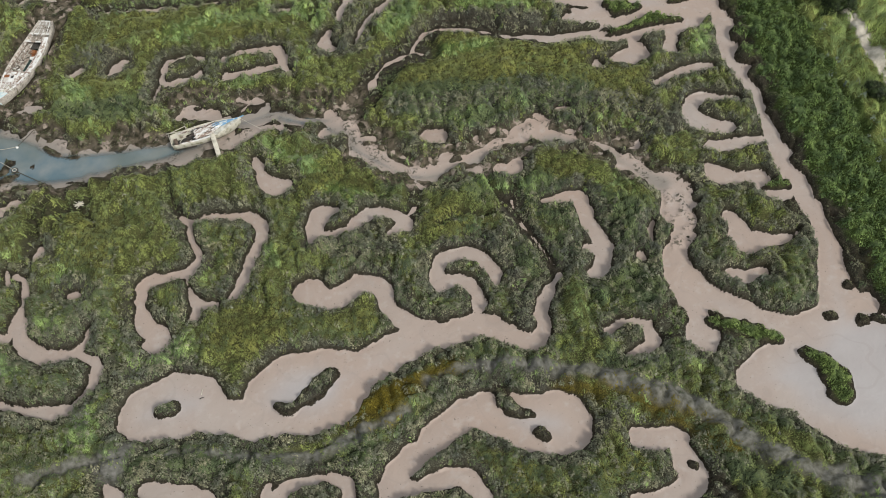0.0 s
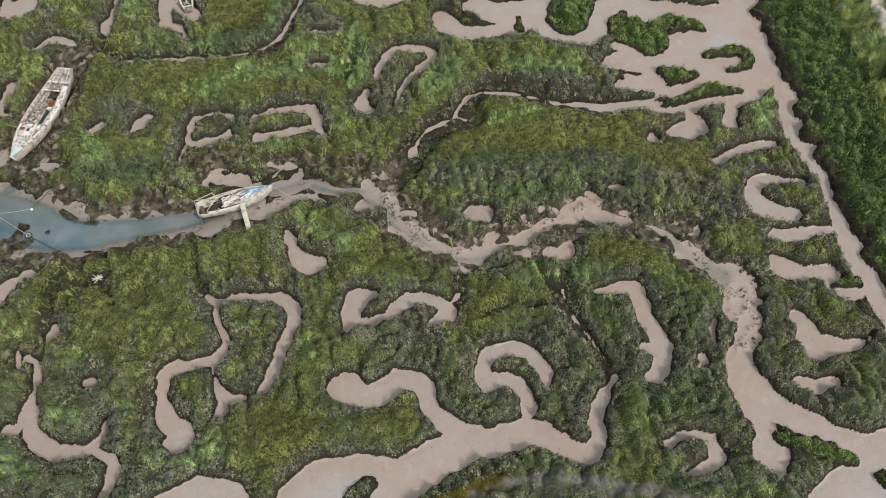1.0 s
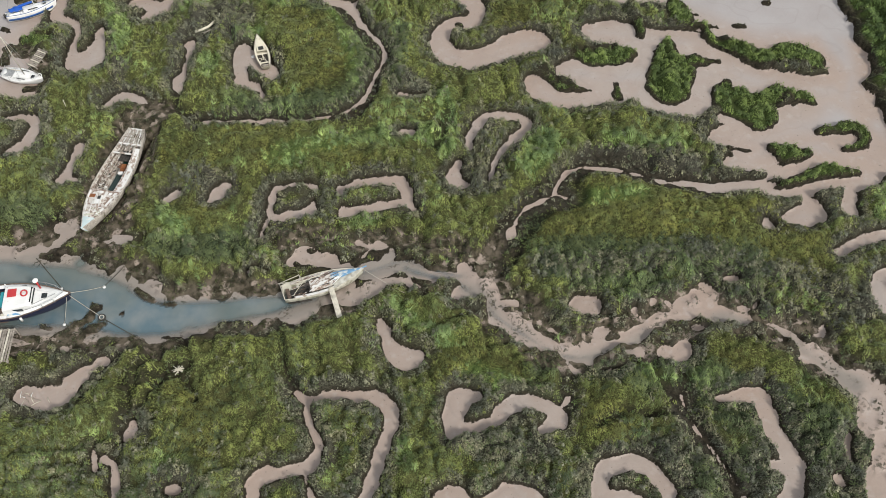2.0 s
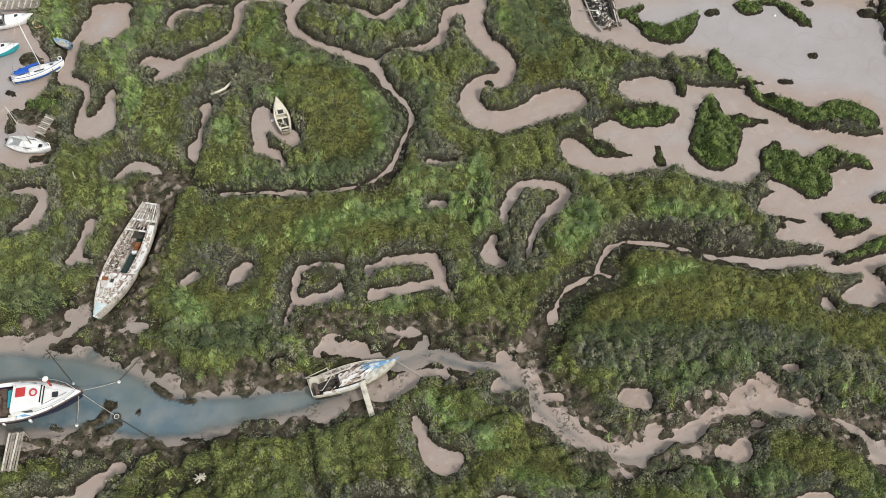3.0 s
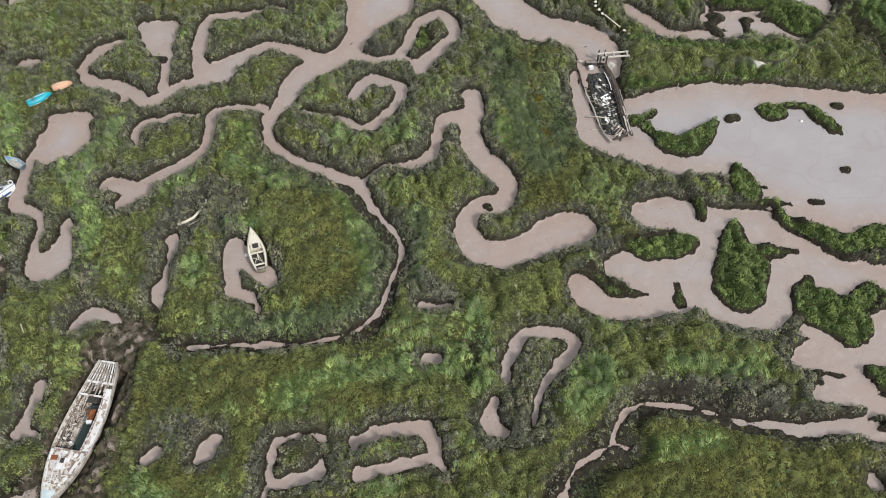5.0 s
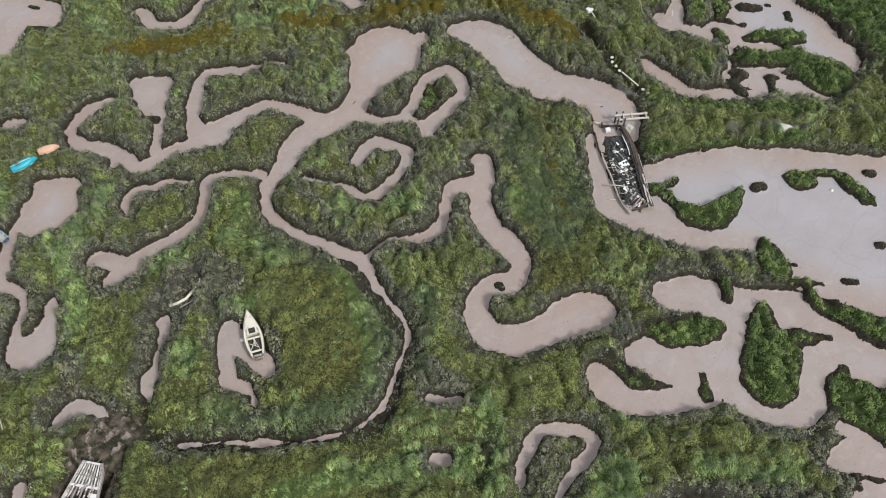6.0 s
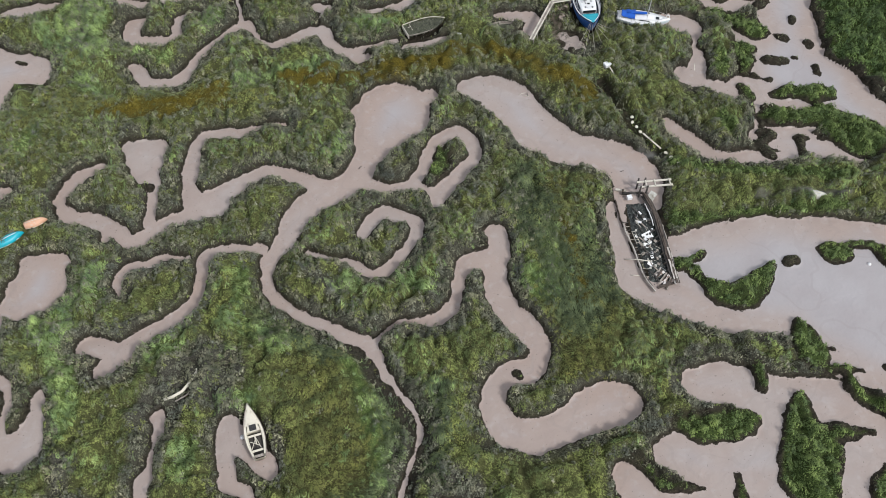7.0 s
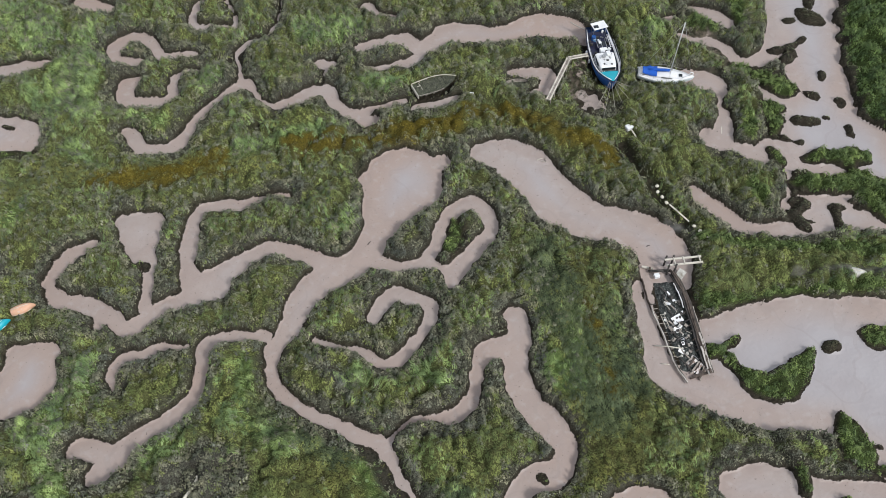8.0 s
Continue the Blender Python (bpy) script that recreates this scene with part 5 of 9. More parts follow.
def rounded(chain, steps=4):
    """The chain as a smooth curve through its places, with its width eased between them."""
    if len(chain) < 3:
        return chain
    p = np.array([chain[0], *chain, chain[-1]], float)
    out = []
    for a, b, c, d in zip(p, p[1:], p[2:], p[3:]):
        for k in range(steps):
            u = k / steps
            q = 0.5 * (2 * b + (c - a) * u + (2 * a - 5 * b + 4 * c - d) * u * u + (3 * b - a - 3 * c + d) * u ** 3)
            q[2] = max(b[2] + (c[2] - b[2]) * u, 0.05)
            out.append(tuple(q))
    return out + [tuple(p[-1])]


def distance_field(chains, reach=4.0):
    """Metres outside (positive) or inside the nearest chain, capped at reach."""
    out = np.full(GX.shape, reach)
    for chain in map(rounded, chains):
        for (xa, ya, wa), (xb, yb, wb) in zip(chain, chain[1:]):
            pad = max(wa, wb) / 2 + reach
            i0, i1 = np.searchsorted(XS, (min(xa, xb) - pad, max(xa, xb) + pad))
            j0, j1 = np.searchsorted(YS, (min(ya, yb) - pad, max(ya, yb) + pad))
            if i0 == i1 or j0 == j1:
                continue
            px, py = GX[j0:j1, i0:i1] - xa, GY[j0:j1, i0:i1] - ya
            dx, dy = xb - xa, yb - ya
            s = np.clip((px * dx + py * dy) / max(dx * dx + dy * dy, 1e-6), 0, 1)
            d = np.hypot(px - s * dx, py - s * dy) - (wa + (wb - wa) * s) / 2
            np.minimum(out[j0:j1, i0:i1], d, out=out[j0:j1, i0:i1])
    return out


def ramp(v, low, high):
    s = np.clip((v - low) / (high - low), 0, 1)
    return s * s * (3 - 2 * s)


fine = 0.21 * value_noise(GX, GY, 0.9, 1) + 0.12 * value_noise(GX, GY, 0.45, 2)
coarse = value_noise(GX, GY, 2.6, 3)
soft = value_noise(GX, GY, 3.0, 11)
knots = value_noise(GX, GY, 1.3, 13)
d_pool, d_creek = distance_field(PLAN["pool"]), distance_field(PLAN["creek"])
d_islet, d_mound = distance_field(PLAN["islet"]), distance_field(PLAN["mound"])
d_stream, d_ditch = distance_field(PLAN["stream"]), distance_field(PLAN["ditch"])

# the sea wall along the east side: metres east of its toe
TOE = GX - np.interp(GY, (-15, 5, 22, 41, 61, 80, 95, 104, 107, 113, 119, 124, 152), (46.3, 46.4, 47.3, 49.2, 52.6, 57, 57.5, 55, 53.6, 55.2, 57, 60.5, 74))
toe_edge = TOE + 0.5 + 1.5 * np.abs(value_noise(GX, GY, 3.2, 15)) - 1.1 * np.abs(value_noise(GX, GY, 1.9, 19)) + 0.25 * knots

ragged = 0.75 * value_noise(GX, GY, 1.7, 4) + 0.5 * value_noise(GX, GY, 0.85, 5) + 0.45 * coarse + 0.3 * value_noise(GX, GY, 0.45, 23) + 0.12
d_mire = distance_field(PLAN["mire"])
miry = (1 - ramp(d_mire, 0.6, 2.2)) * (1 - ramp(GY, 50, 54))
low_ground = np.minimum(d_pool + fine * 0.9 + 0.12 * coarse + miry * np.minimum(0.6 * ragged - 0.06, 0.24), np.minimum(d_creek + ragged, d_creek + 0.6 + 2 * fine))
EDGE = np.maximum(np.maximum(low_ground, -(np.minimum(d_islet + 0.18, d_mound + 0.08) + fine)), toe_edge)
CREEK_NEAR = 1 - ramp(d_creek, 0.2, 2.6)

# where hulls have settled: x, y, heading, length, beam, level of the bed
BERTHS = ((-31.4, 60.6, -113.5, 13.0, 3.4, -1.9), (-12.05, 43.45, 7.2, 8, 2.4, -0.6), (-14.95, 75.7, 95.3, 4.9, 1.8, -0.4), (24.7, 87.1, -97.5, 11.4, 3.7, -0.6),
          (28.8, 120.9, -97, 9.1, 3.4, -0.6), (34.5, 116.6, -23, 5.9, 2, -0.5), (18.6, 120.0, -3, 2.4, 1.1, -0.4), (9.6, 121.4, 12, 5.0, 2.2, -0.4), (-38.4, 92.5, 134, 3, 1.2, -0.3))
berth, dug, trench = np.full(GX.shape, 4.0), np.zeros(GX.shape), np.zeros(GX.shape)
for bx, by, turn, long, wide, bed in BERTHS:
    c, s_ = math.cos(radians(turn)), math.sin(radians(turn))
    along, across = (GX - bx) * c + (GY - by) * s_, (GY - by) * c - (GX - bx) * s_
    half = wide / 2 * np.clip(1 - np.clip(along / (long / 2), 0, 1) ** 2.2, 0.05, 1)
    shell = np.maximum(np.abs(along) - long / 2, np.abs(across) - half)
    berth = np.minimum(berth, shell)
    dug = np.maximum(dug, -bed * (1 - ramp(shell, -0.4, -0.12)))
    trench = np.maximum(trench, (bed < -1) * (1 - ramp(shell + 0.2 * fine, 0.2, 1.1)))

near = (GX > X0) & (GX < X1) & (GY > Y0) & (GY < Y1)
bank = ramp(EDGE, -0.06, 0.2)
flat = ramp(-distance_field(PLAN["dry"]) + 0.8 * soft, -1.2, 1.2)
puffy = 0.8 * np.abs(value_noise(GX, GY, 2.4, 7)) + 0.9 * np.abs(value_noise(GX, GY, 1.15, 17)) + 0.24 * np.abs(value_noise(GX, GY, 0.6, 8)) - 0.6
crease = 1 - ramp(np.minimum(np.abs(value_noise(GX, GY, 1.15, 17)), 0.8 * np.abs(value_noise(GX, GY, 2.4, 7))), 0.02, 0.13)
swell = 0.16 * value_noise(GX, GY, 7, 6) + 0.10 * coarse + puffy * (1 - 0.65 * flat)
z_mound = 1 - ramp(d_mound, -0.2, 0.5)
dome = -0.4 + 0.5 * np.sqrt(np.clip(-d_mound / 0.8, 0, 1)) + 0.1 * value_noise(GX, GY, 0.6, 8)
top = 0.16 + 0.46 * ramp(EDGE, 0.2, 2.4) + swell * (0.55 + 0.45 * ramp(EDGE, 0.2, 1.3)) - 0.42 * CREEK_NEAR
top = top - 0.3 * ramp(-d_islet, -0.3, 0.2)
top = top + (dome - top) * z_mound - 0.16 * crease * ramp(EDGE, 0.1, 0.5)
ditch_cut = 1 - ramp(d_ditch + 0.14 * coarse + 0.3 * fine, -0.28, 0.36)
top = top - 0.75 * ditch_cut
wall_rise = 1.4 * ramp(TOE, 1, 8) + 1.6 * ramp(TOE, 8, 15) - 0.35 * np.exp(-((TOE - 6.6) / 0.5) ** 2)
top = top + wall_rise
floor_z = -0.45 + 0.03 * value_noise(GX, GY, 5, 9) + 0.02 * value_noise(GX, GY, 0.8, 10)
hummock = ramp(0.5 * value_noise(GX, GY, 1.2, 21) + 0.5 * value_noise(GX, GY, 0.55, 22), 0.1, 0.45)
beside = np.exp(-((d_creek + 0.6) / 0.9) ** 2)
floor_z = floor_z - 0.32 * (1 - ramp(d_stream + 0.25 * fine, -1.4, 0.9)) + 0.22 * np.maximum(beside, 0.8 * miry) * hummock * ramp(d_stream, 0, 1)
z_mire = ramp(-d_mire + 0.7 * knots + 0.4 * coarse, -0.7, 0.5) * (1 - ramp(-d_islet, -0.2, 0.3))
top = top - 0.45 * z_mire + 0.14 * z_mire * hummock
top = top - (top + 0.55) * (1 - ramp(berth, -0.05, 0.5))
GZ = np.where(near, floor_z + (np.maximum(top, floor_z + 0.06) - floor_z) * bank, 0.25)
GZ = np.minimum(GZ - 0.28 * trench, np.where(dug > 0.05, -dug, 9.0))

south_east = np.maximum(ramp(GY + 3 * soft, 20, 27), ramp(GX + 2 * soft, 24, 30))
z_lush = ramp(-distance_field(PLAN["lush"]) + 0.6 * soft, -0.8, 0.8)
along_flow = GY + 0.75 * np.maximum(0, GX - 13)
streaks = value_noise(GX * 0.22, along_flow, 0.75, 26) + 0.5 * value_noise(GX * 0.3, along_flow, 0.4, 27)
z_rust = ramp(-distance_field(PLAN["rust"]) + 0.4 * soft + 0.8 * streaks, -1.1, 0.9)
z_dry = ramp(-distance_field(PLAN["dry"]) + 0.8 * soft, -1.2, 1.2)
z_grey = np.maximum(ramp(-distance_field(PLAN["grey"]) + 0.7 * soft, -0.7, 0.7), ramp(-d_islet, -0.1, 0.3) * (1 - south_east))
z_cord = ramp(-distance_field(PLAN["cord"]) + 0.7 * soft, -0.8, 0.8)
z_shrub = np.maximum(ramp(-d_islet, 0.05, 0.6) * (1 - z_mound) * south_east, ramp(-distance_field(PLAN["shrubs"]) + 0.3 * knots, -0.3, 0.3))
z_dirt = ramp(-distance_field(PLAN["dirt"]) + 0.25 * value_noise(GX, GY, 1.2, 12) + 0.2 * soft, -0.4, 0.35)
z_track = 1 - ramp(np.abs(TOE - 11.3 + 0.15 * soft), 0.4, 0.65)
on_wall = ramp(toe_edge, 0.3, 1.2)
fringe = value_noise(GX, GY, 6.5, 24) + 0.5 * value_noise(GX, GY, 2.4, 25)
rim = (1 - ramp(EDGE + 0.4 * soft - 0.35 * fringe, 0.6, 1.5)) * (0.72 + 0.28 * ramp(fringe, -0.55, 0.1))
z_wrack = np.clip(z_mound + (1 - ramp(np.abs(d_islet + 0.15), 0.15, 0.5)) * (1 - ramp(d_islet, 0.3, 0.6)) + (1 - ramp(np.abs(toe_edge - 0.3) + 0.4 * knots, 0.5, 1.5)), 0, 1)
# soil of banks, ditches and berths; the crease term paints shade between tussocks
soil_and_shadow_f = np.clip(ramp(0.16 - EDGE, 0, 0.14) + 0.65 * ditch_cut + 0.9 * CREEK_NEAR * ramp(knots, -0.3, 0.4) + 0.8 * z_wrack + z_mire + 0.3 * crease * (1 - 0.75 * z_dry) * (1 - 0.6 * z_lush) + (1 - ramp(berth, 0, 0.4)), 0, 1)
smear = np.maximum(CREEK_NEAR, miry) * ramp(-EDGE, 0.0, 0.3) * hummock


WATER_LEVEL = -0.55


def sheet(name, z, mat, fields, window=(-1e6, 1e6, -1e6, 1e6)):
    """A surface over the plan's grid, or over the part of it between x, x, y, y."""
    i0, i1 = np.searchsorted(XS, window[:2])
    j0, j1 = np.searchsorted(YS, window[2:])
    part_of = np.s_[j0:j1, i0:i1]
    z = z[part_of]
    rows, cols = z.shape
    mesh = bpy.data.meshes.new(name)
    mesh.vertices.add(rows * cols)
    mesh.vertices.foreach_set("co", np.stack([GX[part_of], GY[part_of], z], -1).astype(np.float32).ravel())
    k = (np.arange(rows - 1)[:, None] * cols + np.arange(cols - 1)).ravel()
    quads = np.stack([k, k + 1, k + cols + 1, k + cols], -1).astype(np.int32)
    mesh.loops.add(quads.size)
    mesh.loops.foreach_set("vertex_index", quads.ravel())
    mesh.polygons.add(len(quads))
    mesh.polygons.foreach_set("loop_start", np.arange(0, quads.size, 4, dtype=np.int32))
    mesh.polygons.foreach_set("use_smooth", np.ones(len(quads), bool))
    mesh.update(calc_edges=True)
    for key, value in fields.items():
        mesh.attributes.new(key, "FLOAT", "POINT").data.foreach_set("value", np.broadcast_to(value, GX.shape)[part_of].astype(np.float32).ravel())
    mesh.materials.append(mat)
    return new(name, mesh)


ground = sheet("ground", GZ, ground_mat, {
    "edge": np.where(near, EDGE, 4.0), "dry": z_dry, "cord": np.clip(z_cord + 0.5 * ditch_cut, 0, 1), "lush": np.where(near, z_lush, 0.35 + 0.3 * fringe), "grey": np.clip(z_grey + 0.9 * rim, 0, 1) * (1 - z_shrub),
    "rust": z_rust, "herb": np.clip(on_wall + z_shrub, 0, 1), "pale": ramp(TOE + 0.8 * knots, 6.6, 8.0), "soil_and_shadow": soil_and_shadow_f * near * (1 - on_wall),
    "dirt": np.maximum(0.8 * z_dirt, z_track), "track": z_track, "smear": smear, "mire": z_mire * (1 - on_wall), "wet_sky_tint": ramp(-d_pool + 0.8 * soft, 0.8, 4.5),
    "wet": np.clip(1.2 * (1 - ramp(d_stream + 0.6 * soft, -0.6, 1.2)) + 0.5 * CREEK_NEAR, 0, 1)})
tagged(ground, "salt marsh of matted turf cut by winding pools of pale wet mud", "ground", kind="structure")

water = sheet("water", np.full(GX.shape, WATER_LEVEL), water_mat, {"depth": ramp(WATER_LEVEL - GZ + 0.03 * soft, -0.01, 0.2)}, (-60, 14, 30, 53.2))
tagged(water, "shallow grey-blue water lying in the muddy tidal creek", "water", kind="structure")

# ---- low plants: countless blades and leaves ----
SLOPE_Y, SLOPE_X = np.gradient(GZ, YS, XS)


def sampled(z, x, y):
    """A field of the core grid at scattered places."""
    pad = 29
    u, v = (x - X0) / PITCH + pad, (y - Y0) / PITCH + pad
    i, j = np.clip(u.astype(int), 0, len(XS) - 2), np.clip(v.astype(int), 0, len(YS) - 2)
    fu, fv = u - i, v - j
    return (z[j, i] * (1 - fu) + z[j, i + 1] * fu) * (1 - fv) + (z[j + 1, i] * (1 - fu) + z[j + 1, i + 1] * fu) * fv


def triangles(name, base, side, tip, tone, mat, label, grown):
    """Blades as single triangles from base +- side to tip; tone: each one's shade from 0 to 1; grown: the way its tuft faces."""
    count = len(base)
    co = np.empty((count, 3, 3), np.float32)
    co[:, 0], co[:, 1], co[:, 2] = base - side, base + side, tip
    mesh = bpy.data.meshes.new(name)
    mesh.vertices.add(count * 3)
    mesh.vertices.foreach_set("co", co.ravel())
    mesh.loops.add(count * 3)
    mesh.loops.foreach_set("vertex_index", np.arange(count * 3, dtype=np.int32))
    mesh.polygons.add(count)
    mesh.polygons.foreach_set("loop_start", np.arange(0, count * 3, 3, dtype=np.int32))
    mesh.update(calc_edges=True)
    mesh.attributes.new("tone", "FLOAT", "FACE").data.foreach_set("value", tone.astype(np.float32))
    grown = grown / np.linalg.norm(grown, axis=1)[:, None]
    mesh.attributes.new("grown", "FLOAT_VECTOR", "FACE").data.foreach_set("vector", grown.astype(np.float32).ravel())
    mesh.materials.append(mat)
    return tagged(new(name, mesh), label, "plants", kind="stuff")


def clumped(rng, weight, clumps, spread, blades):
    """Centres of clumps, placed as the weight field asks, and their blades: place, outward way, share of the radius, clump."""
    x, y = rng.uniform(X0 + 1, X1 - 1, clumps * 14), rng.uniform(Y0 + 1, Y1 - 1, clumps * 14)
    stray = rng.exponential(2.0, len(x))
    seen = (y > -0.27 * x - 4.5 - stray) & (x < 39 + 0.6 * (y + 11) + stray) & (y < 150 - 0.245 * (x + 38.5) + stray)
    x, y = x[seen], y[seen]
    keep = rng.uniform(0, 1, len(x)) < sampled(weight, x, y)
    x, y = x[keep][:clumps], y[keep][:clumps]
    who = np.repeat(np.arange(len(x)), blades)
    r, a = np.sqrt(rng.uniform(0, 1, len(who))), rng.uniform(0, 2 * np.pi, len(who))
    size = spread * rng.uniform(0.6, 1.4, len(x))[who]
    return x[who] + size * r * np.cos(a), y[who] + size * r * np.sin(a), a, r, who


def tones(rng, who, mix):
    """A shade for each blade, mostly its clump's own."""
    own = (0.42 + 0.19 * rng.normal(0, 1, who.max() + 1)).clip(0, 1)[who]
    return np.clip(0.08 + 0.84 * (own * mix + rng.uniform(0, 1, len(who)) * (1 - mix)), 0, 1)


def grass(name, seed, weight, clumps, blades, spread, length, width, lean, mat, label, spray=0.85):
    """Tufts of blades that lean outwards."""
    rng = np.random.RandomState(seed)
    x, y, a, r, who = clumped(rng, weight, clumps, spread, blades)
    ok = (sampled(EDGE, x, y) > 0.02) & (sampled(berth, x, y) > 0.08)
    x, y, a, r, who = x[ok], y[ok], a[ok], r[ok], who[ok]
    k = len(x)
    tall = rng.uniform(0.5, 1.4, who.max() + 1)[who] * length
    base = np.stack([x, y, sampled(GZ, x, y) + 0.35 * tall * (1 - r)], -1)
    ln = tall * rng.uniform(0.7, 1.3, k)
    comb = 1.9 + 2.2 * value_noise(x, y, 5, 51) + 1.6 * value_noise(x, y, 1.3, 52)
    out = comb + rng.normal(0, spray, k)
    sx, sy = np.clip(sampled(SLOPE_X, x, y), -1.2, 1.2), np.clip(sampled(SLOPE_Y, x, y), -1.2, 1.2)
    co, si = np.cos(out), np.sin(out)
    tip = base + np.stack([co * ln * lean, si * ln * lean, (sx * co + sy * si) * ln * lean + ln * rng.uniform(0.15, 0.95, k)], -1)
    side = np.stack([-si, co, sy * co - sx * si + rng.normal(0, 0.18, k)], -1) * (width * rng.uniform(0.6, 1.4, k))[:, None]
    faced = np.stack([0.25 * co - sx, 0.25 * si - sy, np.ones(k)], -1) + rng.normal(0, 0.1, (k, 3))
    return triangles(name, base, side, tip, tones(rng, who, 0.5), mat, label, faced)


def scrub(name, seed, weight, clumps, leaves, spread, height, leaf, mat, label):
    """Low domed bushes of small leaves turned every way."""
    rng = np.random.RandomState(seed)
    x, y, a, r, who = clumped(rng, weight, clumps, spread, leaves)
    ok = (sampled(EDGE, x, y) > 0.07) & (sampled(berth, x, y) > 0.1)
    x, y, a, r, who = x[ok], y[ok], a[ok], r[ok], who[ok]
    k = len(x)
    tall = rng.uniform(0.4, 1.2, who.max() + 1)[who] * height
    z = np.maximum(sampled(GZ, x, y), -0.3) + tall * np.sqrt(np.clip(1.05 - r * r, 0, 1)) * rng.uniform(0.6, 1.0, k)
    base = np.stack([x, y, z], -1)
    b, ln = rng.uniform(0, 2 * np.pi, k), leaf * rng.uniform(0.6, 1.4, k)
    fall = np.clip(1.3 * tall / spread * r, 0, 1.6)
    tip = base + np.stack([np.cos(b + 1.4), np.sin(b + 1.4), -fall * np.cos(b + 1.4 - a) + rng.normal(0.08, 0.32, k)], -1) * ln[:, None]
    side = np.stack([np.cos(b), np.sin(b), -fall * np.cos(b - a) + rng.normal(0, 0.28, k)], -1) * (ln * 0.45)[:, None]
    sx, sy = np.clip(sampled(SLOPE_X, x, y), -1.2, 1.2), np.clip(sampled(SLOPE_Y, x, y), -1.2, 1.2)
    faced = np.stack([1.25 * r * np.cos(a) - 0.9 * sx, 1.25 * r * np.sin(a) - 0.9 * sy, np.ones(k)], -1) + rng.normal(0, 0.12, (k, 3))
    return triangles(name, base, side, tip, tones(rng, who, 0.5), mat, label, faced)


land = near * ramp(EDGE, 0.0, 0.25)
bare = np.clip(0.95 * z_rust + 0.85 * z_mire + 1.5 * (1 - ramp(berth, -0.02, 0.12)) + 0.95 * z_dirt + z_track + 0.68 * ditch_cut + 0.8 * CREEK_NEAR * ramp(knots, -0.5, 0.3), 0, 1)
thin = 1 - 0.45 * crease * (1 - 0.75 * z_dry) * (1 - 0.6 * z_lush)
marsh = thin * (1 - on_wall) * (1 - z_shrub) * (1 - z_wrack) * (1 - bare)
inland = ramp(GY + 4 * fringe, 72, 104) * ramp(soft + 0.6 * fringe, -0.8, 0.3)
seaward = (1 - ramp(GY + 0.22 * GX + 5 * fringe, 20, 34)) * ramp(fringe + 0.6 * soft, -0.7, 0.2)
w_scrub = near * ramp(EDGE, -0.1, 0.1) * np.clip(0.95 * rim + z_grey + 0.4 * seaward + 0.5 * inland, 0.05 * (1 - z_dry), 1) * marsh * (1 - 0.7 * z_dry * (1 - z_grey))
w_lush = land * np.clip(z_lush + 0.28 * ramp(value_noise(GX, GY, 4, 14) + 0.4 * soft, 0.15, 0.7) * (1 - 0.7 * seaward), 0, 1) * marsh * (1 - 0.85 * rim) * (1 - 0.8 * z_dry)
w_cord = land * np.clip(z_cord + 0.6 * seaward + 0.12 * inland + 0.15 * ditch_cut + 0.25 * ramp(value_noise(GX, GY, 5, 16), 0.2, 0.7) * (1 - z_dry), 0, 1) * marsh * (1 - 0.5 * rim)
w_grass = land * np.clip(1 - 0.8 * rim - 0.85 * z_grey - 0.55 * seaward, 0, 1) * marsh * (1 - 0.85 * z_lush) * (1 - z_rust) * (1 - 0.8 * z_cord) * (1 - 0.75 * z_dry) * (1 - 0.35 * inland)
w_dry = land * np.clip(z_dry + 0.12 * ramp(soft, 0.3, 0.9), 0, 1) * marsh * (1 - 0.8 * z_cord) * (1 - 0.8 * rim) * (1 - 0.8 * z_lush)
w_rust = land * z_rust
w_shrub = thin * near * ramp(EDGE, -0.1, 0.1) * z_shrub
w_wrack = near * ramp(EDGE, -0.1, 0.1) * np.clip(z_wrack + 0.75 * z_mire * ramp(knots, -0.2, 0.3), 0, 1) * (1 - z_shrub) * ramp(berth, 0, 0.2)
w_herb = near * on_wall * (1 - ramp(TOE + 0.8 * knots, 6.2, 6.8)) * (1 - 0.7 * z_wrack)
w_thistle = near * ramp(TOE, 6.6, 7.2) * (1 - ramp(TOE + soft, 8.6, 9.6)) * ramp(knots + 0.6 * soft, -0.2, 0.5)
w_pale = near * ramp(TOE + 0.8 * knots, 6.6, 8.5) * (1 - ramp(z_track, 0, 0.4))
grass("marsh_grass", 31, w_grass, 25000, 8, 0.2, 0.2, 0.04, 0.8, grass_mat, "olive-green salt marsh grass matted over the turf")
scrub("marsh_herbs", 43, w_grass, 17000, 14, 0.34, 0.36, 0.085, grass_mat, "olive-green cushions of low marsh herbs on turf")
grass("dry_grass", 36, w_dry, 30000, 8, 0.17, 0.17, 0.034, 0.8, dry_mat, "yellowish olive turf grass on the level tops")
grass("lush_grass", 32, w_lush, 19000, 10, 0.2, 0.32, 0.034, 0.75, lush_mat, "long bright green grass in streaky drifts")
grass("cord_grass", 37, w_cord, 31000, 8, 0.22, 0.27, 0.04, 0.75, cord_mat, "dark blue-green cord grass along the drains")
grass("rusty_weed", 33, w_rust, 7000, 7, 0.22, 0.14, 0.05, 0.9, rust_mat, "rust-brown weed lying along the sodden hollows")
scrub("purslane", 34, w_scrub, 28000, 18, 0.28, 0.5, 0.11, scrub_mat, "grey-green purslane bushes fringing the mud pools")
scrub("seablite", 35, w_shrub, 9500, 24, 0.28, 0.5, 0.1, islet_mat, "dense green seablite bushes on the mud islets")
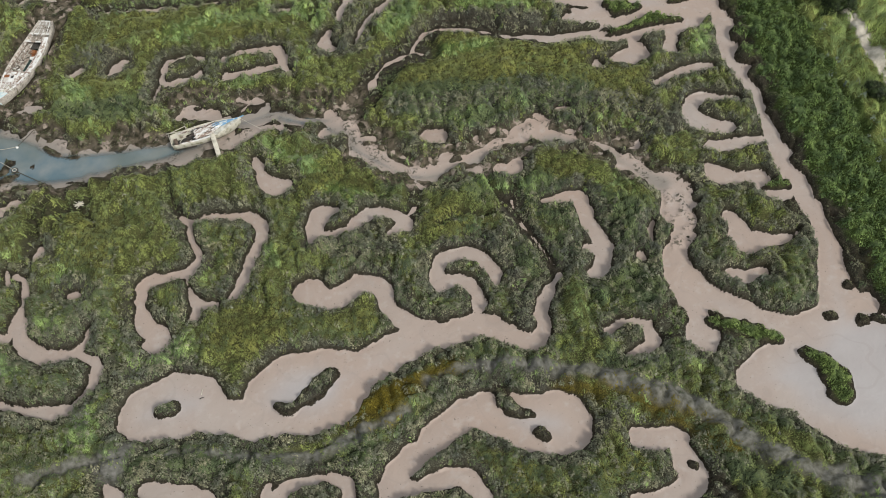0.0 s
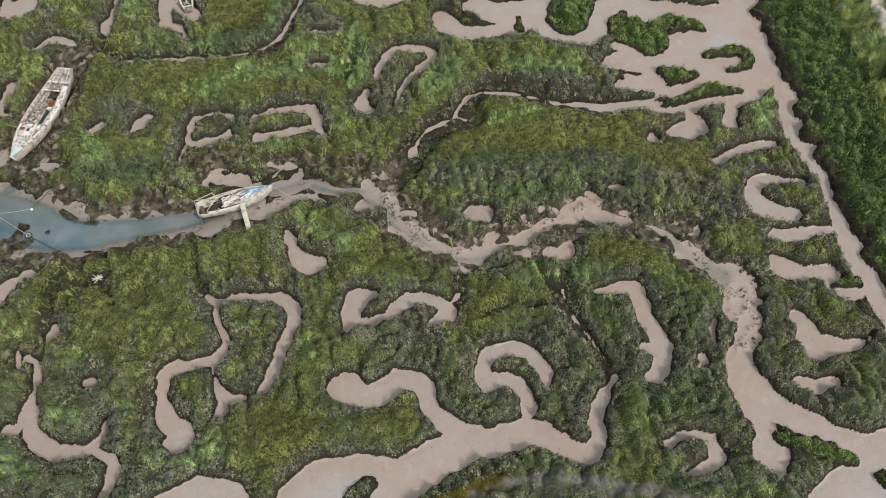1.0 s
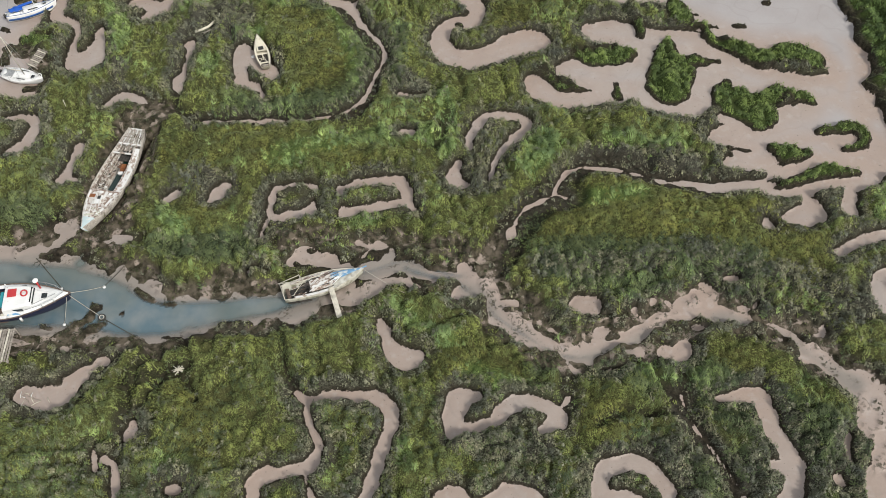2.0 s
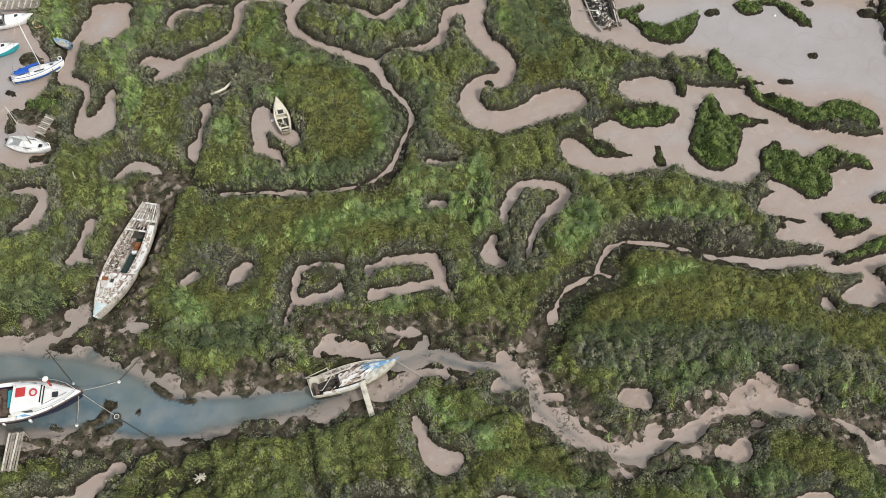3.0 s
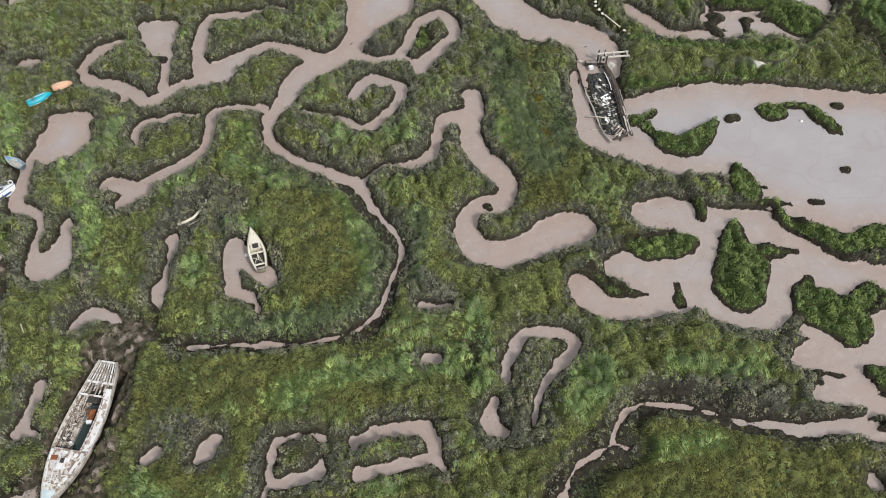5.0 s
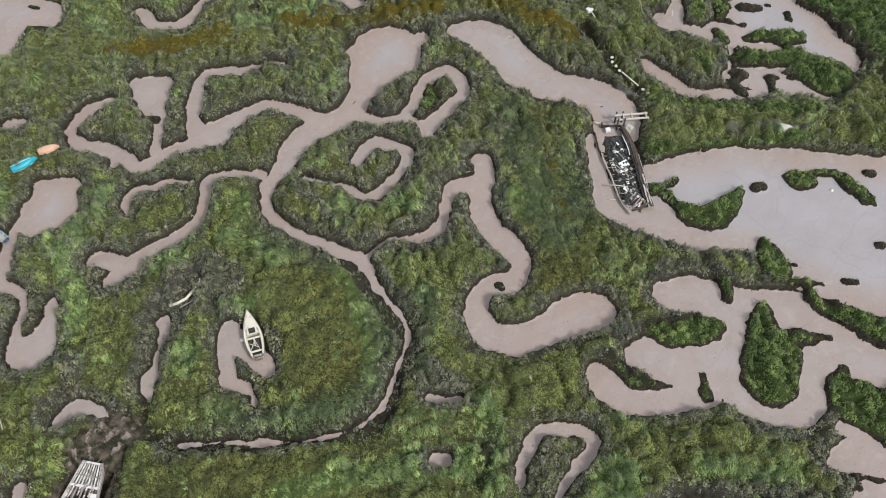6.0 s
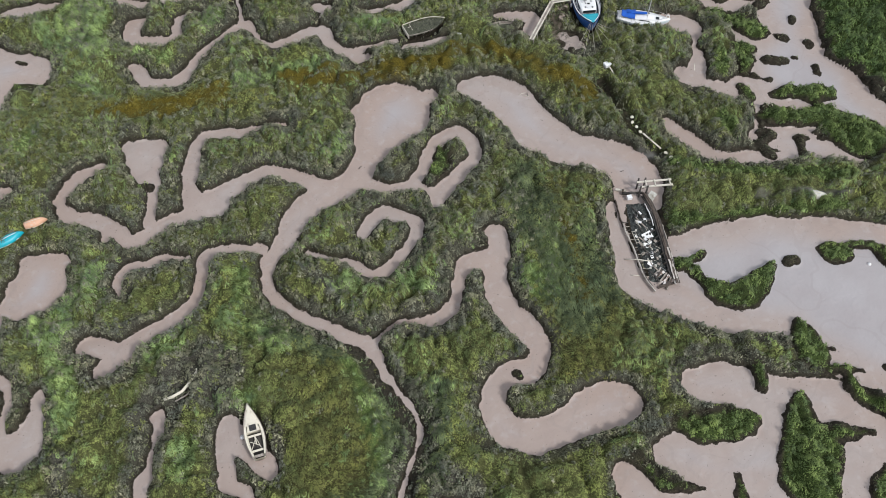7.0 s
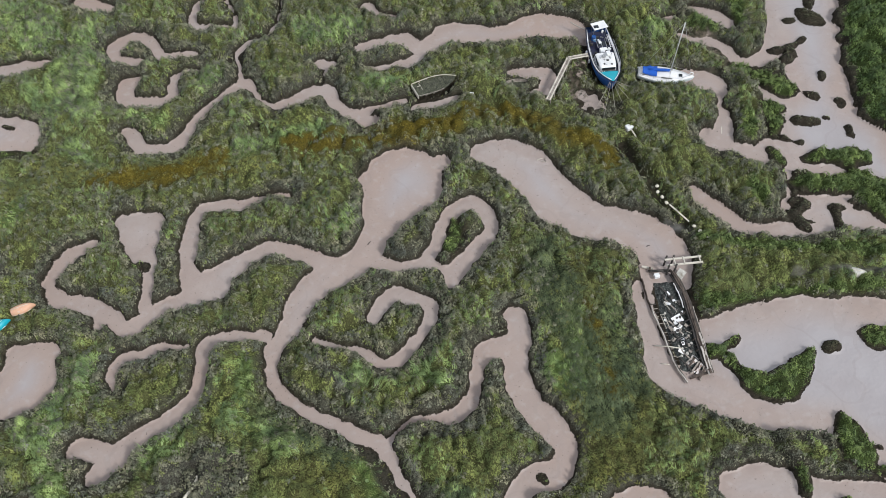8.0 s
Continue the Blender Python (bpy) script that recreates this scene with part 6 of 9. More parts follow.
scrub("bladderwrack", 38, w_wrack, 11000, 14, 0.26, 0.14, 0.1, wrack_mat, "dark brown seaweed over mud mounds and islet edges")
scrub("wall_herbs", 39, w_herb, 7500, 22, 0.42, 0.75, 0.13, herb_mat, "rank dark green herbs on the sea wall slope")
scrub("thistles", 41, w_thistle, 700, 20, 0.3, 0.6, 0.15, thistle_mat, "silvery thistles along the sea wall")
grass("tall_grass", 40, w_pale, 9500, 11, 0.3, 0.5, 0.036, 0.8, pale_mat, "tall pale green and straw grass beside the track")

# ---- building blocks of things ----
def part(name, bm, mat, parent, label="", smooth=False):
    """Links a bmesh as one mesh object under a thing or a part."""
    bmesh.ops.recalc_face_normals(bm, faces=bm.faces)
    mesh = bpy.data.meshes.new(name)
    bm.to_mesh(mesh)
    bm.free()
    for f in mesh.polygons:
        f.use_smooth = smooth
    mesh.materials.append(mat)
    ob = new(name, mesh)
    ob.parent = parent
    return tagged(ob, label)


def thing(name, m, label, category, group=""):
    ob = tagged(new(name), label, category, group)
    ob.matrix_world = m
    return ob


def block(bm, size, m=Matrix(), bevel=0.03, taper=1.0):
    """A bevelled box standing on its base; taper shrinks the top."""
    x, y, z = size[0] / 2, size[1] / 2, size[2]
    co = [(-x, -y, 0), (x, -y, 0), (x, y, 0), (-x, y, 0)]
    co += [(a * taper, b * taper, z) for a, b, _ in co]
    v = [bm.verts.new(m @ Vector(c)) for c in co]
    faces = [bm.faces.new([v[i] for i in q]) for q in ((3, 2, 1, 0), (4, 5, 6, 7), (0, 1, 5, 4), (1, 2, 6, 5), (2, 3, 7, 6), (3, 0, 4, 7))]
    if bevel:
        edges = list({e for f in faces for e in f.edges})
        bmesh.ops.bevel(bm, geom=edges, offset=min(bevel, 0.35 * min(2 * x, 2 * y, z)), segments=2, affect="EDGES", profile=0.5)
    return bm


def tube(bm, points, r, seg=6, tip=None):
    """A round bar through points; tip: the radius at its end."""
    rings, count = [], len(points)
    for i, p in enumerate(points):
        p = Vector(p)
        d = (Vector(points[min(i + 1, count - 1)]) - Vector(points[max(i - 1, 0)])).normalized()
        a = d.orthogonal().normalized() if abs(d.z) > 0.9 else d.cross(Vector((0, 0, 1))).normalized()
        b = d.cross(a)
        radius = r + ((tip if tip is not None else r) - r) * i / (count - 1)
        rings.append([bm.verts.new(p + radius * (a * math.cos(2 * math.pi * k / seg) + b * math.sin(2 * math.pi * k / seg))) for k in range(seg)])
    for one, two in zip(rings, rings[1:]):
        for k in range(seg):
            bm.faces.new((one[k], one[(k + 1) % seg], two[(k + 1) % seg], two[k]))
    bm.faces.new(rings[0][::-1]), bm.faces.new(rings[-1])
    return bm


def sag(a, b, drop, steps=8):
    """Points of a slack line from a to b."""
    a, b = Vector(a), Vector(b)
    return [a.lerp(b, k / steps) - Vector((0, 0, drop * 4 * (k / steps) * (1 - k / steps))) for k in range(steps + 1)]


class Lines:
    """The lines of a hull: bow along +x, keel at z = 0."""

    def __init__(self, length, beam, height, transom=0.7, widest=0.45, power=2.2, sheer=0.25, rake=0.05, aft_sheer=0.08):
        self.length, self.beam, self.height, self.transom, self.widest = length, beam, height, transom, widest
        self.power, self.sheer, self.rake, self.aft_sheer = power, sheer, rake, aft_sheer

    def half(self, s):
        if s < self.widest:
            return self.beam / 2 * (self.transom + (1 - self.transom) * math.sin(math.pi / 2 * s / self.widest))
        return max(self.beam / 2 * (1 - ((s - self.widest) / (1 - self.widest)) ** self.power), 0.03)

    def top(self, s):
        return self.height * (1 + (self.sheer * ((s - 0.4) / 0.6) ** 2 if s > 0.4 else self.aft_sheer * ((0.4 - s) / 0.4) ** 2))

    def keel(self, s):
        return self.height * (0.55 * ((s - 0.78) / 0.22) ** 2 if s > 0.78 else 0.12 * max(0.3 - s, 0) / 0.3)

    def at(self, s, u, inset=0.0, drop=0.0):
        """A point of the skin: u from -1 (starboard gunwale) over 0 (keel) to 1 (port gunwale)."""
        q = abs(u) * math.pi / 2
        y = max(self.half(s) - inset, 0.01) * math.sin(q) ** 0.85
        z = self.keel(s) + inset + (self.top(s) - self.keel(s) - inset) * (1 - math.cos(q))
        return Vector(((s - 0.5) * self.length + self.rake * self.length * abs(u) * s ** 6 - inset * (s > 0.97), math.copysign(y, u), z - drop))


def hull(lines, thick=0.05, stations=20, k=7, first=0.0, last=1.0, low=0.0):
    """An open shell with thickness and a closed transom; low: the lowest u that is built, for broken sides."""
    bm = bmesh.new()
    us = [(j / k) for j in range(-k, k + 1)]
    ss = [first + (last - first) * i / stations for i in range(stations + 1)]
    outer = [[bm.verts.new(lines.at(s, u)) for u in us] for s in ss]
    inner = [[bm.verts.new(lines.at(s, u, thick)) for u in us] for s in ss]
    for a, b in zip(range(stations), range(1, stations + 1)):
        for j in range(2 * k):
            bm.faces.new((outer[a][j], outer[b][j], outer[b][j + 1], outer[a][j + 1]))
            bm.faces.new((inner[a][j], inner[a][j + 1], inner[b][j + 1], inner[b][j]))
        for j in (0, 2 * k):
            bm.faces.new((outer[a][j], outer[b][j], inner[b][j], inner[a][j]))
    bm.faces.new(outer[0]), bm.faces.new(inner[0][::-1])
    bm.faces.new((outer[0][0], inner[0][0], inner[0][-1], outer[0][-1]))
    return bm


def deck(lines, s0, s1, inset=0.06, drop=0.03, crown=0.05, y0=-1.0, y1=1.0, thick=0.05, steps=10, across=6):
    """A decked stretch between the gunwales; y0, y1: its share of the half width."""
    bm = bmesh.new()
    tops, lows = [], []
    for i in range(steps + 1):
        s = s0 + (s1 - s0) * i / steps
        h = max(lines.half(s) - inset, 0.015)
        row = []
        for j in range(across + 1):
            y = y0 + (y1 - y0) * j / across
            row.append(Vector(((s - 0.5) * lines.length + lines.rake * lines.length * s ** 6, y * h, lines.top(s) - drop + crown * (1 - y * y))))
        tops.append([bm.verts.new(p) for p in row])
        lows.append([bm.verts.new(p - Vector((0, 0, thick))) for p in row])
    for i in range(steps):
        for j in range(across):
            bm.faces.new((tops[i][j], tops[i + 1][j], tops[i + 1][j + 1], tops[i][j + 1]))
            bm.faces.new((lows[i][j], lows[i][j + 1], lows[i + 1][j + 1], lows[i + 1][j]))
        for j in (0, across):
            bm.faces.new((tops[i][j], tops[i + 1][j], lows[i + 1][j], lows[i][j]))
    for i in (0, steps):
        for j in range(across):
            bm.faces.new((tops[i][j], tops[i][j + 1], lows[i][j + 1], lows[i][j]))
    return bm


def gunwale(lines, side, r=0.035, s0=0.0, s1=1.0, lift=0.0, inset=0.0, steps=16):
    """A rail along one side's sheer (side 1 or -1)."""
    points = []
    for i in range(steps + 1):
        p = lines.at(s0 + (s1 - s0) * i / steps, side)
        p.y -= side * min(inset, abs(p.y) - 0.01)
        points.append(p + Vector((0, 0, lift)))
    return tube(bmesh.new(), points, r)


def trunk(lines, s0, s1, share0, share1, z, height, taper=0.88):
    """A coachroof whose sides follow the hull: width as shares of the half width."""
    bm = bmesh.new()
    n, rings = 6, []
    for i in range(n + 1):
        s = s0 + (s1 - s0) * i / n
        h = lines.half(s) * (share0 + (share1 - share0) * i / n)
        x = (s - 0.5) * lines.length
        shrink = 0.97 if 0 < i < n else 0.93
        low = height * (0.85 if i == n else 1.0)
        rings.append([bm.verts.new(c) for c in ((x, -h, z), (x, -h * taper, z + low * 0.85), (x, -h * taper * 0.8, z + low), (x, 0, z + low * 1.08 * shrink), (x, h * taper * 0.8, z + low), (x, h * taper, z + low * 0.85), (x, h, z))])
    for a, b in zip(rings, rings[1:]):
        for j in range(6):
            bm.faces.new((a[j], b[j], b[j + 1], a[j + 1]))
    bm.faces.new(rings[0]), bm.faces.new(rings[-1][::-1])
    return bm


def simple(name, size, place, mat, parent, label="", turn=0.0, bevel=0.03, taper=1.0, tilt=0.0, lean=0.0):
    """A bevelled block part at a place on its thing."""
    return part(name, block(bmesh.new(), size, pose(*place, tilt, lean, turn), bevel, taper), mat, parent, label)


def bar(name, points, r, mat, parent, label="", tip=None, seg=6):
    return part(name, tube(bmesh.new(), points, r, seg, tip), mat, parent, label, True)


def ball(bm, r, m=Matrix(), squash=1.0):
    bmesh.ops.create_uvsphere(bm, u_segments=12, v_segments=8, radius=r, matrix=m @ Matrix.Diagonal((1, 1, squash, 1)))
    return bm


def hoop(bm, big, small, m=Matrix(), seg=18, ring=8):
    vs = [[bm.verts.new(m @ Vector(((big + small * math.cos(2 * math.pi * j / ring)) * math.cos(2 * math.pi * i / seg), (big + small * math.cos(2 * math.pi * j / ring)) * math.sin(2 * math.pi * i / seg), small * math.sin(2 * math.pi * j / ring)))) for j in range(ring)] for i in range(seg)]
    for i in range(seg):
        for j in range(ring):
            bm.faces.new((vs[i][j], vs[(i + 1) % seg][j], vs[(i + 1) % seg][(j + 1) % ring], vs[i][(j + 1) % ring]))
    return bm


# ---- the long wooden wreck beside the creek ----
def board(points, wide, thick, seed=0, ragged=0.0):
    """A plank swept through points, lying flat; ragged: how uneven its edges are."""
    rng = random.Random(seed)
    bm, rings, count = bmesh.new(), [], len(points)
    for i, p in enumerate(points):
        p = Vector(p)
        d = (Vector(points[min(i + 1, count - 1)]) - Vector(points[max(i - 1, 0)])).normalized()
        a = d.cross(Vector((0, 0, 1))).normalized()
        b = a.cross(d)
        h = wide / 2 * (1 + rng.uniform(-ragged, ragged))
        rings.append([bm.verts.new(p + a * u * h + b * v * thick / 2) for u, v in ((-1, -1), (1, -1), (1, 0.6), (0.85, 1), (-0.85, 1), (-1, 0.6))])
    for one, two in zip(rings, rings[1:]):
        for k in range(6):
            bm.faces.new((one[k], one[(k + 1) % 6], two[(k + 1) % 6], two[k]))
    bm.faces.new(rings[0][::-1]), bm.faces.new(rings[-1])
    return bm


def wooden_wreck(m):
    w = thing("wooden_wreck", m, "rotting whitewashed wooden hull with open flooded hold and bare ribs", "boat wreck")
    ln = Lines(13.0, 3.5, 1.55, transom=0.5, widest=0.5, power=2.3, sheer=0.35, rake=0.03, aft_sheer=0.25)
    rng = random.Random(5)
    part("hull", hull(ln, 0.09, 26), pale_timber, w, smooth=True)
    for side in (-1, 1):
        part("gunwale", gunwale(ln, side, 0.065, lift=0.02), pale_timber, w, smooth=True)

    def on_deck(s, y, lift=0.0):
        return Vector(((s - 0.5) * ln.length + 0.03 * ln.length * s ** 6, y * (ln.half(s) - 0.02), ln.top(s) + 0.02 + lift))

    for k in range(4):
        y = 0.57 + 0.125 * k
        stop = 0.64 - 0.015 * rng.random()
        pts = [on_deck(0.19 + (stop - 0.19) * i / 9, y) for i in range(10)]
        part("side_deck_plank", board(pts, 0.21, 0.06, k, 0.06), flaked_white if k > 0 else flaked_wood, w, "white-painted side deck plank")
    for k in range(11):
        y = (k - 5) / 5.3
        pts = [on_deck(0.64 + 0.33 * i / 7, y * (1 - 0.25 * (i / 7) ** 3), rng.uniform(-0.012, 0.012)) for i in range(8)]
        part("foredeck_plank", board(pts, 0.3, 0.06, 20 + k, 0.12), flaked_wood if k % 3 else flaked_white, w)
    part("foredeck_beam_shelf", deck(ln, 0.65, 0.985, 0.06, 0.1, 0.03, -1, 1, 0.06), brown_timber, w, "brown wood under the foredeck")
    for k in range(30):
        s = 0.17 + 0.475 * k / 29
        pts = [ln.at(s, -0.30 - 0.68 * j / 6, 0.11) for j in range(7)]
        bar("rib", [q + Vector((rng.uniform(-0.04, 0.04), 0, rng.uniform(0, 0.04))) for q in pts], rng.uniform(0.04, 0.06), (flaked_wood, pale_timber, grey_timber)[k % 3], w)
    for j in range(6):
        u = -0.42 - 0.105 * j
        pts = [ln.at(0.18 + 0.46 * i / 12, u, 0.07 + rng.uniform(0, 0.03)) for i in range(13)]
        part("inner_plank", board(pts, 0.24, 0.04, 40 + j, 0.15), (flaked_wood, brown_timber, flaked_wood)[j % 3], w, "rotten inner planking")
    for k in range(38):
        s, u = rng.uniform(0.2, 0.64), rng.uniform(-0.85, -0.42)
        q = ln.at(s, u, 0.2)
        simple("splinter", (rng.uniform(0.15, 0.5), rng.uniform(0.06, 0.14), 0.05), tuple(q), (pale_timber, black_timber, flaked_white, brown_timber)[k % 4], w, turn=rng.uniform(0, 180), bevel=0.01, tilt=rng.uniform(-25, 25))
    for k in range(9):
        y = (k - 4) / 4.3
        pts = [Vector(((s - 0.5) * ln.length, y * (ln.half(s) - 0.07), ln.top(s) + 0.03 - 0.05 * (1 - s * 6))) for s in (0.0, 0.06, 0.12, 0.165 + 0.01 * (k % 2))]
        part("stern_plank", board(pts, 0.11, 0.05, 60 + k, 0.15), flaked_white if k % 2 else pale_timber, w)
    for k in range(8):
        y = (k - 3.5) / 4.2
        pts = [Vector(((s - 0.5) * ln.length, y * (ln.half(s) - 0.1), ln.top(s) - 0.2 - 0.05 * (k % 3))) for s in (0.165, 0.21, 0.25 - 0.02 * (k % 3))]
        part("sunken_plank", board(pts, 0.13, 0.05, 80 + k, 0.2), grey_timber if k % 2 else flaked_wood, w)
    for s, mat, wide in ((0.008, flaked_white, 0.16), (0.09, grey_timber, 0.1), (0.155, flaked_white, 0.2), (0.25, flaked_white, 0.17), (0.64, flaked_wood, 0.16)):
        h = ln.half(s) - 0.05
        simple("cross_beam", (wide, 2 * h * (0.98 if s < 0.2 or s > 0.6 else 0.75), 0.13), ((s - 0.5) * ln.length, 0 if s < 0.2 or s > 0.6 else -0.3, ln.top(s) - 0.04), mat, w)
    bar("fallen_strut", [(-4.9, 0.35, 1.95), (-4.0, -0.15, 1.75)], 0.04, pale_timber, w)
    bar("fallen_strut", [(-4.6, 0.9, 1.95), (-3.7, 0.65, 1.75)], 0.035, bare_timber, w)
    part("hold_water", deck(ln, 0.265, 0.645, 0.2, 0.95, 0.0, -0.3, 0.7, 0.06, 12, 4), bilge, w, "dark green water in the hold")
    part("hold_floor", deck(ln, 0.18, 0.28, 0.3, 0.75, 0.0, -0.8, 0.8, 0.06, 6, 4), black_timber, w, "black rotten floor")
    eng = simple("engine", (0.85, 0.5, 0.5), (-1.75, 0.25, 0.75), rust_iron, w, "rust-red seized engine", 8)
    simple("cylinder_head", (0.6, 0.3, 0.22), (-1.75, 0.25, 1.23), rust_iron, eng, bevel=0.05)
    for k in range(3):
        bar("exhaust_stub", [(-2.0 + 0.22 * k, 0.1, 1.3), (-2.02 + 0.22 * k, -0.12, 1.42)], 0.06, rust_iron, eng)
    bar("flywheel", [(-1.3, 0.25, 1.0), (-1.22, 0.25, 1.0)], 0.27, rust_iron, eng, seg=14)
    bar("engine_bearer", [(-2.2, -0.12, 0.9), (-1.0, -0.2, 0.95)], 0.05, bare_timber, eng)
    simple("engine_cover", (0.32, 0.5, 0.25), (-1.05, 0.25, 0.95), white_paint, eng, "chipped white cover", 12)
    wl_ = simple("windlass", (0.3, 0.3, 0.3), (1.0, -0.55, 0.85), flaked_white, w, "collapsed timber windlass", 35)
    bar("handle", [(0.95, -1.3, 1.05), (1.15, -0.3, 1.2)], 0.045, bare_timber, wl_)
    bar("handle", [(1.0, -0.4, 1.1), (1.5, -0.6, 1.0)], 0.04, bare_timber, wl_)
    hatch = simple("hatch_coaming", (1.15, 0.16, 0.2), (3.1, 0.18, 1.74), flaked_white, w, "white hatch with a dark opening", 6)
    simple("hatch_side", (1.0, 0.12, 0.18), (3.1, -0.42, 1.74), flaked_white, hatch, turn=6)
    simple("hatch_lid", (0.55, 0.55, 0.07), (3.3, -0.12, 1.8), white_paint, hatch, "white hatch lid", 6, 0.02)
    # no hole is cut: a black slab stands for the shade inside
    simple("hatch_shade_panel", (0.4, 0.42, 0.03), (2.75, -0.14, 1.76), rubber, hatch, "black panel painted as the shade inside the hatch", 6, 0.005)
    simple("rust_patch_plate", (1.1, 0.6, 0.03), (2.95, -0.95, 1.72), rust_iron, w, "rusted deck plate", 8, 0.01)
    simple("deck_block", (0.3, 0.3, 0.12), (2.15, 0.75, 1.66), white_paint, w, "white block on the deck", 12)
    simple("deck_block", (0.26, 0.32, 0.12), (2.05, -0.25, 1.66), white_paint, w, "white block on the deck", 3)
    for k in range(18):
        x, y = rng.uniform(4.0, 5.2), rng.uniform(-0.75, 0.75)
        y *= 1.25 - 0.17 * (x - 4.0) * 2
        simple("loose_batten", (rng.uniform(0.3, 0.9), rng.uniform(0.05, 0.09), 0.05), (x, y, 1.86 + 0.1 * (x - 4.4)), (flaked_white, bare_timber, grey_timber, green_stain)[k % 4], w, turn=rng.uniform(50, 125), bevel=0.01)
    part("bow_cap", deck(ln, 0.9, 0.99, -0.02, -0.05, 0.05, -1, 1, 0.09, 6, 4), blue_white, w, "pale blue-white bow cap")
    bar("stem_post", [(6.42, 0, 0.85), (6.6, 0, 1.4), (6.88, 0, 2.25)], 0.11, blue_white, w, "pale blue-white stem")
    bar("stern_line", sag((-6.45, 0.1, 1.7), (-8.1, 0.3, 0.75), 0.1), 0.025, rope_mat, w)
    bar("side_line", sag((1.2, 1.7, 1.55), (-0.4, 3.6, 0.6), 0.15), 0.02, rope_mat, w)
    return w


# ---- the small wreck lying across the creek ----
def creek_wreck(m):
    w = thing("creek_wreck", m, "derelict pale cruiser hull with blue tarpaulin bow aground in mud", "boat wreck")
    ln = Lines(7.5, 2.5, 1.1, transom=0.72, widest=0.45, power=2.1, sheer=0.3, rake=0.04)
    part("hull", hull(ln, 0.05, 20), hull_stain, w, "stained pale hull", True)
    for side in (-1, 1):
        part("gunwale", gunwale(ln, side, 0.045), bare_timber, w, smooth=True)
    part("foredeck", deck(ln, 0.62, 0.99, 0.01, 0.0, 0.12, -1, 1, 0.05), mossy_white, w, "green-stained white foredeck")
    tarp = deck(ln, 0.58, 0.97, -0.03, -0.04, 0.16, -0.25, 0.6, 0.03, 12, 8)
    for v in tarp.verts:
        v.co.z += 0.05 * noise.noise(v.co * 2.3)
    part("tarpaulin", tarp, faded_blue, w, "faded blue tarpaulin over the bow", True)
    part("side_deck", deck(ln, 0.12, 0.64, 0.0, 0.02, 0.0, 0.7, 1.0, 0.05, 8, 3), flaked_wood, w)
    part("side_deck", deck(ln, 0.12, 0.64, 0.0, 0.02, 0.0, -1.0, -0.72, 0.05, 8, 3), flaked_white, w)
    part("cabin_roof", trunk(ln, 0.34, 0.66, 0.6, 0.58, 1.05, 0.3), flaked_wood, w, "mossy white cabin roof")
    part("roof_board", block(bmesh.new(), (1.5, 0.4, 0.04), pose(-0.3, -0.35, 1.4, 6, 0, 4), 0.01), flaked_white, w)
    part("cockpit_sole", deck(ln, 0.03, 0.32, 0.08, 0.75, 0.0, -1, 1, 0.05, 6, 4), black_timber, w)
    # solid black slab in place of the unlit engine space
    simple("engine_shade_panel", (0.75, 0.62, 0.05), (-2.75, 0.1, 0.42), rubber, w, "black panel standing for the shaded engine hatch", bevel=0.01)
    simple("engine_box_panel", (0.35, 1.2, 0.4), (-3.3, 0, 0.45), brown_timber, w)
    for k in range(9):
        q = random.Random(90 + k)
        simple("rotten_board", (q.uniform(0.5, 1.3), q.uniform(0.06, 0.14), 0.04), (q.uniform(-3.2, -1.3), q.uniform(-0.8, 0.8), q.uniform(0.5, 0.85)), (brown_timber, flaked_wood, black_timber)[k % 3], w, turn=q.uniform(-40, 40), bevel=0.01, tilt=q.uniform(-15, 15))
    bar("stern_rail", [(-3.85, 1.15, 1.25), (-3.75, -0.95, 1.28)], 0.045, bare_timber, w)
    bar("boom", [(-4.0, 0.95, 1.5), (-1.6, 0.35, 1.62), (0.2, 0.55, 1.6)], 0.05, bare_timber, w)
    bar("rail", [(-3.9, 1.1, 1.3), (-1.9, 1.25, 1.55)], 0.04, bare_timber, w)
    bar("cross_rail", [(-1.95, 1.28, 1.6), (-1.5, 0.1, 1.6)], 0.04, bare_timber, w)
    bar("brace", [(-2.9, -0.6, 1.1), (-1.6, 0.4, 1.6)], 0.035, bare_timber, w)
    bar("stanchion", [(-1.9, 1.25, 1.0), (-1.9, 1.28, 1.6)], 0.035, bare_timber, w)
    bar("stanchion", [(0.5, -1.1, 1.05), (0.72, -0.95, 1.65)], 0.035, bare_timber, w)
    for k in range(20):
        q = random.Random(60 + k)
        simple("torn_strip", (q.uniform(0.5, 1.3), q.uniform(0.05, 0.13), 0.03), (q.uniform(-1.2, 1.5), q.uniform(-0.75, 0.75), 1.33 + q.uniform(0, 0.06)), (rubber, flaked_white, white_paint, brown_timber, flaked_white)[k % 5], w, turn=q.uniform(-12, 40), bevel=0.008)
    bar("bowsprit", [(3.3, 0, 1.45), (4.4, 0.05, 1.6)], 0.06, faded_blue, w, "blue bowsprit")
    bar("mooring_rope", sag((4.0, 0, 1.35), (7.0, -3.4, 0.4), 0.1), 0.025, rope_mat, w)
    return w


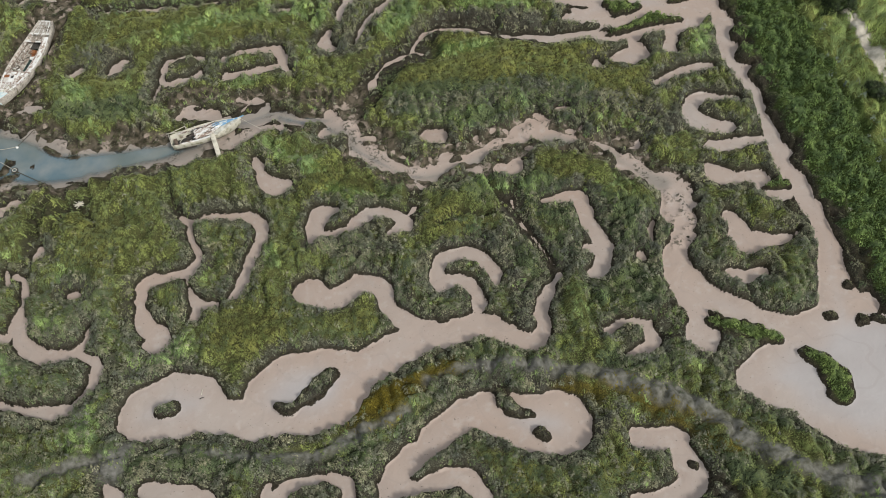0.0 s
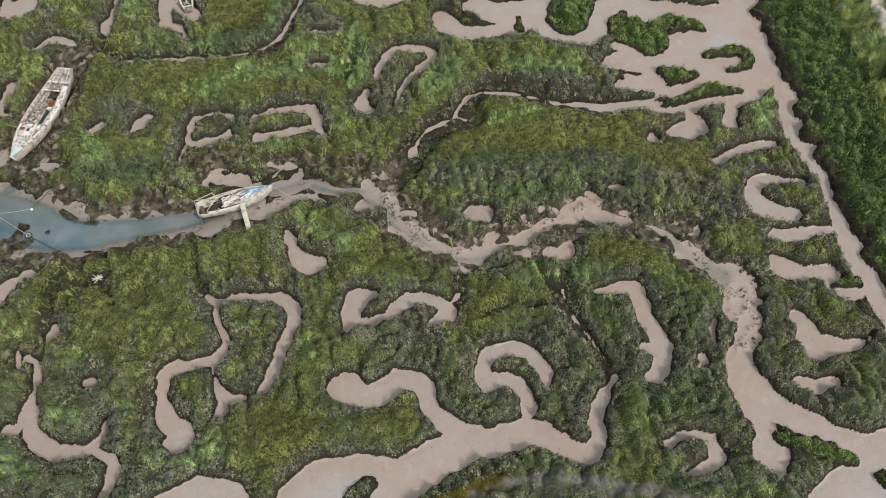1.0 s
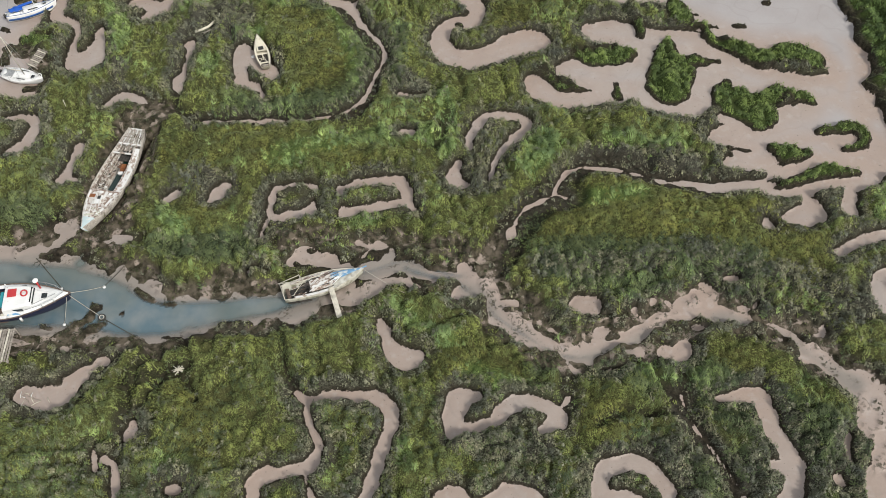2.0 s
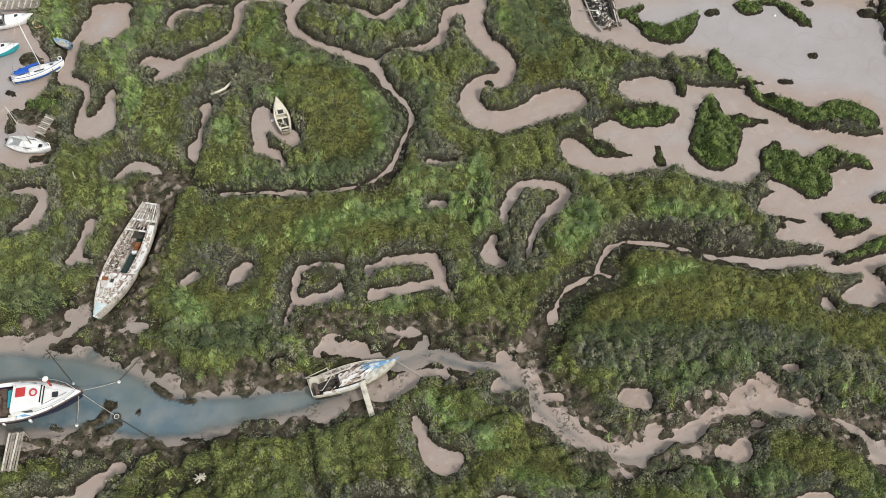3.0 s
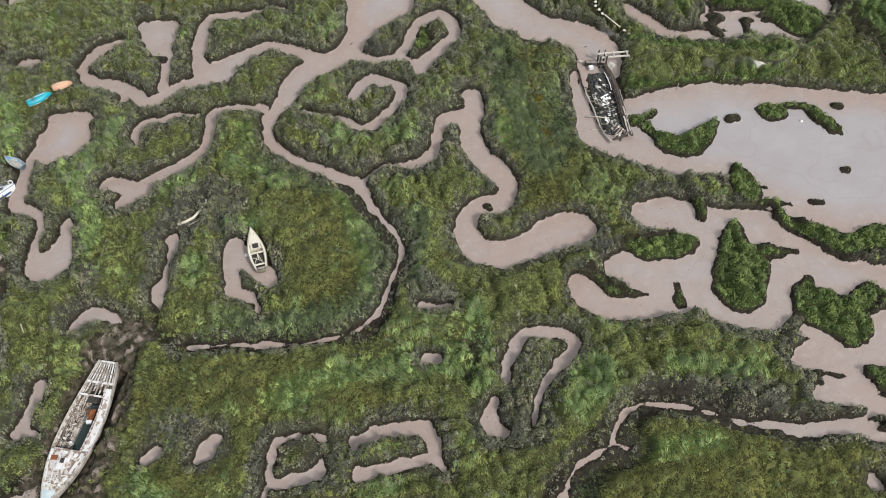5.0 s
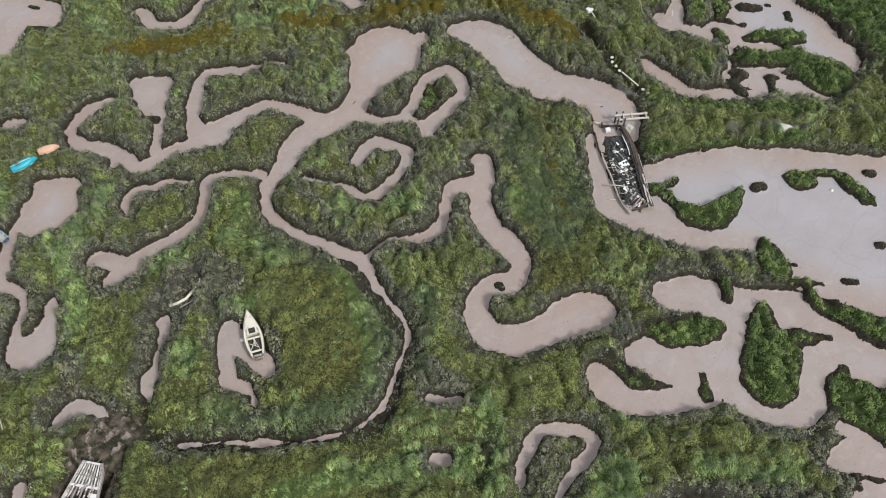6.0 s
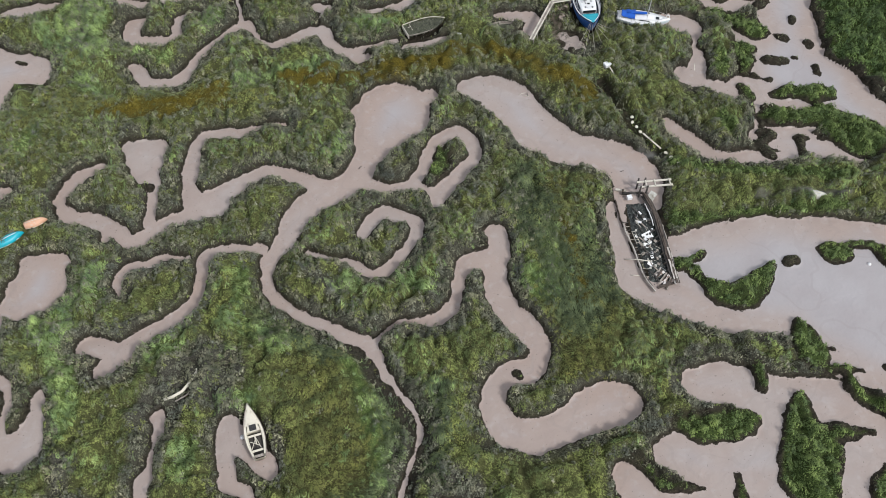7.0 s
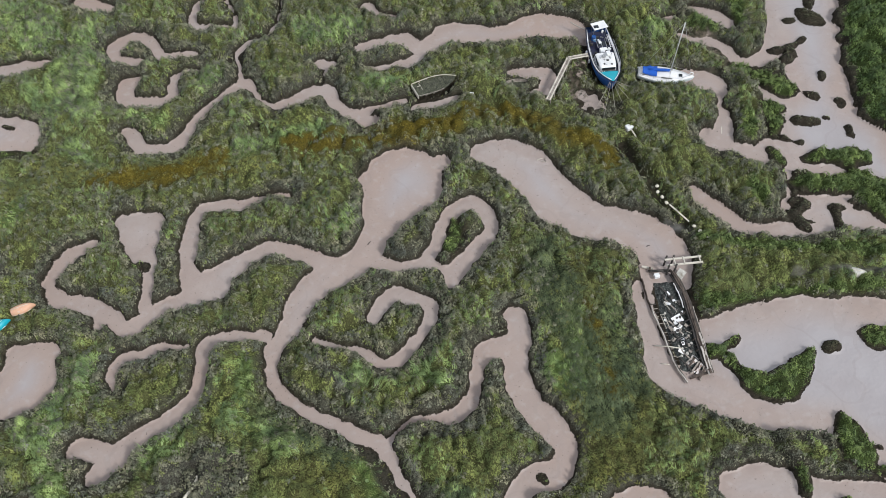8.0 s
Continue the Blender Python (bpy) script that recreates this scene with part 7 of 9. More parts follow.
# ---- the moored cabin cruiser ----
def cruiser(m):
    w = thing("cabin_cruiser", m, "navy motor cruiser with white cabin moored in the creek", "boat")
    ln = Lines(10.3, 3.8, 1.6, transom=0.85, widest=0.45, power=2.1, sheer=0.3, rake=0.05)
    part("hull", hull(ln, 0.06, 22), navy_paint, w, smooth=True)
    part("foredeck", deck(ln, 0.5, 0.985, 0.05, 0.0, 0.1), white_paint, w, "white foredeck", True)
    for side in (-1, 1):
        part("rubbing_strake", gunwale(ln, side, 0.06), brown_timber, w, "plum-brown rubbing strake", True)
        part("side_deck", deck(ln, 0.22, 0.62, 0.05, 0.0, 0.0, *((-1.0, -0.8) if side < 0 else (0.8, 1.0)), 0.05, 6, 2), white_paint, w)
    house = part("cabin", trunk(ln, 0.48, 0.72, 0.8, 0.74, 1.5, 0.85, 0.9), white_paint, w, "white cabin top")
    part("coachroof", trunk(ln, 0.71, 0.9, 0.7, 0.5, 1.55, 0.42), white_paint, w)
    simple("hatch_mat", (0.8, 0.85, 0.03), (0.5, 0.35, 2.42), red_paint, house, "red hatch cover", 2, 0.01)
    simple("windscreen", (0.08, 1.7, 0.4), (2.3, 0.1, 1.95), glass_dark, house, "dark windscreen", 0, 0.02, 0.95, lean=-25)
    simple("side_window", (1.5, 0.04, 0.34), (0.8, -1.30, 1.75), glass_dark, house, bevel=0.01)
    simple("side_window", (1.5, 0.04, 0.34), (0.8, 1.30, 1.75), glass_dark, house, bevel=0.01)
    simple("skylight", (0.5, 0.5, 0.06), (3.3, 0.0, 2.0), glass_dark, w, "tinted skylight", 0, 0.02)
    part("lifebuoy", hoop(bmesh.new(), 0.28, 0.07, pose(1.6, 0.2, 2.45, 15, 0, 0)), red_paint, house, "red and white lifebuoy", True)
    simple("blue_board", (1.6, 0.35, 0.06), (0.9, -1.42, 1.62), faded_blue, w, "blue board on the side deck")
    simple("bleached_board", (1.1, 0.25, 0.05), (0.0, -1.35, 1.62), bare_timber, w, turn=8)
    bar("boat_hook", [(1.5, -1.1, 1.85), (4.3, 0.0, 2.15)], 0.03, steel, w)
    mast = bar("radar_post", [(2.75, 1.0, 1.8), (2.75, 1.0, 3.0)], 0.09, red_paint, w, "red and white radar post")
    part("radar_dome", ball(bmesh.new(), 0.27, pose(2.75, 1.0, 3.12), 0.45), white_paint, mast, "white radar dome", True)
    bar("navigation_light", [(0.0, 1.0, 2.3), (0.0, 1.0, 3.0)], 0.05, white_paint, w)
    for x, y in ((5.0, 0.15), (4.3, 0.75), (3.3, 1.2), (2.2, 1.5), (4.3, -0.75), (3.3, -1.2)):
        bar("stanchion", [(x, y, 1.85), (x, y, 2.35)], 0.025, steel, w)
    for side in (-1, 1):
        bar("pulpit_rail", [(1.9, 1.55 * side, 2.3), (3.3, 1.2 * side, 2.38), (4.3, 0.75 * side, 2.42), (5.1, 0.1 * side, 2.45)], 0.03, steel, w)
    part("cockpit_sole", deck(ln, 0.03, 0.49, 0.1, 0.7, 0.0), brown_timber, w, "dark cockpit floor")
    simple("engine_box", (1.4, 1.2, 0.6), (-2.2, 0.1, 0.9), brown_timber, w, "plum-red engine box", 3)
    simple("aft_locker", (0.9, 0.9, 0.5), (-2.4, 1.2, 1.15), red_paint, w, "faded red locker", 12)
    simple("tarpaulin_roll", (0.4, 1.7, 0.35), (-0.75, 0.35, 1.2), teal_paint, w, "turquoise tarpaulin", 5, 0.12)
    for p in (((-2.9, 1.2, 1.6), (-3.1, 0.2, 4.6)), ((-2.9, -1.2, 1.6), (-3.1, 0.0, 4.6))):
        bar("gantry_leg", p, 0.05, white_paint, w, "white gantry leg")
    bar("gantry_top", [(-3.1, 0.45, 4.45), (-3.1, -0.3, 4.6)], 0.06, white_paint, w)
    for x in (-2.6, -1.0, 1.2):
        f = bar("fender", [(x, -1.82, 0.95), (x, -1.84, 1.45)], 0.12, white_paint, w, "white fender", seg=8)
        bar("lanyard", [(x, -1.84, 1.45), (x, -1.7, 1.62)], 0.015, rope_mat, f)
    return w


# ---- the little cream day boat in the pool ----
def day_boat(m):
    w = thing("day_boat", m, "cream wooden day boat with open cockpit grounded at pool edge", "boat")
    ln = Lines(5.0, 1.75, 0.75, transom=0.6, widest=0.42, power=1.9, sheer=0.25, rake=0.04)
    part("hull", hull(ln, 0.045, 18), cream_paint, w, smooth=True)
    for side in (-1, 1):
        part("rubbing_strake", gunwale(ln, side, 0.035), grey_timber, w, smooth=True)
        part("side_deck", deck(ln, 0.06, 0.66, 0.02, 0.0, 0.0, *((-1.0, -0.76) if side < 0 else (0.76, 1.0)), 0.04, 8, 2), cream_paint, w)
    part("foredeck", deck(ln, 0.62, 0.985, 0.02, 0.0, 0.07), cream_paint, w, "cream foredeck", True)
    part("cuddy", trunk(ln, 0.50, 0.66, 0.72, 0.62, 0.75, 0.14), cream_paint, w)
    # the hatchway's inner shade is a black slab on the cuddy
    simple("hatch_shade_panel", (0.55, 0.62, 0.03), (0.35, 0.0, 0.895), rubber, w, "black panel standing for the shaded hatchway", bevel=0.005)
    part("cockpit_sole", deck(ln, 0.04, 0.5, 0.12, 0.52, 0.0), black_timber, w, "dark wet bottom boards")
    for s in (0.16, 0.44):
        simple("thwart", (0.2, 2 * ln.half(s) - 0.12, 0.05), ((s - 0.5) * 5, 0, 0.55), cream_paint, w, bevel=0.015)
    for a, o in ((-28, 0.25), (15, -0.2), (55, 0.1)):
        simple("bottom_board", (1.0, 0.06, 0.03), (-1.0, o, 0.40), bare_timber, w, turn=a, bevel=0.008)
    simple("transom_well", (0.25, 0.75, 0.06), (-2.25, 0, 0.7), grey_timber, w, "grey outboard well")
    simple("centre_case", (0.75, 0.12, 0.3), (-0.65, 0, 0.35), cream_paint, w)
    return w


# ---- the black hulk full of scrap ----
def hulk_west(x):
    return float(np.interp(x, (-5.2, -3, -1.1, 0.8, 2.7, 4.3, 5.8), (-2.48, -2.48, -2.3, -2.0, -1.85, -1.65, -1.05)))


def hulk_east(x):
    return float(np.interp(x, (-5.5, -4.6, -3.8, -2.3, 1.3, 5.2), (0.4, 0.68, 0.86, 1.03, 1.08, 1.16)))


def black_hulk(m):
    w = thing("black_hulk", m, "collapsed tarred wooden hulk sunk in mud with broken sides", "boat wreck")
    rng = random.Random(11)

    def run(line, x0, x1, aside, z0, z1, steps=14, wave=0.03):
        return [(x, line(x) + aside + rng.uniform(-wave, wave), z0 + (z1 - z0) * i / steps + rng.uniform(-wave, wave)) for i, x in ((i, x0 + (x1 - x0) * i / steps) for i in range(steps + 1))]

    # the heavy east side: tarred strakes leaning over one another
    for k, (aside, z, x0, x1, wide, mat) in enumerate(((-0.26, 0.72, -5.3, 4.2, 0.2, black_timber), (-0.10, 0.86, -5.6, 4.9, 0.2, tar_brown), (0.06, 0.92, -5.5, 5.2, 0.2, tar_brown), (0.21, 0.78, -5.2, 5.1, 0.18, black_timber),
                                                       (0.34, 0.55, -3.4, 5.0, 0.16, tar_brown), (0.46, 0.38, -1.8, 4.6, 0.14, pale_timber))):
        part("strake", board(run(hulk_east, x0, x1, aside, z, z - 0.1), wide, 0.14, k, 0.12), mat, w, "tarred side strake")
    part("inner_strake", board(run(hulk_east, -4.3, -1.6, -0.5, 0.72, 0.7, 8), 0.09, 0.1, 9, 0.2), flaked_white, w, "bleached inner plank")
    part("outer_plank", board(run(hulk_east, 1.2, 5.2, 0.12, 0.93, 0.85, 8), 0.16, 0.06, 10, 0.15), pale_timber, w, "bleached outer plank")
    part("outer_plank", board(run(hulk_east, 2.6, 5.3, -0.12, 0.93, 0.75, 8), 0.16, 0.06, 12, 0.2), pale_timber, w, "bleached outer plank")
    # the thin west side, mostly sunk
    part("gunwale", board(run(hulk_west, -5.2, -1.2, 0.0, 0.45, 0.55), 0.09, 0.3, 13, 0.2), tar_brown, w, "dark split gunwale")
    part("gunwale", board(run(hulk_west, -2.2, 5.8, 0.02, 0.6, 0.6), 0.11, 0.26, 14, 0.2), pale_timber, w, "bleached split gunwale")
    part("inner_stringer", board(run(hulk_west, 0.3, 5.4, 0.18, 0.5, 0.55), 0.08, 0.18, 15, 0.2), black_timber, w)
    for k in range(17):
        x = -2.4 + 0.42 * k + rng.uniform(-0.1, 0.1)
        y = hulk_west(x) + 0.1
        bar("rib", [(x, y, 0.5), (x + 0.05, y + 0.2, 0.5), (x, y + rng.uniform(0.3, 0.6), 0.42)], 0.045, (black_timber, grey_timber)[k % 2], w)
    for k in range(13):
        x = -4.4 + 0.66 * k + rng.uniform(-0.15, 0.15)
        y = hulk_east(x) - 0.3
        bar("rib", [(x, y, 0.75), (x, y - 0.15, 0.6), (x + 0.05, y - rng.uniform(0.25, 0.45), 0.46)], 0.05, (black_timber, tar_brown)[k % 2], w)
    # rubble on the floor of the hold
    bm = bmesh.new()
    rows = []
    for i in range(45):
        x = -4.75 + 9.6 * i / 44
        lo, hi = hulk_west(x) + float(np.interp(x, (-4.7, -2, 1, 5), (1.0, 0.75, 0.3, 0.15))), hulk_east(x) - 0.2
        rows.append([])
        for j in range(15):
            y = lo + (hi - lo) * j / 14
            rim_ = min(j, 14 - j, i, 44 - i)
            z = 0.22 + 0.07 * min(rim_, 3) + 0.16 * noise.noise(Vector((x * 2.1, y * 2.1, 3))) + 0.09 * noise.noise(Vector((x * 6, y * 6, 9)))
            rows[-1].append(bm.verts.new((x + rng.uniform(-0.04, 0.04), y + rng.uniform(-0.04, 0.04), z)))
    for one, two in zip(rows, rows[1:]):
        for j in range(14):
            bm.faces.new((one[j], two[j], two[j + 1], one[j + 1]))
    part("floor_of_rubble", bm, hold_silt, w, "black silt and rotten boards")
    # the splintered south end
    for k in range(12):
        x0, y0 = 3.3 + 0.12 * k, 0.05 + 0.09 * k + rng.uniform(-0.1, 0.1)
        a = radians(rng.uniform(20, 75))
        ll = rng.uniform(0.7, 1.5)
        part("end_plank", board([(x0, y0, 0.65), (x0 + 0.5 * ll * math.cos(a), y0 - 0.5 * ll * math.sin(a), 0.6), (x0 + ll * math.cos(a), y0 - ll * math.sin(a), 0.42)], rng.uniform(0.1, 0.2), 0.05, 30 + k, 0.2), (flaked_wood, grey_timber, tar_brown, flaked_wood)[k % 4], w, "splintered end plank")
    part("end_beam", board([(5.0, 1.15, 0.6), (5.15, 0.2, 0.5), (5.3, -0.6, 0.4)], 0.2, 0.16, 50, 0.1), tar_brown, w)
    for k in range(7):
        x = -4.2 + 1.25 * k
        part("loose_floor_board", board([(x, -1.1 + 0.1 * (k % 3), 0.56), (x + 0.8, -0.6, 0.58), (x + 1.5, -0.35 + 0.2 * (k % 2), 0.55)], 0.13, 0.05, 60 + k, 0.15), (black_timber, grey_timber)[k % 2], w)
    for y in (-1.72, -1.4):
        bar("ladder_rail", [(-1.2, y, 0.62), (0.4, y + 0.18, 0.66)], 0.03, bare_timber, w)
    for k in range(5):
        bar("ladder_rung", [(-1.1 + 0.33 * k, -1.71 + 0.036 * k, 0.66), (-1.1 + 0.33 * k, -1.39 + 0.036 * k, 0.66)], 0.025, bare_timber, w)
    bar("fallen_spar", [(1.8, -3.0, 0.35), (2.2, -1.8, 0.7), (2.5, -0.7, 0.7)], 0.06, bare_timber, w)
    bar("fallen_spar", [(3.6, -2.8, 0.3), (3.8, -2.0, 0.35)], 0.05, bare_timber, w)
    bar("stern_timber", [(-5.95, -1.65, 0.5), (-5.85, -0.5, 0.6), (-5.75, 0.4, 0.62)], 0.14, black_timber, w)
    bar("stern_stump", [(-6.1, -1.5, 0.2), (-6.15, -1.55, 0.85)], 0.12, tar_brown, w)
    return w


def scrap_piece(kind, m, mat, label):
    """One loose piece lying in the hulk."""
    if kind == "panel":
        bm = block(bmesh.new(), (0.75, 0.6, 0.06), Matrix(), 0.015)
    elif kind == "crate":
        bm = block(bmesh.new(), (0.42, 0.34, 0.26), Matrix(), 0.03)
        bmesh.ops.inset_region(bm, faces=[f for f in bm.faces if f.normal.z > 0.9], thickness=0.03, depth=-0.05)
    elif kind == "drum":
        bm = tube(bmesh.new(), [(0, 0, 0), (0, 0, 0.04), (0, 0, 0.3), (0, 0, 0.34)], 0.17, 12)
    elif kind == "pipe":
        bm = tube(bmesh.new(), [(-0.5, 0, 0.03), (0, 0.03, 0.05), (0.5, 0, 0.03)], 0.035)
    else:
        bm = ball(bmesh.new(), 0.2, pose(0, 0, 0.12), 0.6)
        for v in bm.verts:
            v.co += 0.06 * noise.noise_vector(v.co * 5)
    name = {"panel": "scrap_sheet", "crate": "scrap_crate", "drum": "scrap_drum", "pipe": "scrap_pipe", "bundle": "scrap_bundle"}[kind]
    ob = part(name, bm, mat, None)
    ob.matrix_world = m
    return tagged(ob, label, "scrap", "scrap in the hulk")


# ---- the blue trawler ----
def trawler(m):
    w = thing("trawler", m, "blue fishing boat with turquoise foredeck and white wheelhouse on mud", "boat")
    ln = Lines(9.8, 3.35, 1.75, transom=0.74, widest=0.45, power=3.6, sheer=0.35, rake=0.03, aft_sheer=0.15)
    part("hull", hull(ln, 0.07, 22), blue_paint, w, smooth=True)
    for side in (-1, 1):
        part("rubbing_strake", gunwale(ln, side, 0.07), navy_paint, w, smooth=True)
        part("bulwark_cap", gunwale(ln, side, 0.045, 0.05, 0.97, 0.12, 0.1), white_paint, w, "white bulwark cap", True)
    part("foredeck", deck(ln, 0.81, 0.985, 0.06, -0.02, 0.06), turquoise_paint, w, "turquoise foredeck")
    part("main_deck", deck(ln, 0.06, 0.82, 0.1, 0.3, 0.05), navy_paint, w, "dark blue main deck")
    for side in (-1, 1):
        part("side_deck", deck(ln, 0.15, 0.8, 0.08, 0.05, 0.0, *((-1.0, -0.9) if side < 0 else (0.9, 1.0)), 0.05, 8, 2), white_paint, w)
    house = part("wheelhouse", trunk(ln, 0.52, 0.77, 0.72, 0.66, 1.65, 0.7, 0.94), white_paint, w, "white deckhouse roof")
    simple("roof_locker", (0.7, 0.5, 0.22), (0.6, 0.35, 2.5), white_paint, house, turn=8)
    simple("roof_gear", (0.45, 0.35, 0.2), (1.0, -0.3, 2.5), steel, house, "grey gear on the roof", 20)
    simple("roof_gear", (0.3, 0.25, 0.18), (0.2, 0.2, 2.5), rubber, house, "black gear on the roof", 35)
    for side in (-1, 1):
        simple("side_window", (1.6, 0.05, 0.3), (1.2, 1.13 * side, 1.92), glass_dark, house, bevel=0.01)
    simple("front_window", (0.06, 1.6, 0.34), (2.7, 0, 1.95), glass_dark, house, bevel=0.01)
    for k in range(4):
        bar("bow_grating", [(2.9, -0.6 + 0.4 * k, 2.0), (3.25, -0.55 + 0.37 * k, 2.05)], 0.05, rubber if k % 2 else white_paint, w)
    bar("bow_bar", [(2.85, -0.75, 2.08), (2.85, 0.75, 2.08)], 0.05, rubber, w)
    for k in range(26):
        q = random.Random(40 + k)
        simple("deck_gear", (q.uniform(0.15, 0.55), q.uniform(0.12, 0.4), q.uniform(0.12, 0.4)), (q.uniform(-4.3, 0.1), q.uniform(-1.25, 1.1), 1.5), (rubber, white_paint, steel, faded_blue, rubber, black_timber)[k % 6], w, "stowed deck gear", q.uniform(0, 90), 0.04)
    for k in range(12):
        q = random.Random(80 + k)
        simple("roof_clutter", (q.uniform(0.15, 0.5), q.uniform(0.05, 0.25), q.uniform(0.05, 0.2)), (q.uniform(0.4, 2.3), q.uniform(-0.7, 0.7), 2.36), (white_paint, steel, rubber)[k % 3], house, turn=q.uniform(0, 90), bevel=0.02)
    simple("engine_casing", (0.9, 0.9, 0.6), (-0.55, 0.1, 1.55), white_paint, w, "white engine casing", bevel=0.06)
    cab = simple("cab", (1.1, 1.25, 0.55), (-1.75, 0.05, 1.5), navy_paint, w, "dark blue cab", bevel=0.08, taper=0.85)
    simple("cab_window", (0.8, 0.9, 0.05), (-1.75, 0.05, 2.03), glass_dark, cab, "tinted cab roof light", bevel=0.02)
    simple("roof_aerial_box", (0.35, 0.35, 0.12), (-1.9, -0.1, 2.08), white_paint, cab)
    for y in (-0.5, 0.05, 0.6):
        bar("gear_rack_bar", [(-2.6, y, 2.05), (-1.0, y, 2.1)], 0.03, steel, w)
    can = simple("stern_canopy", (1.3, 1.85, 0.07), (-4.05, 0.15, 2.9), white_paint, w, "white stern canopy", 14, 0.03)
    simple("solar_panel", (0.5, 0.6, 0.03), (-3.8, -0.3, 2.975), glass_dark, can, "framed solar panel", 6, 0.01)
    part("fuel_drum", tube(bmesh.new(), [(-3.1, -0.6, 1.5), (-3.1, -0.6, 2.1)], 0.28, 12), blue_paint, w, "blue fuel drum")
    for x in (-4.6, -3.5):
        for y in (-0.8, 1.1):
            bar("canopy_post", [(x, y * 0.75 + 0.05, 1.5), (x, y * 0.75 + 0.05, 2.92)], 0.035, steel, w)
    for y in (1.0, 1.3):
        bar("ladder_rail", [(-3.2, y, 2.15), (-0.9, y, 2.2)], 0.035, white_paint, w)
    for k in range(8):
        bar("ladder_rung", [(-3.1 + 0.3 * k, 1.0, 2.18), (-3.1 + 0.3 * k, 1.3, 2.18)], 0.022, white_paint, w)
    for side in (-1, 1):
        bar("guard_rail", [(-2.0, 1.6 * side, 2.35), (0.5, 1.62 * side, 2.4), (2.2, 1.5 * side, 2.5), (3.6, 1.0 * side, 2.6)], 0.028, steel, w)
        for x, y in ((-2.0, 1.58), (-0.5, 1.6), (1.0, 1.58), (2.2, 1.48), (3.5, 1.0)):
            bar("stanchion", [(x, y * side, 1.75), (x, y * side, 2.45)], 0.022, steel, w)
    for x in (-1.2, 0.3):
        bar("fender", [(x, -1.8, 1.05), (x, -1.82, 1.55)], 0.13, white_paint, w, "grubby white fender", seg=8)
    rng = random.Random(3)
    for k in range(7):
        a, far = radians(-42 + 19 * k), 3.6 + 0.75 * k + 1.2 * rng.random()
        bar("mooring_line", sag((4.85, 0.1 * (k - 3), 2.2), (4.9 + far * math.cos(a), far * math.sin(a), 0.6), 0.3), 0.022, rope_mat, w)
    return w


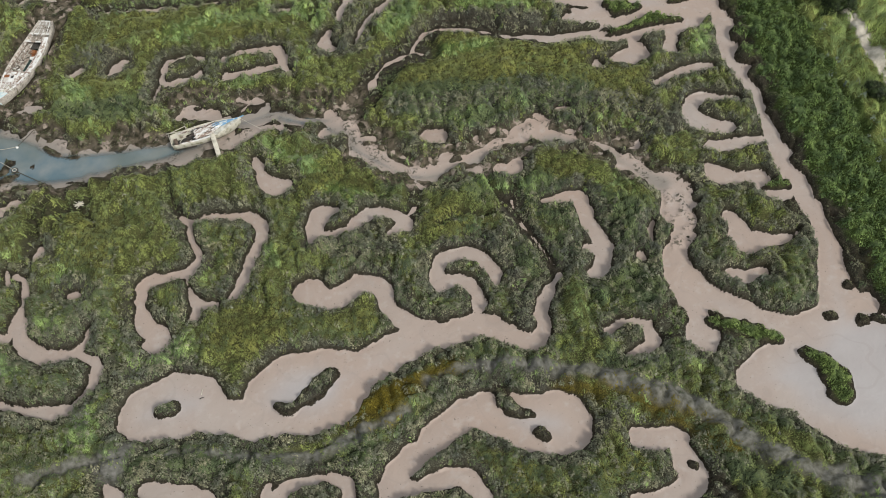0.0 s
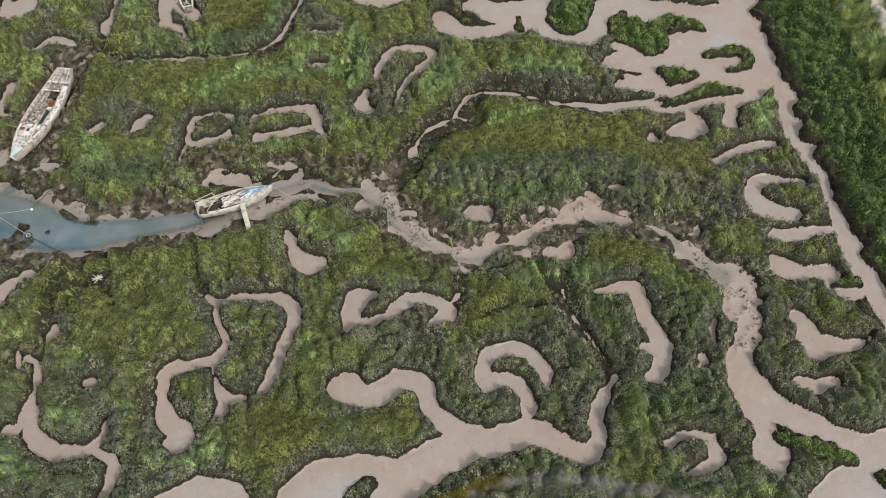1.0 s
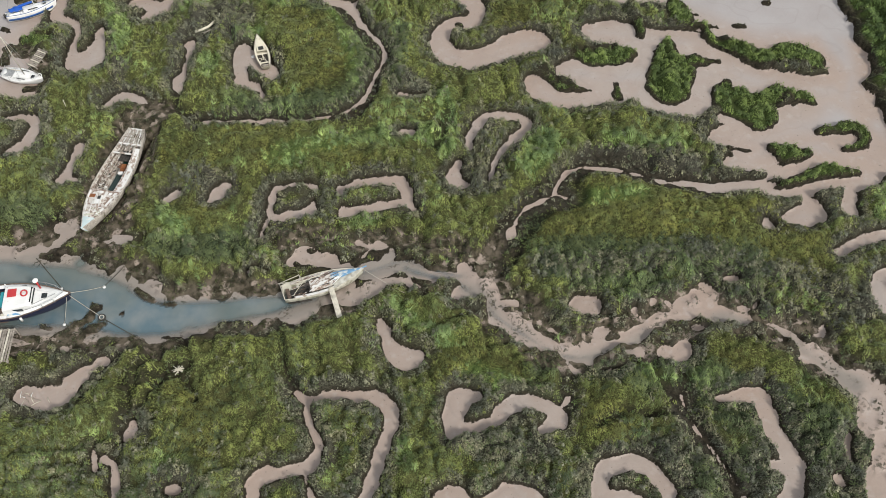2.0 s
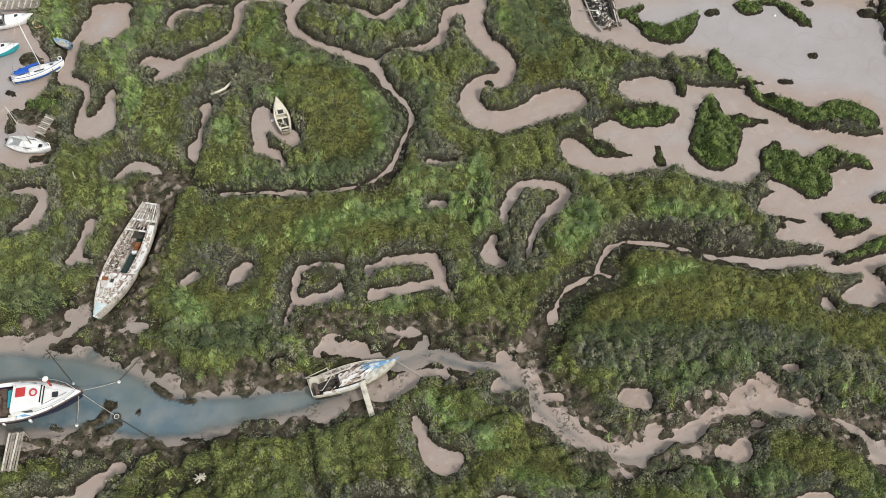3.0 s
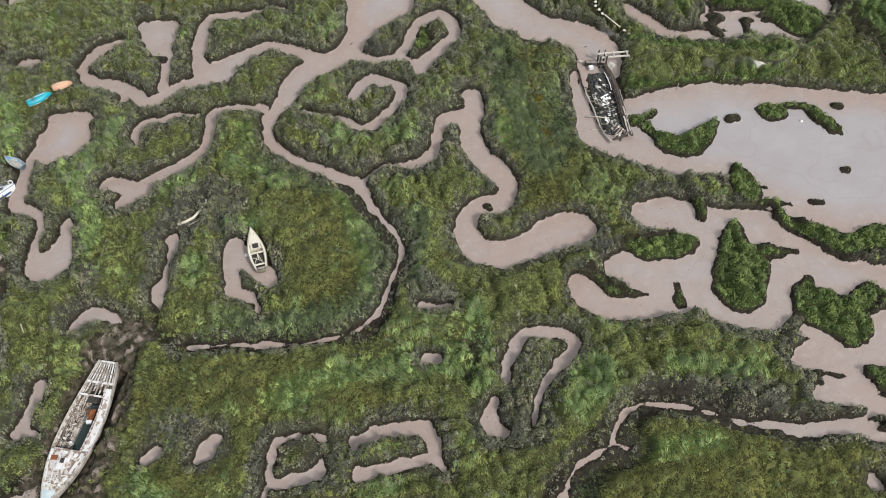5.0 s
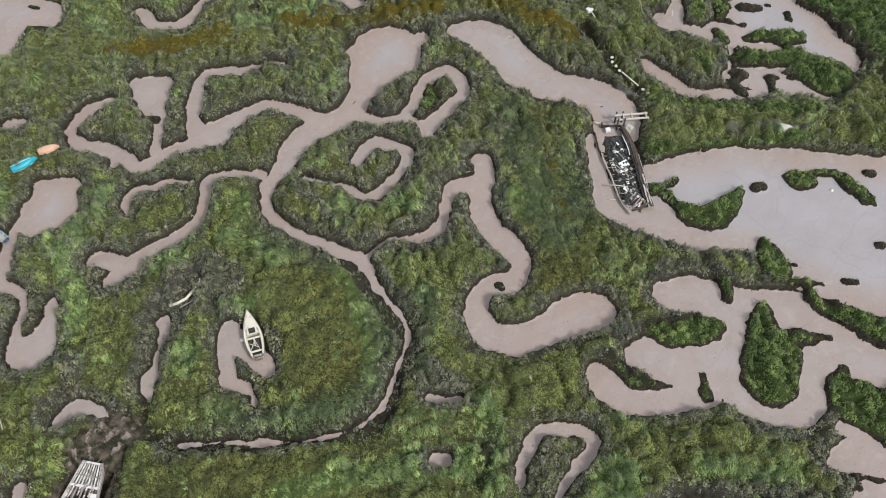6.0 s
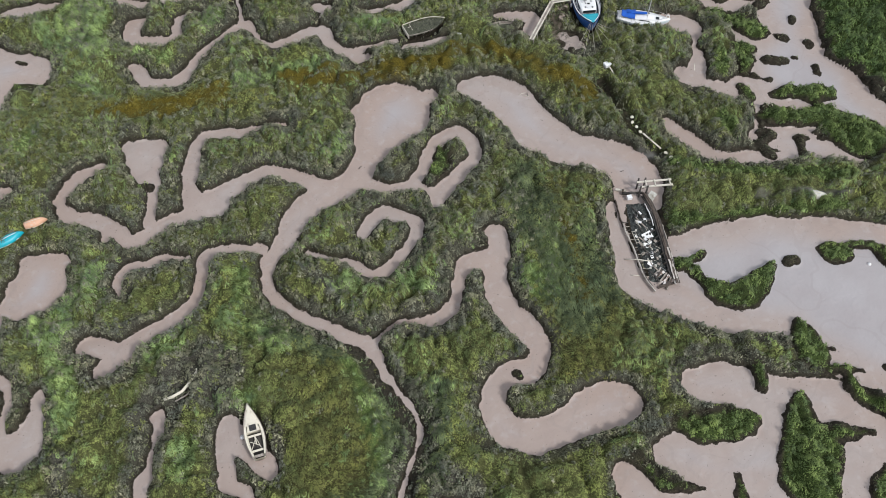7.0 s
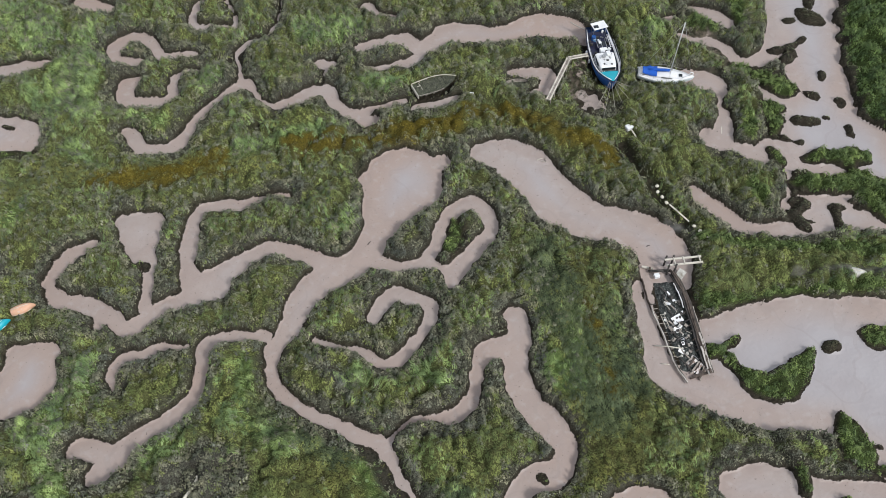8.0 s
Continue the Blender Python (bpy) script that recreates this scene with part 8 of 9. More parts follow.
# ---- yachts and motorboats ----
def yacht(m, length, beam, height, mast, hull_mat, cover_mat, label, mast_lean=(0, 0), mast_at=0.6, boot=None):
    w = thing("sailing_yacht", m, label, "boat")
    ln = Lines(length, beam, height, transom=0.55, widest=0.42, power=2.1, sheer=0.22, rake=0.05)
    part("hull", hull(ln, 0.04, 18), hull_mat, w, smooth=True)
    part("deck", deck(ln, 0.02, 0.985, 0.03, 0.0, 0.05), white_paint, w, "white deck", True)
    for side in (-1, 1):
        part("toe_rail", gunwale(ln, side, 0.03, lift=0.01), white_paint if boot is None else boot, w, smooth=True)
    if boot is not None:
        for side in (-1, 1):
            part("boot_top", gunwale(ln, side, 0.2, 0.03, 0.9, -0.5, 0.22), boot, w, "blue boot top", True)
    roof = part("coachroof", trunk(ln, 0.36, 0.74, 0.66, 0.5, height, 0.28), white_paint, w, "white coachroof")
    for side in (-1, 1):
        simple("cabin_window", (0.2 * length, 0.03, 0.12), (0.05 * length, side * beam * 0.31, height + 0.1), glass_dark, roof, bevel=0.01)
    simple("fore_hatch", (0.4, 0.4, 0.05), (0.3 * length, 0, height + 0.12), glass_dark, roof, "tinted fore hatch", bevel=0.02)
    simple("cockpit_well", (0.22 * length, 0.5 * beam, 0.04), (-0.3 * length, 0, height + 0.04), steel, w, "grey cockpit floor", bevel=0.02)
    for side in (-1, 1):
        simple("cockpit_coaming", (0.24 * length, 0.08, 0.16), (-0.3 * length, side * 0.28 * beam, height + 0.03), white_paint, w)
    x = (mast_at - 0.5) * length
    foot, head = Vector((x, 0, height + 0.25)), Vector((x + mast_lean[0], mast_lean[1], height + mast))
    pole = bar("mast", [foot, foot.lerp(head, 0.5), head], 0.06, bare_timber if cover_mat is None else white_paint, w, "pale mast", 0.045)
    for side in (-1, 1):
        mid = foot.lerp(head, 0.55)
        bar("spreader", [mid, mid + Vector((-0.05, 0.45 * side, 0))], 0.025, steel, pole)
        bar("shroud", [(x - 0.1, side * beam * 0.45, height), head], 0.012, steel, w)
    bar("forestay", [(0.49 * length, 0, height * 1.2), head], 0.012, steel, w)
    bar("backstay", [(-0.48 * length, 0, height * 1.05), head], 0.012, steel, w)
    if cover_mat is not None:
        bm = bmesh.new()
        tube(bm, [(x - 0.1, 0, height + 0.7), (x - 0.1 * length, 0.02, height + 0.68), (x - 0.2 * length, 0.03, height + 0.66), (x - 0.3 * length, 0.05, height + 0.6), (x - 0.4 * length, 0, height + 0.5)], 0.17, 8, 0.12)
        for v in bm.verts:
            v.co += 0.1 * Vector((0, noise.noise(v.co * 2.6 + Vector((5, 0, 0))), noise.noise(v.co * 3)))
        part("sail_cover", bm, cover_mat, w, "bright blue sail cover", True)
        bm = deck(ln, 0.09, 0.36, 0.16, -0.3, 0.3, -0.85, 0.8, 0.03)
        for v in bm.verts:
            v.co.z += 0.16 * noise.noise(v.co * 2.2)
        part("cockpit_cover", bm, cover_mat, w, "blue cockpit cover", True)
    else:
        bar("boom", [(x, 0, height + 0.8), (x - 0.42 * length, 0.1, height + 0.7)], 0.045, bare_timber, w)
    for side in (-1, 1):
        bar("pulpit", [(0.33 * length, 0.3 * beam * side, height + 0.5), (0.44 * length, 0.14 * beam * side, height + 0.6), (0.52 * length, 0, height + 0.62)], 0.02, steel, w)
        bar("guard_wire", [(-0.44 * length, 0.32 * beam * side, height + 0.5), (0, 0.5 * beam * side, height + 0.45), (0.33 * length, 0.3 * beam * side, height + 0.5)], 0.01, steel, w)
        for s in (-0.44, -0.2, 0.05, 0.33):
            bar("stanchion", [(s * length, side * (ln.half(s + 0.5) - 0.05), height), (s * length, side * (ln.half(s + 0.5) - 0.05), height + 0.5)], 0.015, steel, w)
    simple("outboard", (0.25, 0.25, 0.5), (-0.53 * length, 0.15, height * 0.6), rubber, w, "black outboard motor", bevel=0.06)
    part("lifebuoy", hoop(bmesh.new(), 0.2, 0.05, pose(0.49 * length, 0.1, height + 0.45, 60, 0, 20)), white_paint, w, "white lifebuoy", True)
    return w


def motorboat(m, length, beam, hull_mat, label):
    w = thing("motorboat", m, label, "boat")
    ln = Lines(length, beam, 0.9, transom=0.85, widest=0.4, power=2.2, sheer=0.22, rake=0.06)
    part("hull", hull(ln, 0.04, 16), hull_mat, w, smooth=True)
    part("deck", deck(ln, 0.4, 0.985, 0.02, 0.0, 0.06), white_paint, w, "white deck", True)
    part("cockpit_sole", deck(ln, 0.03, 0.42, 0.1, 0.5, 0.0), steel, w, "grey cockpit floor")
    for side in (-1, 1):
        part("rubbing_strake", gunwale(ln, side, 0.035), white_paint, w, smooth=True)
    cab = part("cuddy", trunk(ln, 0.4, 0.8, 0.75, 0.5, 0.88, 0.4), white_paint, w, "white cuddy")
    simple("windscreen", (0.06, beam * 0.6, 0.3), (-0.1 * length, 0, 1.2), glass_dark, cab, "tinted windscreen", bevel=0.01, lean=-25)
    simple("fore_hatch", (0.4, 0.4, 0.05), (0.17 * length, 0, 1.28), glass_dark, cab, bevel=0.02)
    simple("seat", (0.4, 0.5, 0.35), (-0.25 * length, 0.3, 0.45), rubber, w, "dark helm seat", bevel=0.06)
    bar("pulpit", [(0.2 * length, 0.6, 1.3), (0.46 * length, 0.1, 1.45), (0.2 * length, -0.6, 1.3)], 0.02, steel, w)
    simple("outboard", (0.3, 0.3, 0.6), (-0.54 * length, 0, 0.5), rubber, w, "black outboard motor", bevel=0.08)
    return w


def rowing_boat(m, length, beam, outer, inner, label, thwarts=2):
    w = thing("dinghy", m, label, "dinghy")
    ln = Lines(length, beam, 0.45, transom=0.72, widest=0.42, power=2.0, sheer=0.2, rake=0.04)
    part("hull", hull(ln, 0.03, 14, 6), outer, w, smooth=True)
    for side in (-1, 1):
        part("gunwale", gunwale(ln, side, 0.03), inner, w, smooth=True)
    part("bottom_boards", deck(ln, 0.05, 0.85, 0.1, 0.33, 0.0), inner, w)
    for k in range(thwarts):
        s = 0.3 + 0.3 * k
        simple("thwart", (0.2, 2 * ln.half(s) - 0.06, 0.04), ((s - 0.5) * length, 0, 0.3), inner, w, bevel=0.01)
    return w


def upturned_dinghy(m, length, beam, mat, stripe, label):
    """A dinghy lying keel up."""
    w = thing("upturned_dinghy", m, label, "dinghy")
    ln = Lines(length, beam, 0.5, transom=0.75, widest=0.42, power=2.2, sheer=0.1, rake=0.03)
    bm = hull(ln, 0.03, 14, 6)
    bmesh.ops.transform(bm, matrix=Matrix.Translation((0, 0, 0.5)) @ Matrix.Diagonal((1, 1, -1, 1)), verts=bm.verts)
    part("hull", bm, mat, w, smooth=True)
    bar("keel_strip", [(-0.45 * length, 0, 0.5), (0, 0, 0.52), (0.3 * length, 0, 0.5)], 0.03, stripe, w)
    for side in (-1, 1):
        bar("rubbing_strake", [(-0.48 * length, side * beam * 0.37, 0.04), (-0.1 * length, side * beam * 0.5, 0.03), (0.3 * length, side * beam * 0.34, 0.04)], 0.035, stripe, w)
    return w


wooden_wreck(pose(-31.4, 60.6, -1.62, 3, 0, -113.5))
creek_wreck(pose(-12.05, 43.45, -0.85, -7, 0, 7.2))
cruiser(pose(-40.5, 47.05, -0.9, 0, 0, -5))
day_boat(pose(-14.95, 75.75, -0.38, 4, -5, 96.3) @ Matrix.Diagonal((0.95, 0.95, 0.95, 1)))
black_hulk(pose(24.7, 87.0, -0.75, 0, 0, -97.5))
trawler(pose(28.8, 120.9, -0.75, 0, 0, -97) @ Matrix.Diagonal((0.92, 0.92, 0.92, 1)))
yacht(pose(34.5, 116.9, -0.5, 4, 0, -23), 5.9, 2.1, 0.95, 7.7, glare_white, blue_cloth, "white sailing yacht with blue sail cover resting on mud", (0.1, 0.2))
yacht(pose(-40.9, 88.0, -0.5, -14, 0, 14), 5.6, 2.0, 1.0, 6.2, white_paint, blue_cloth, "white and blue yacht heeled over on the mud bank", (-0.2, 0.5), boot=blue_paint)
yacht(pose(-41.3, 77.2, -0.5, 5, 0, -24), 4.8, 1.9, 0.9, 6.4, white_paint, None, "small white yacht with bare mast beside a staging", (0, 0.1))
motorboat(pose(-44.5, 97.6, -0.5, 0, 0, 5), 4.8, 1.9, white_paint, "white cuddy motorboat beside the jetty")
motorboat(pose(-45.6, 92.7, -0.5, 0, 0, 6), 4.4, 1.8, teal_paint, "white motorboat with turquoise hull on mud")
rowing_boat(pose(-38.4, 92.5, -0.25, 0, 8, 134), 3.0, 1.0, faded_blue, mossy_white, "weathered blue and white dinghy on the bank")
rowing_boat(pose(18.6, 120.0, -0.45, 6, 0, -3), 2.5, 1.15, grey_timber, wrack_fill, "old grey dinghy half full of weed", 1)
upturned_dinghy(pose(-36.0, 100.7, 0.62, 0, 0, 24), 2.7, 1.15, turquoise_paint, white_paint, "turquoise dinghy turned keel up on grass")
upturned_dinghy(pose(-33.6, 102.2, 0.6, 0, 0, 11), 2.1, 1.0, peach_paint, cream_paint, "faded peach dinghy turned keel up on grass")
upturned_dinghy(pose(42.1, 88.2, 0.25, 0, 0, -21), 2.5, 1.1, mossy_white, cream_paint, "broken white dinghy shell lying on the bank")
rowing_boat(pose(-40.9, 96.6, 0.0, 25, 0, 28), 2.1, 1.0, cream_paint, peach_paint, "broken cream dinghy tipped on the bank", 1)

scrap_rng = random.Random(21)
hulk = pose(24.5, 87.1, -0.75, 0, 0, -97.5)
scrap_kinds = (("panel", white_paint, "dirty white panel among rotten timbers"), ("bundle", black_timber, "black sodden heap in the hulk"), ("drum", mossy_white, "stained white drum lying in the hulk"),
               ("pipe", bare_timber, "bleached length of wood in the hulk"), ("bundle", rubber, "dark sodden bundle in the hulk"), ("crate", grey_timber, "weathered box lying in the hulk"), ("pipe", steel, "bent metal pipe in the hulk"),
               ("crate", black_timber, "black rotten box in the hulk"))
for k in range(96):
    kind, mat, label = scrap_kinds[k % 8]
    x = scrap_rng.triangular(-4.3, 4.3, 2.0)
    y = hulk_west(x) + 0.9 + (hulk_east(x) - 0.45 - hulk_west(x) - 0.9) * scrap_rng.random()
    size = scrap_rng.uniform(0.35, 0.75)
    if k == 0:
        x, y, size = -0.45, -0.1, 1.25
    scrap_piece(kind, hulk @ pose(x, y, 0.5 + scrap_rng.uniform(0, 0.15), scrap_rng.uniform(-20, 20), scrap_rng.uniform(-20, 20), scrap_rng.uniform(0, 360)) @ Matrix.Scale(size, 4), mat, label)

# ---- stagings, planks, moorings and loose things ----
def staging(m, length, width, height, slats, label, rails=True):
    """A timber landing stage of slats on posts."""
    w = thing("landing_stage", m, label, "landing stage")
    for k in range(slats):
        x = (k + 0.5) / slats * length - length / 2
        simple("slat", (length / slats * 0.72, width, 0.05), (x, 0, height), grey_timber if k % 3 else bare_timber, w, turn=random.Random(k).uniform(-1.5, 1.5), bevel=0.012)
    for side in (-1, 1):
        simple("bearer", (length, 0.12, 0.14), (0, side * (width / 2 - 0.12), height - 0.15), grey_timber, w, bevel=0.02)
        for x in (-length / 2 + 0.1, 0, length / 2 - 0.1):
            bar("post", [(x, side * width / 2, -1.0), (x, side * width / 2, height + (0.9 if rails else 0.1))], 0.07, grey_timber, w)
        if rails and side > 0:
            bar("rail", [(-length / 2, side * width / 2, height + 0.85), (length / 2, side * width / 2, height + 0.85)], 0.04, steel, w)
            bar("rail", [(-length / 2, side * width / 2, height + 0.45), (length / 2, side * width / 2, height + 0.45)], 0.03, steel, w)
    return w


staging(pose(-43.5, 100.0, 0, 0, 0, -8), 4.8, 1.5, 0.45, 20, "grey slatted landing stage with handrail over mud")
staging(pose(-39.8, 79.9, -0.2, 0, -12, 52), 2.4, 1.2, 0.4, 11, "tilted slatted staging beside a white yacht", False)
staging(pose(-40.6, 42.4, -0.1, 0, 0, -8), 1.35, 3.3, 0.85, 6, "weathered plank staging beside the moored cruiser", False)


def slab(name, a, b, width, thick, mat, label, category, z=0.0):
    """A plank from a to b, each end resting at its own height."""
    a, b = Vector(a), Vector(b)
    d = b - a
    m = Matrix.Translation(a) @ Vector((1, 0, 0)).rotation_difference(d.normalized()).to_matrix().to_4x4()
    flat = Matrix.Translation(a) @ pose(0, 0, 0, 0, -math.degrees(math.asin(d.normalized().z)), math.degrees(math.atan2(d.y, d.x)))
    bm = block(bmesh.new(), (d.length, width, thick), Matrix.Translation((d.length / 2, 0, 0)), 0.015)
    for v in bm.verts:
        v.co.z += 0.015 * noise.noise(v.co * 1.7)
    ob = part(name, bm, mat, None)
    ob.matrix_world = flat
    return tagged(ob, label, category)


slab("gangplank", (-11.35, 42.75, 0.45), (-10.9, 38.75, 0.15), 0.5, 0.06, bare_timber, "pale plank laid from the bank to the wreck", "plank")
slab("long_plank", (28.2, 99.5, 0.75), (29.3, 97.1, 0.7), 0.16, 0.05, bare_timber, "bleached plank lying on the grassy bank", "plank")
slab("short_plank", (28.0, 109.7, 0.75), (28.15, 108.6, 0.7), 0.14, 0.05, bare_timber, "short pale plank on rough turf", "plank")
slab("thin_batten", (36.9, 106.9, 0.8), (37.3, 107.9, 0.8), 0.08, 0.04, bare_timber, "thin pale batten on the marsh turf", "plank")
slab("fallen_stake", (-36.5, 71.9, 0.85), (-36.2, 70.9, 0.8), 0.07, 0.06, bare_timber, "thin bleached stake fallen on grass", "stake")


def walkway(points, width, label):
    """A raised walkway of planks on short posts through points."""
    w = thing("walkway", Matrix.Translation(points[0]), label, "walkway")
    for a, b in zip(points, points[1:]):
        a, b = Vector(a) - Vector(points[0]), Vector(b) - Vector(points[0])
        d = b - a
        turn, rise = math.degrees(math.atan2(d.y, d.x)), -math.degrees(math.asin(d.normalized().z))
        for off in (-width / 3, 0, width / 3):
            m = Matrix.Translation(a) @ pose(0, 0, 0, 0, rise, turn)
            part("plank", block(bmesh.new(), (d.length, width / 3 - 0.03, 0.06), m @ Matrix.Translation((d.length / 2, off, 0)), 0.012), bare_timber if off else grey_timber, w)
        steps = max(int(d.length / 1.3), 1)
        for k in range(steps + 1):
            p = a.lerp(b, k / steps)
            n = Vector((-d.y, d.x, 0)).normalized() * width / 2
            for side in (-1, 1):
                q = p + side * n
                bar("post", [q - Vector((0, 0, 1.3)), q + Vector((0, 0, 0.1))], 0.05, grey_timber, w)
    return w


walkway([(20.8, 115.9, 0.75), (24.8, 121.2, 1.05), (27.0, 121.1, 1.15)], 0.55, "plank walkway leading over turf to the trawler")

# timber frame standing at the head of the hulk
frame_thing = thing("timber_frame", pose(27.0, 92.85, 0, 0, 0, -7), "bleached twin beams on dark posts beside the hulk", "timber frame")
for y in (-0.32, 0.32):
    simple("beam", (3.5, 0.18, 0.16), (0, y, 0.75), bare_timber, frame_thing, "bleached beam")
for x in (-1.55, -0.85, 1.6):
    for y in (-0.5, 0.5):
        bar("post", [(x, y, -1.0), (x, y, 1.15 if x < 0 else 0.8)], 0.09, black_timber, frame_thing, "dark rotten post")
for x in (-0.9, 0.0, 1.5):
    simple("cross_piece", (0.12, 0.85, 0.1), (x, 0, 0.9), bare_timber, frame_thing)
slab("white_board", (26.1, 91.7, -0.3), (26.9, 92.3, 0.1), 0.75, 0.05, mossy_white, "dirty white board leaning on the mud", "board")
slab("stern_baulk", (23.4, 93.8, -0.35), (24.3, 93.2, -0.2), 0.2, 0.16, bare_timber, "pale baulk stuck in mud near the hulk", "timber")
slab("stern_box", (24.1, 92.4, -0.3), (24.6, 92.4, -0.28), 0.42, 0.35, white_paint, "white box lying by the hulk", "box")


def lump(name, size, m, mat, label, category, seed, group=""):
    """A rough rounded lump resting on the ground."""
    bm = ball(bmesh.new(), 0.5, Matrix())
    for v in bm.verts:
        k = v.co + Vector((seed * 3.1, 0, 0))
        v.co += 0.12 * noise.noise_vector(k * 2.5)
        v.co = Vector((v.co.x * size[0], v.co.y * size[1], v.co.z * size[2] + size[2] * 0.3))
    ob = part(name, bm, mat, None, "", True)
    ob.matrix_world = m
    return tagged(ob, label, category, group)


for k, (x, y) in enumerate(((27.9, 102.0), (27.7, 101.3), (27.9, 100.6), (28.05, 99.8), (29.6, 96.5), (29.9, 95.8), (30.4, 95.0))):
    lump("stepping_stone", (0.42, 0.34, 0.22), pose(x, y, 0.62, 0, 0, 40 * k), cream_paint, "pale stone set in the turf of the bank", "stone", k, "stones along the bank")
simple_box = part("storage_box", block(bmesh.new(), (0.8, 0.65, 0.45), Matrix(), 0.08), white_paint, None)
simple_box.matrix_world = pose(27.9, 110.1, 0.5, 0, 0, 15)
tagged(simple_box, "white plastic box standing on the turf", "box")

# mooring gear in the creek
def buoy(m, r, mat, label):
    w = thing("mooring_buoy", m, label, "buoy")
    part("float", ball(bmesh.new(), r, Matrix(), 0.85), mat, w, smooth=True)
    part("ring", hoop(bmesh.new(), 0.08, 0.02, pose(0, 0, r * 0.9, 90, 0, 0), 10, 6), steel, w, smooth=True)
    return w


def line(name, points, r, mat, label, category):
    ob = part(name, tube(bmesh.new(), points, r, 6), mat, None, "", True)
    return tagged(ob, label, category)


for x, y, r in ((-32.35, 47.7, 0.16), (-36.3, 48.35, 0.14), (-35.9, 44.3, 0.15)):
    buoy(pose(x, y, -0.5, 10, 20, 0), r, white_paint, "white mooring buoy afloat by the creek bank")
buoy(pose(-15.95, 75.75, -0.4), 0.22, white_paint, "white float lying on pool mud")
buoy(pose(43.9, 79.8, -0.42), 0.18, white_paint, "small white float lying on pool mud")
tyre = thing("old_tyre", pose(-32.5, 44.3, -0.38, 8, 5, 0), "muddy pale-rimmed tyre used as a mooring", "tyre")
part("tread", hoop(bmesh.new(), 0.27, 0.1), rubber, tyre, smooth=True)
part("rim", hoop(bmesh.new(), 0.2, 0.04, pose(0, 0, 0.06)), mossy_white, tyre, "pale worn rim", True)
line("mooring_rope", sag((-35.3, 46.75, 0.95), (-32.4, 47.7, -0.4), 0.15), 0.03, rope_mat, "pale mooring rope from cruiser bow to buoy", "rope")
line("mooring_rope", sag((-35.3, 46.7, 0.95), (-32.6, 44.4, -0.3), 0.12), 0.03, rope_mat, "pale mooring rope from cruiser bow to tyre", "rope")
line("mooring_rope", sag((-35.3, 46.6, 0.9), (-35.85, 44.4, -0.4), 0.1), 0.025, rope_mat, "pale mooring rope hanging to a fender buoy", "rope")
line("mooring_chain", sag((-32.3, 47.8, -0.45), (-30.4, 49.4, -0.1), 0.05), 0.03, chain_mat, "weedy chain running up the mud bank", "chain")
line("mooring_chain", sag((-36.3, 48.4, -0.52), (-38.7, 52.2, -0.3), 0.03), 0.035, chain_mat, "weed-hung chain lying across the creek", "chain")
line("mooring_chain", sag((-32.4, 44.2, -0.42), (-28.4, 40.6, -0.2), 0.03), 0.035, chain_mat, "weed-hung chain lying over the mud", "chain")

# ribs of a sunken boat in the turf
def sunken_boat(m, length, beam, label):
    w = thing("sunken_boat", m, label, "boat wreck")
    ln = Lines(length, beam, 0.9, transom=0.85, widest=0.4, power=2.4, sheer=0.1, rake=0.0)
    part("gunwale", gunwale(ln, 1, 0.05), bare_timber, w, smooth=True)
    part("gunwale", gunwale(ln, -1, 0.045, 0.0, 0.6), grey_timber, w, smooth=True)
    fill = deck(ln, 0.02, 0.97, 0.05, 0.15, 0.06, -1, 1, 0.05, 30, 18)
    for v in fill.verts:
        v.co.z += 0.16 * noise.noise(v.co * 1.7) + 0.12 * noise.noise(v.co * 5)
    part("weed_fill", fill, wrack_fill, w, "dark weed filling the hull")
    simple("transom", (0.1, 2 * ln.half(0), 0.5), (-length / 2, 0, 0.45), bare_timber, w)
    for s in (0.2, 0.38, 0.56):
        bar("rib", [ln.at(s, -1 + 2 * j / 10, 0.06) for j in range(11)], 0.045, grey_timber, w)
    bar("stringer", [(-length * 0.4, 0.5, 0.8), (-length * 0.25, 0.55, 0.75)], 0.04, bare_timber, w)
    bar("cross_bar", [(-length * 0.33, -0.1, 0.78), (-length * 0.33, 0.95, 0.8)], 0.04, bare_timber, w)
    return w


sunken_boat(pose(9.6, 121.4, -0.3, 0, 0, 12), 5.0, 2.3, "outline of a sunken boat filled with weed")
for k, (x, y, a) in enumerate(((8.2, 120.9, 20), (11.9, 120.6, 75), (13.0, 119.6, -30), (13.7, 119.5, 60))):
    slab("broken_board", (x, y, 0.1), (x + 0.5 * math.cos(radians(a)), y + 0.5 * math.sin(radians(a)), 0.16), 0.16, 0.05, white_paint, "broken white board beside the sunken boat", "board")

remains = thing("buried_hull", pose(-20.6, 80.9, 0.35), "curved bleached gunwale of a hull buried in scrub", "boat wreck")
bar("gunwale", [(-1.5, -0.55, 0.05), (-0.8, -0.55, 0.2), (0.1, -0.25, 0.3), (0.8, 0.45, 0.32), (1.45, 1.3, 0.35)], 0.14, cream_paint, remains, "bleached curved gunwale")
bar("stem", [(1.45, 1.3, 0.35), (1.5, 1.5, 0.6)], 0.07, cream_paint, remains)
bar("lower_strake", [(-0.6, -0.95, 0.05), (0.4, -0.6, 0.1), (1.1, 0.1, 0.12)], 0.07, grey_timber, remains)

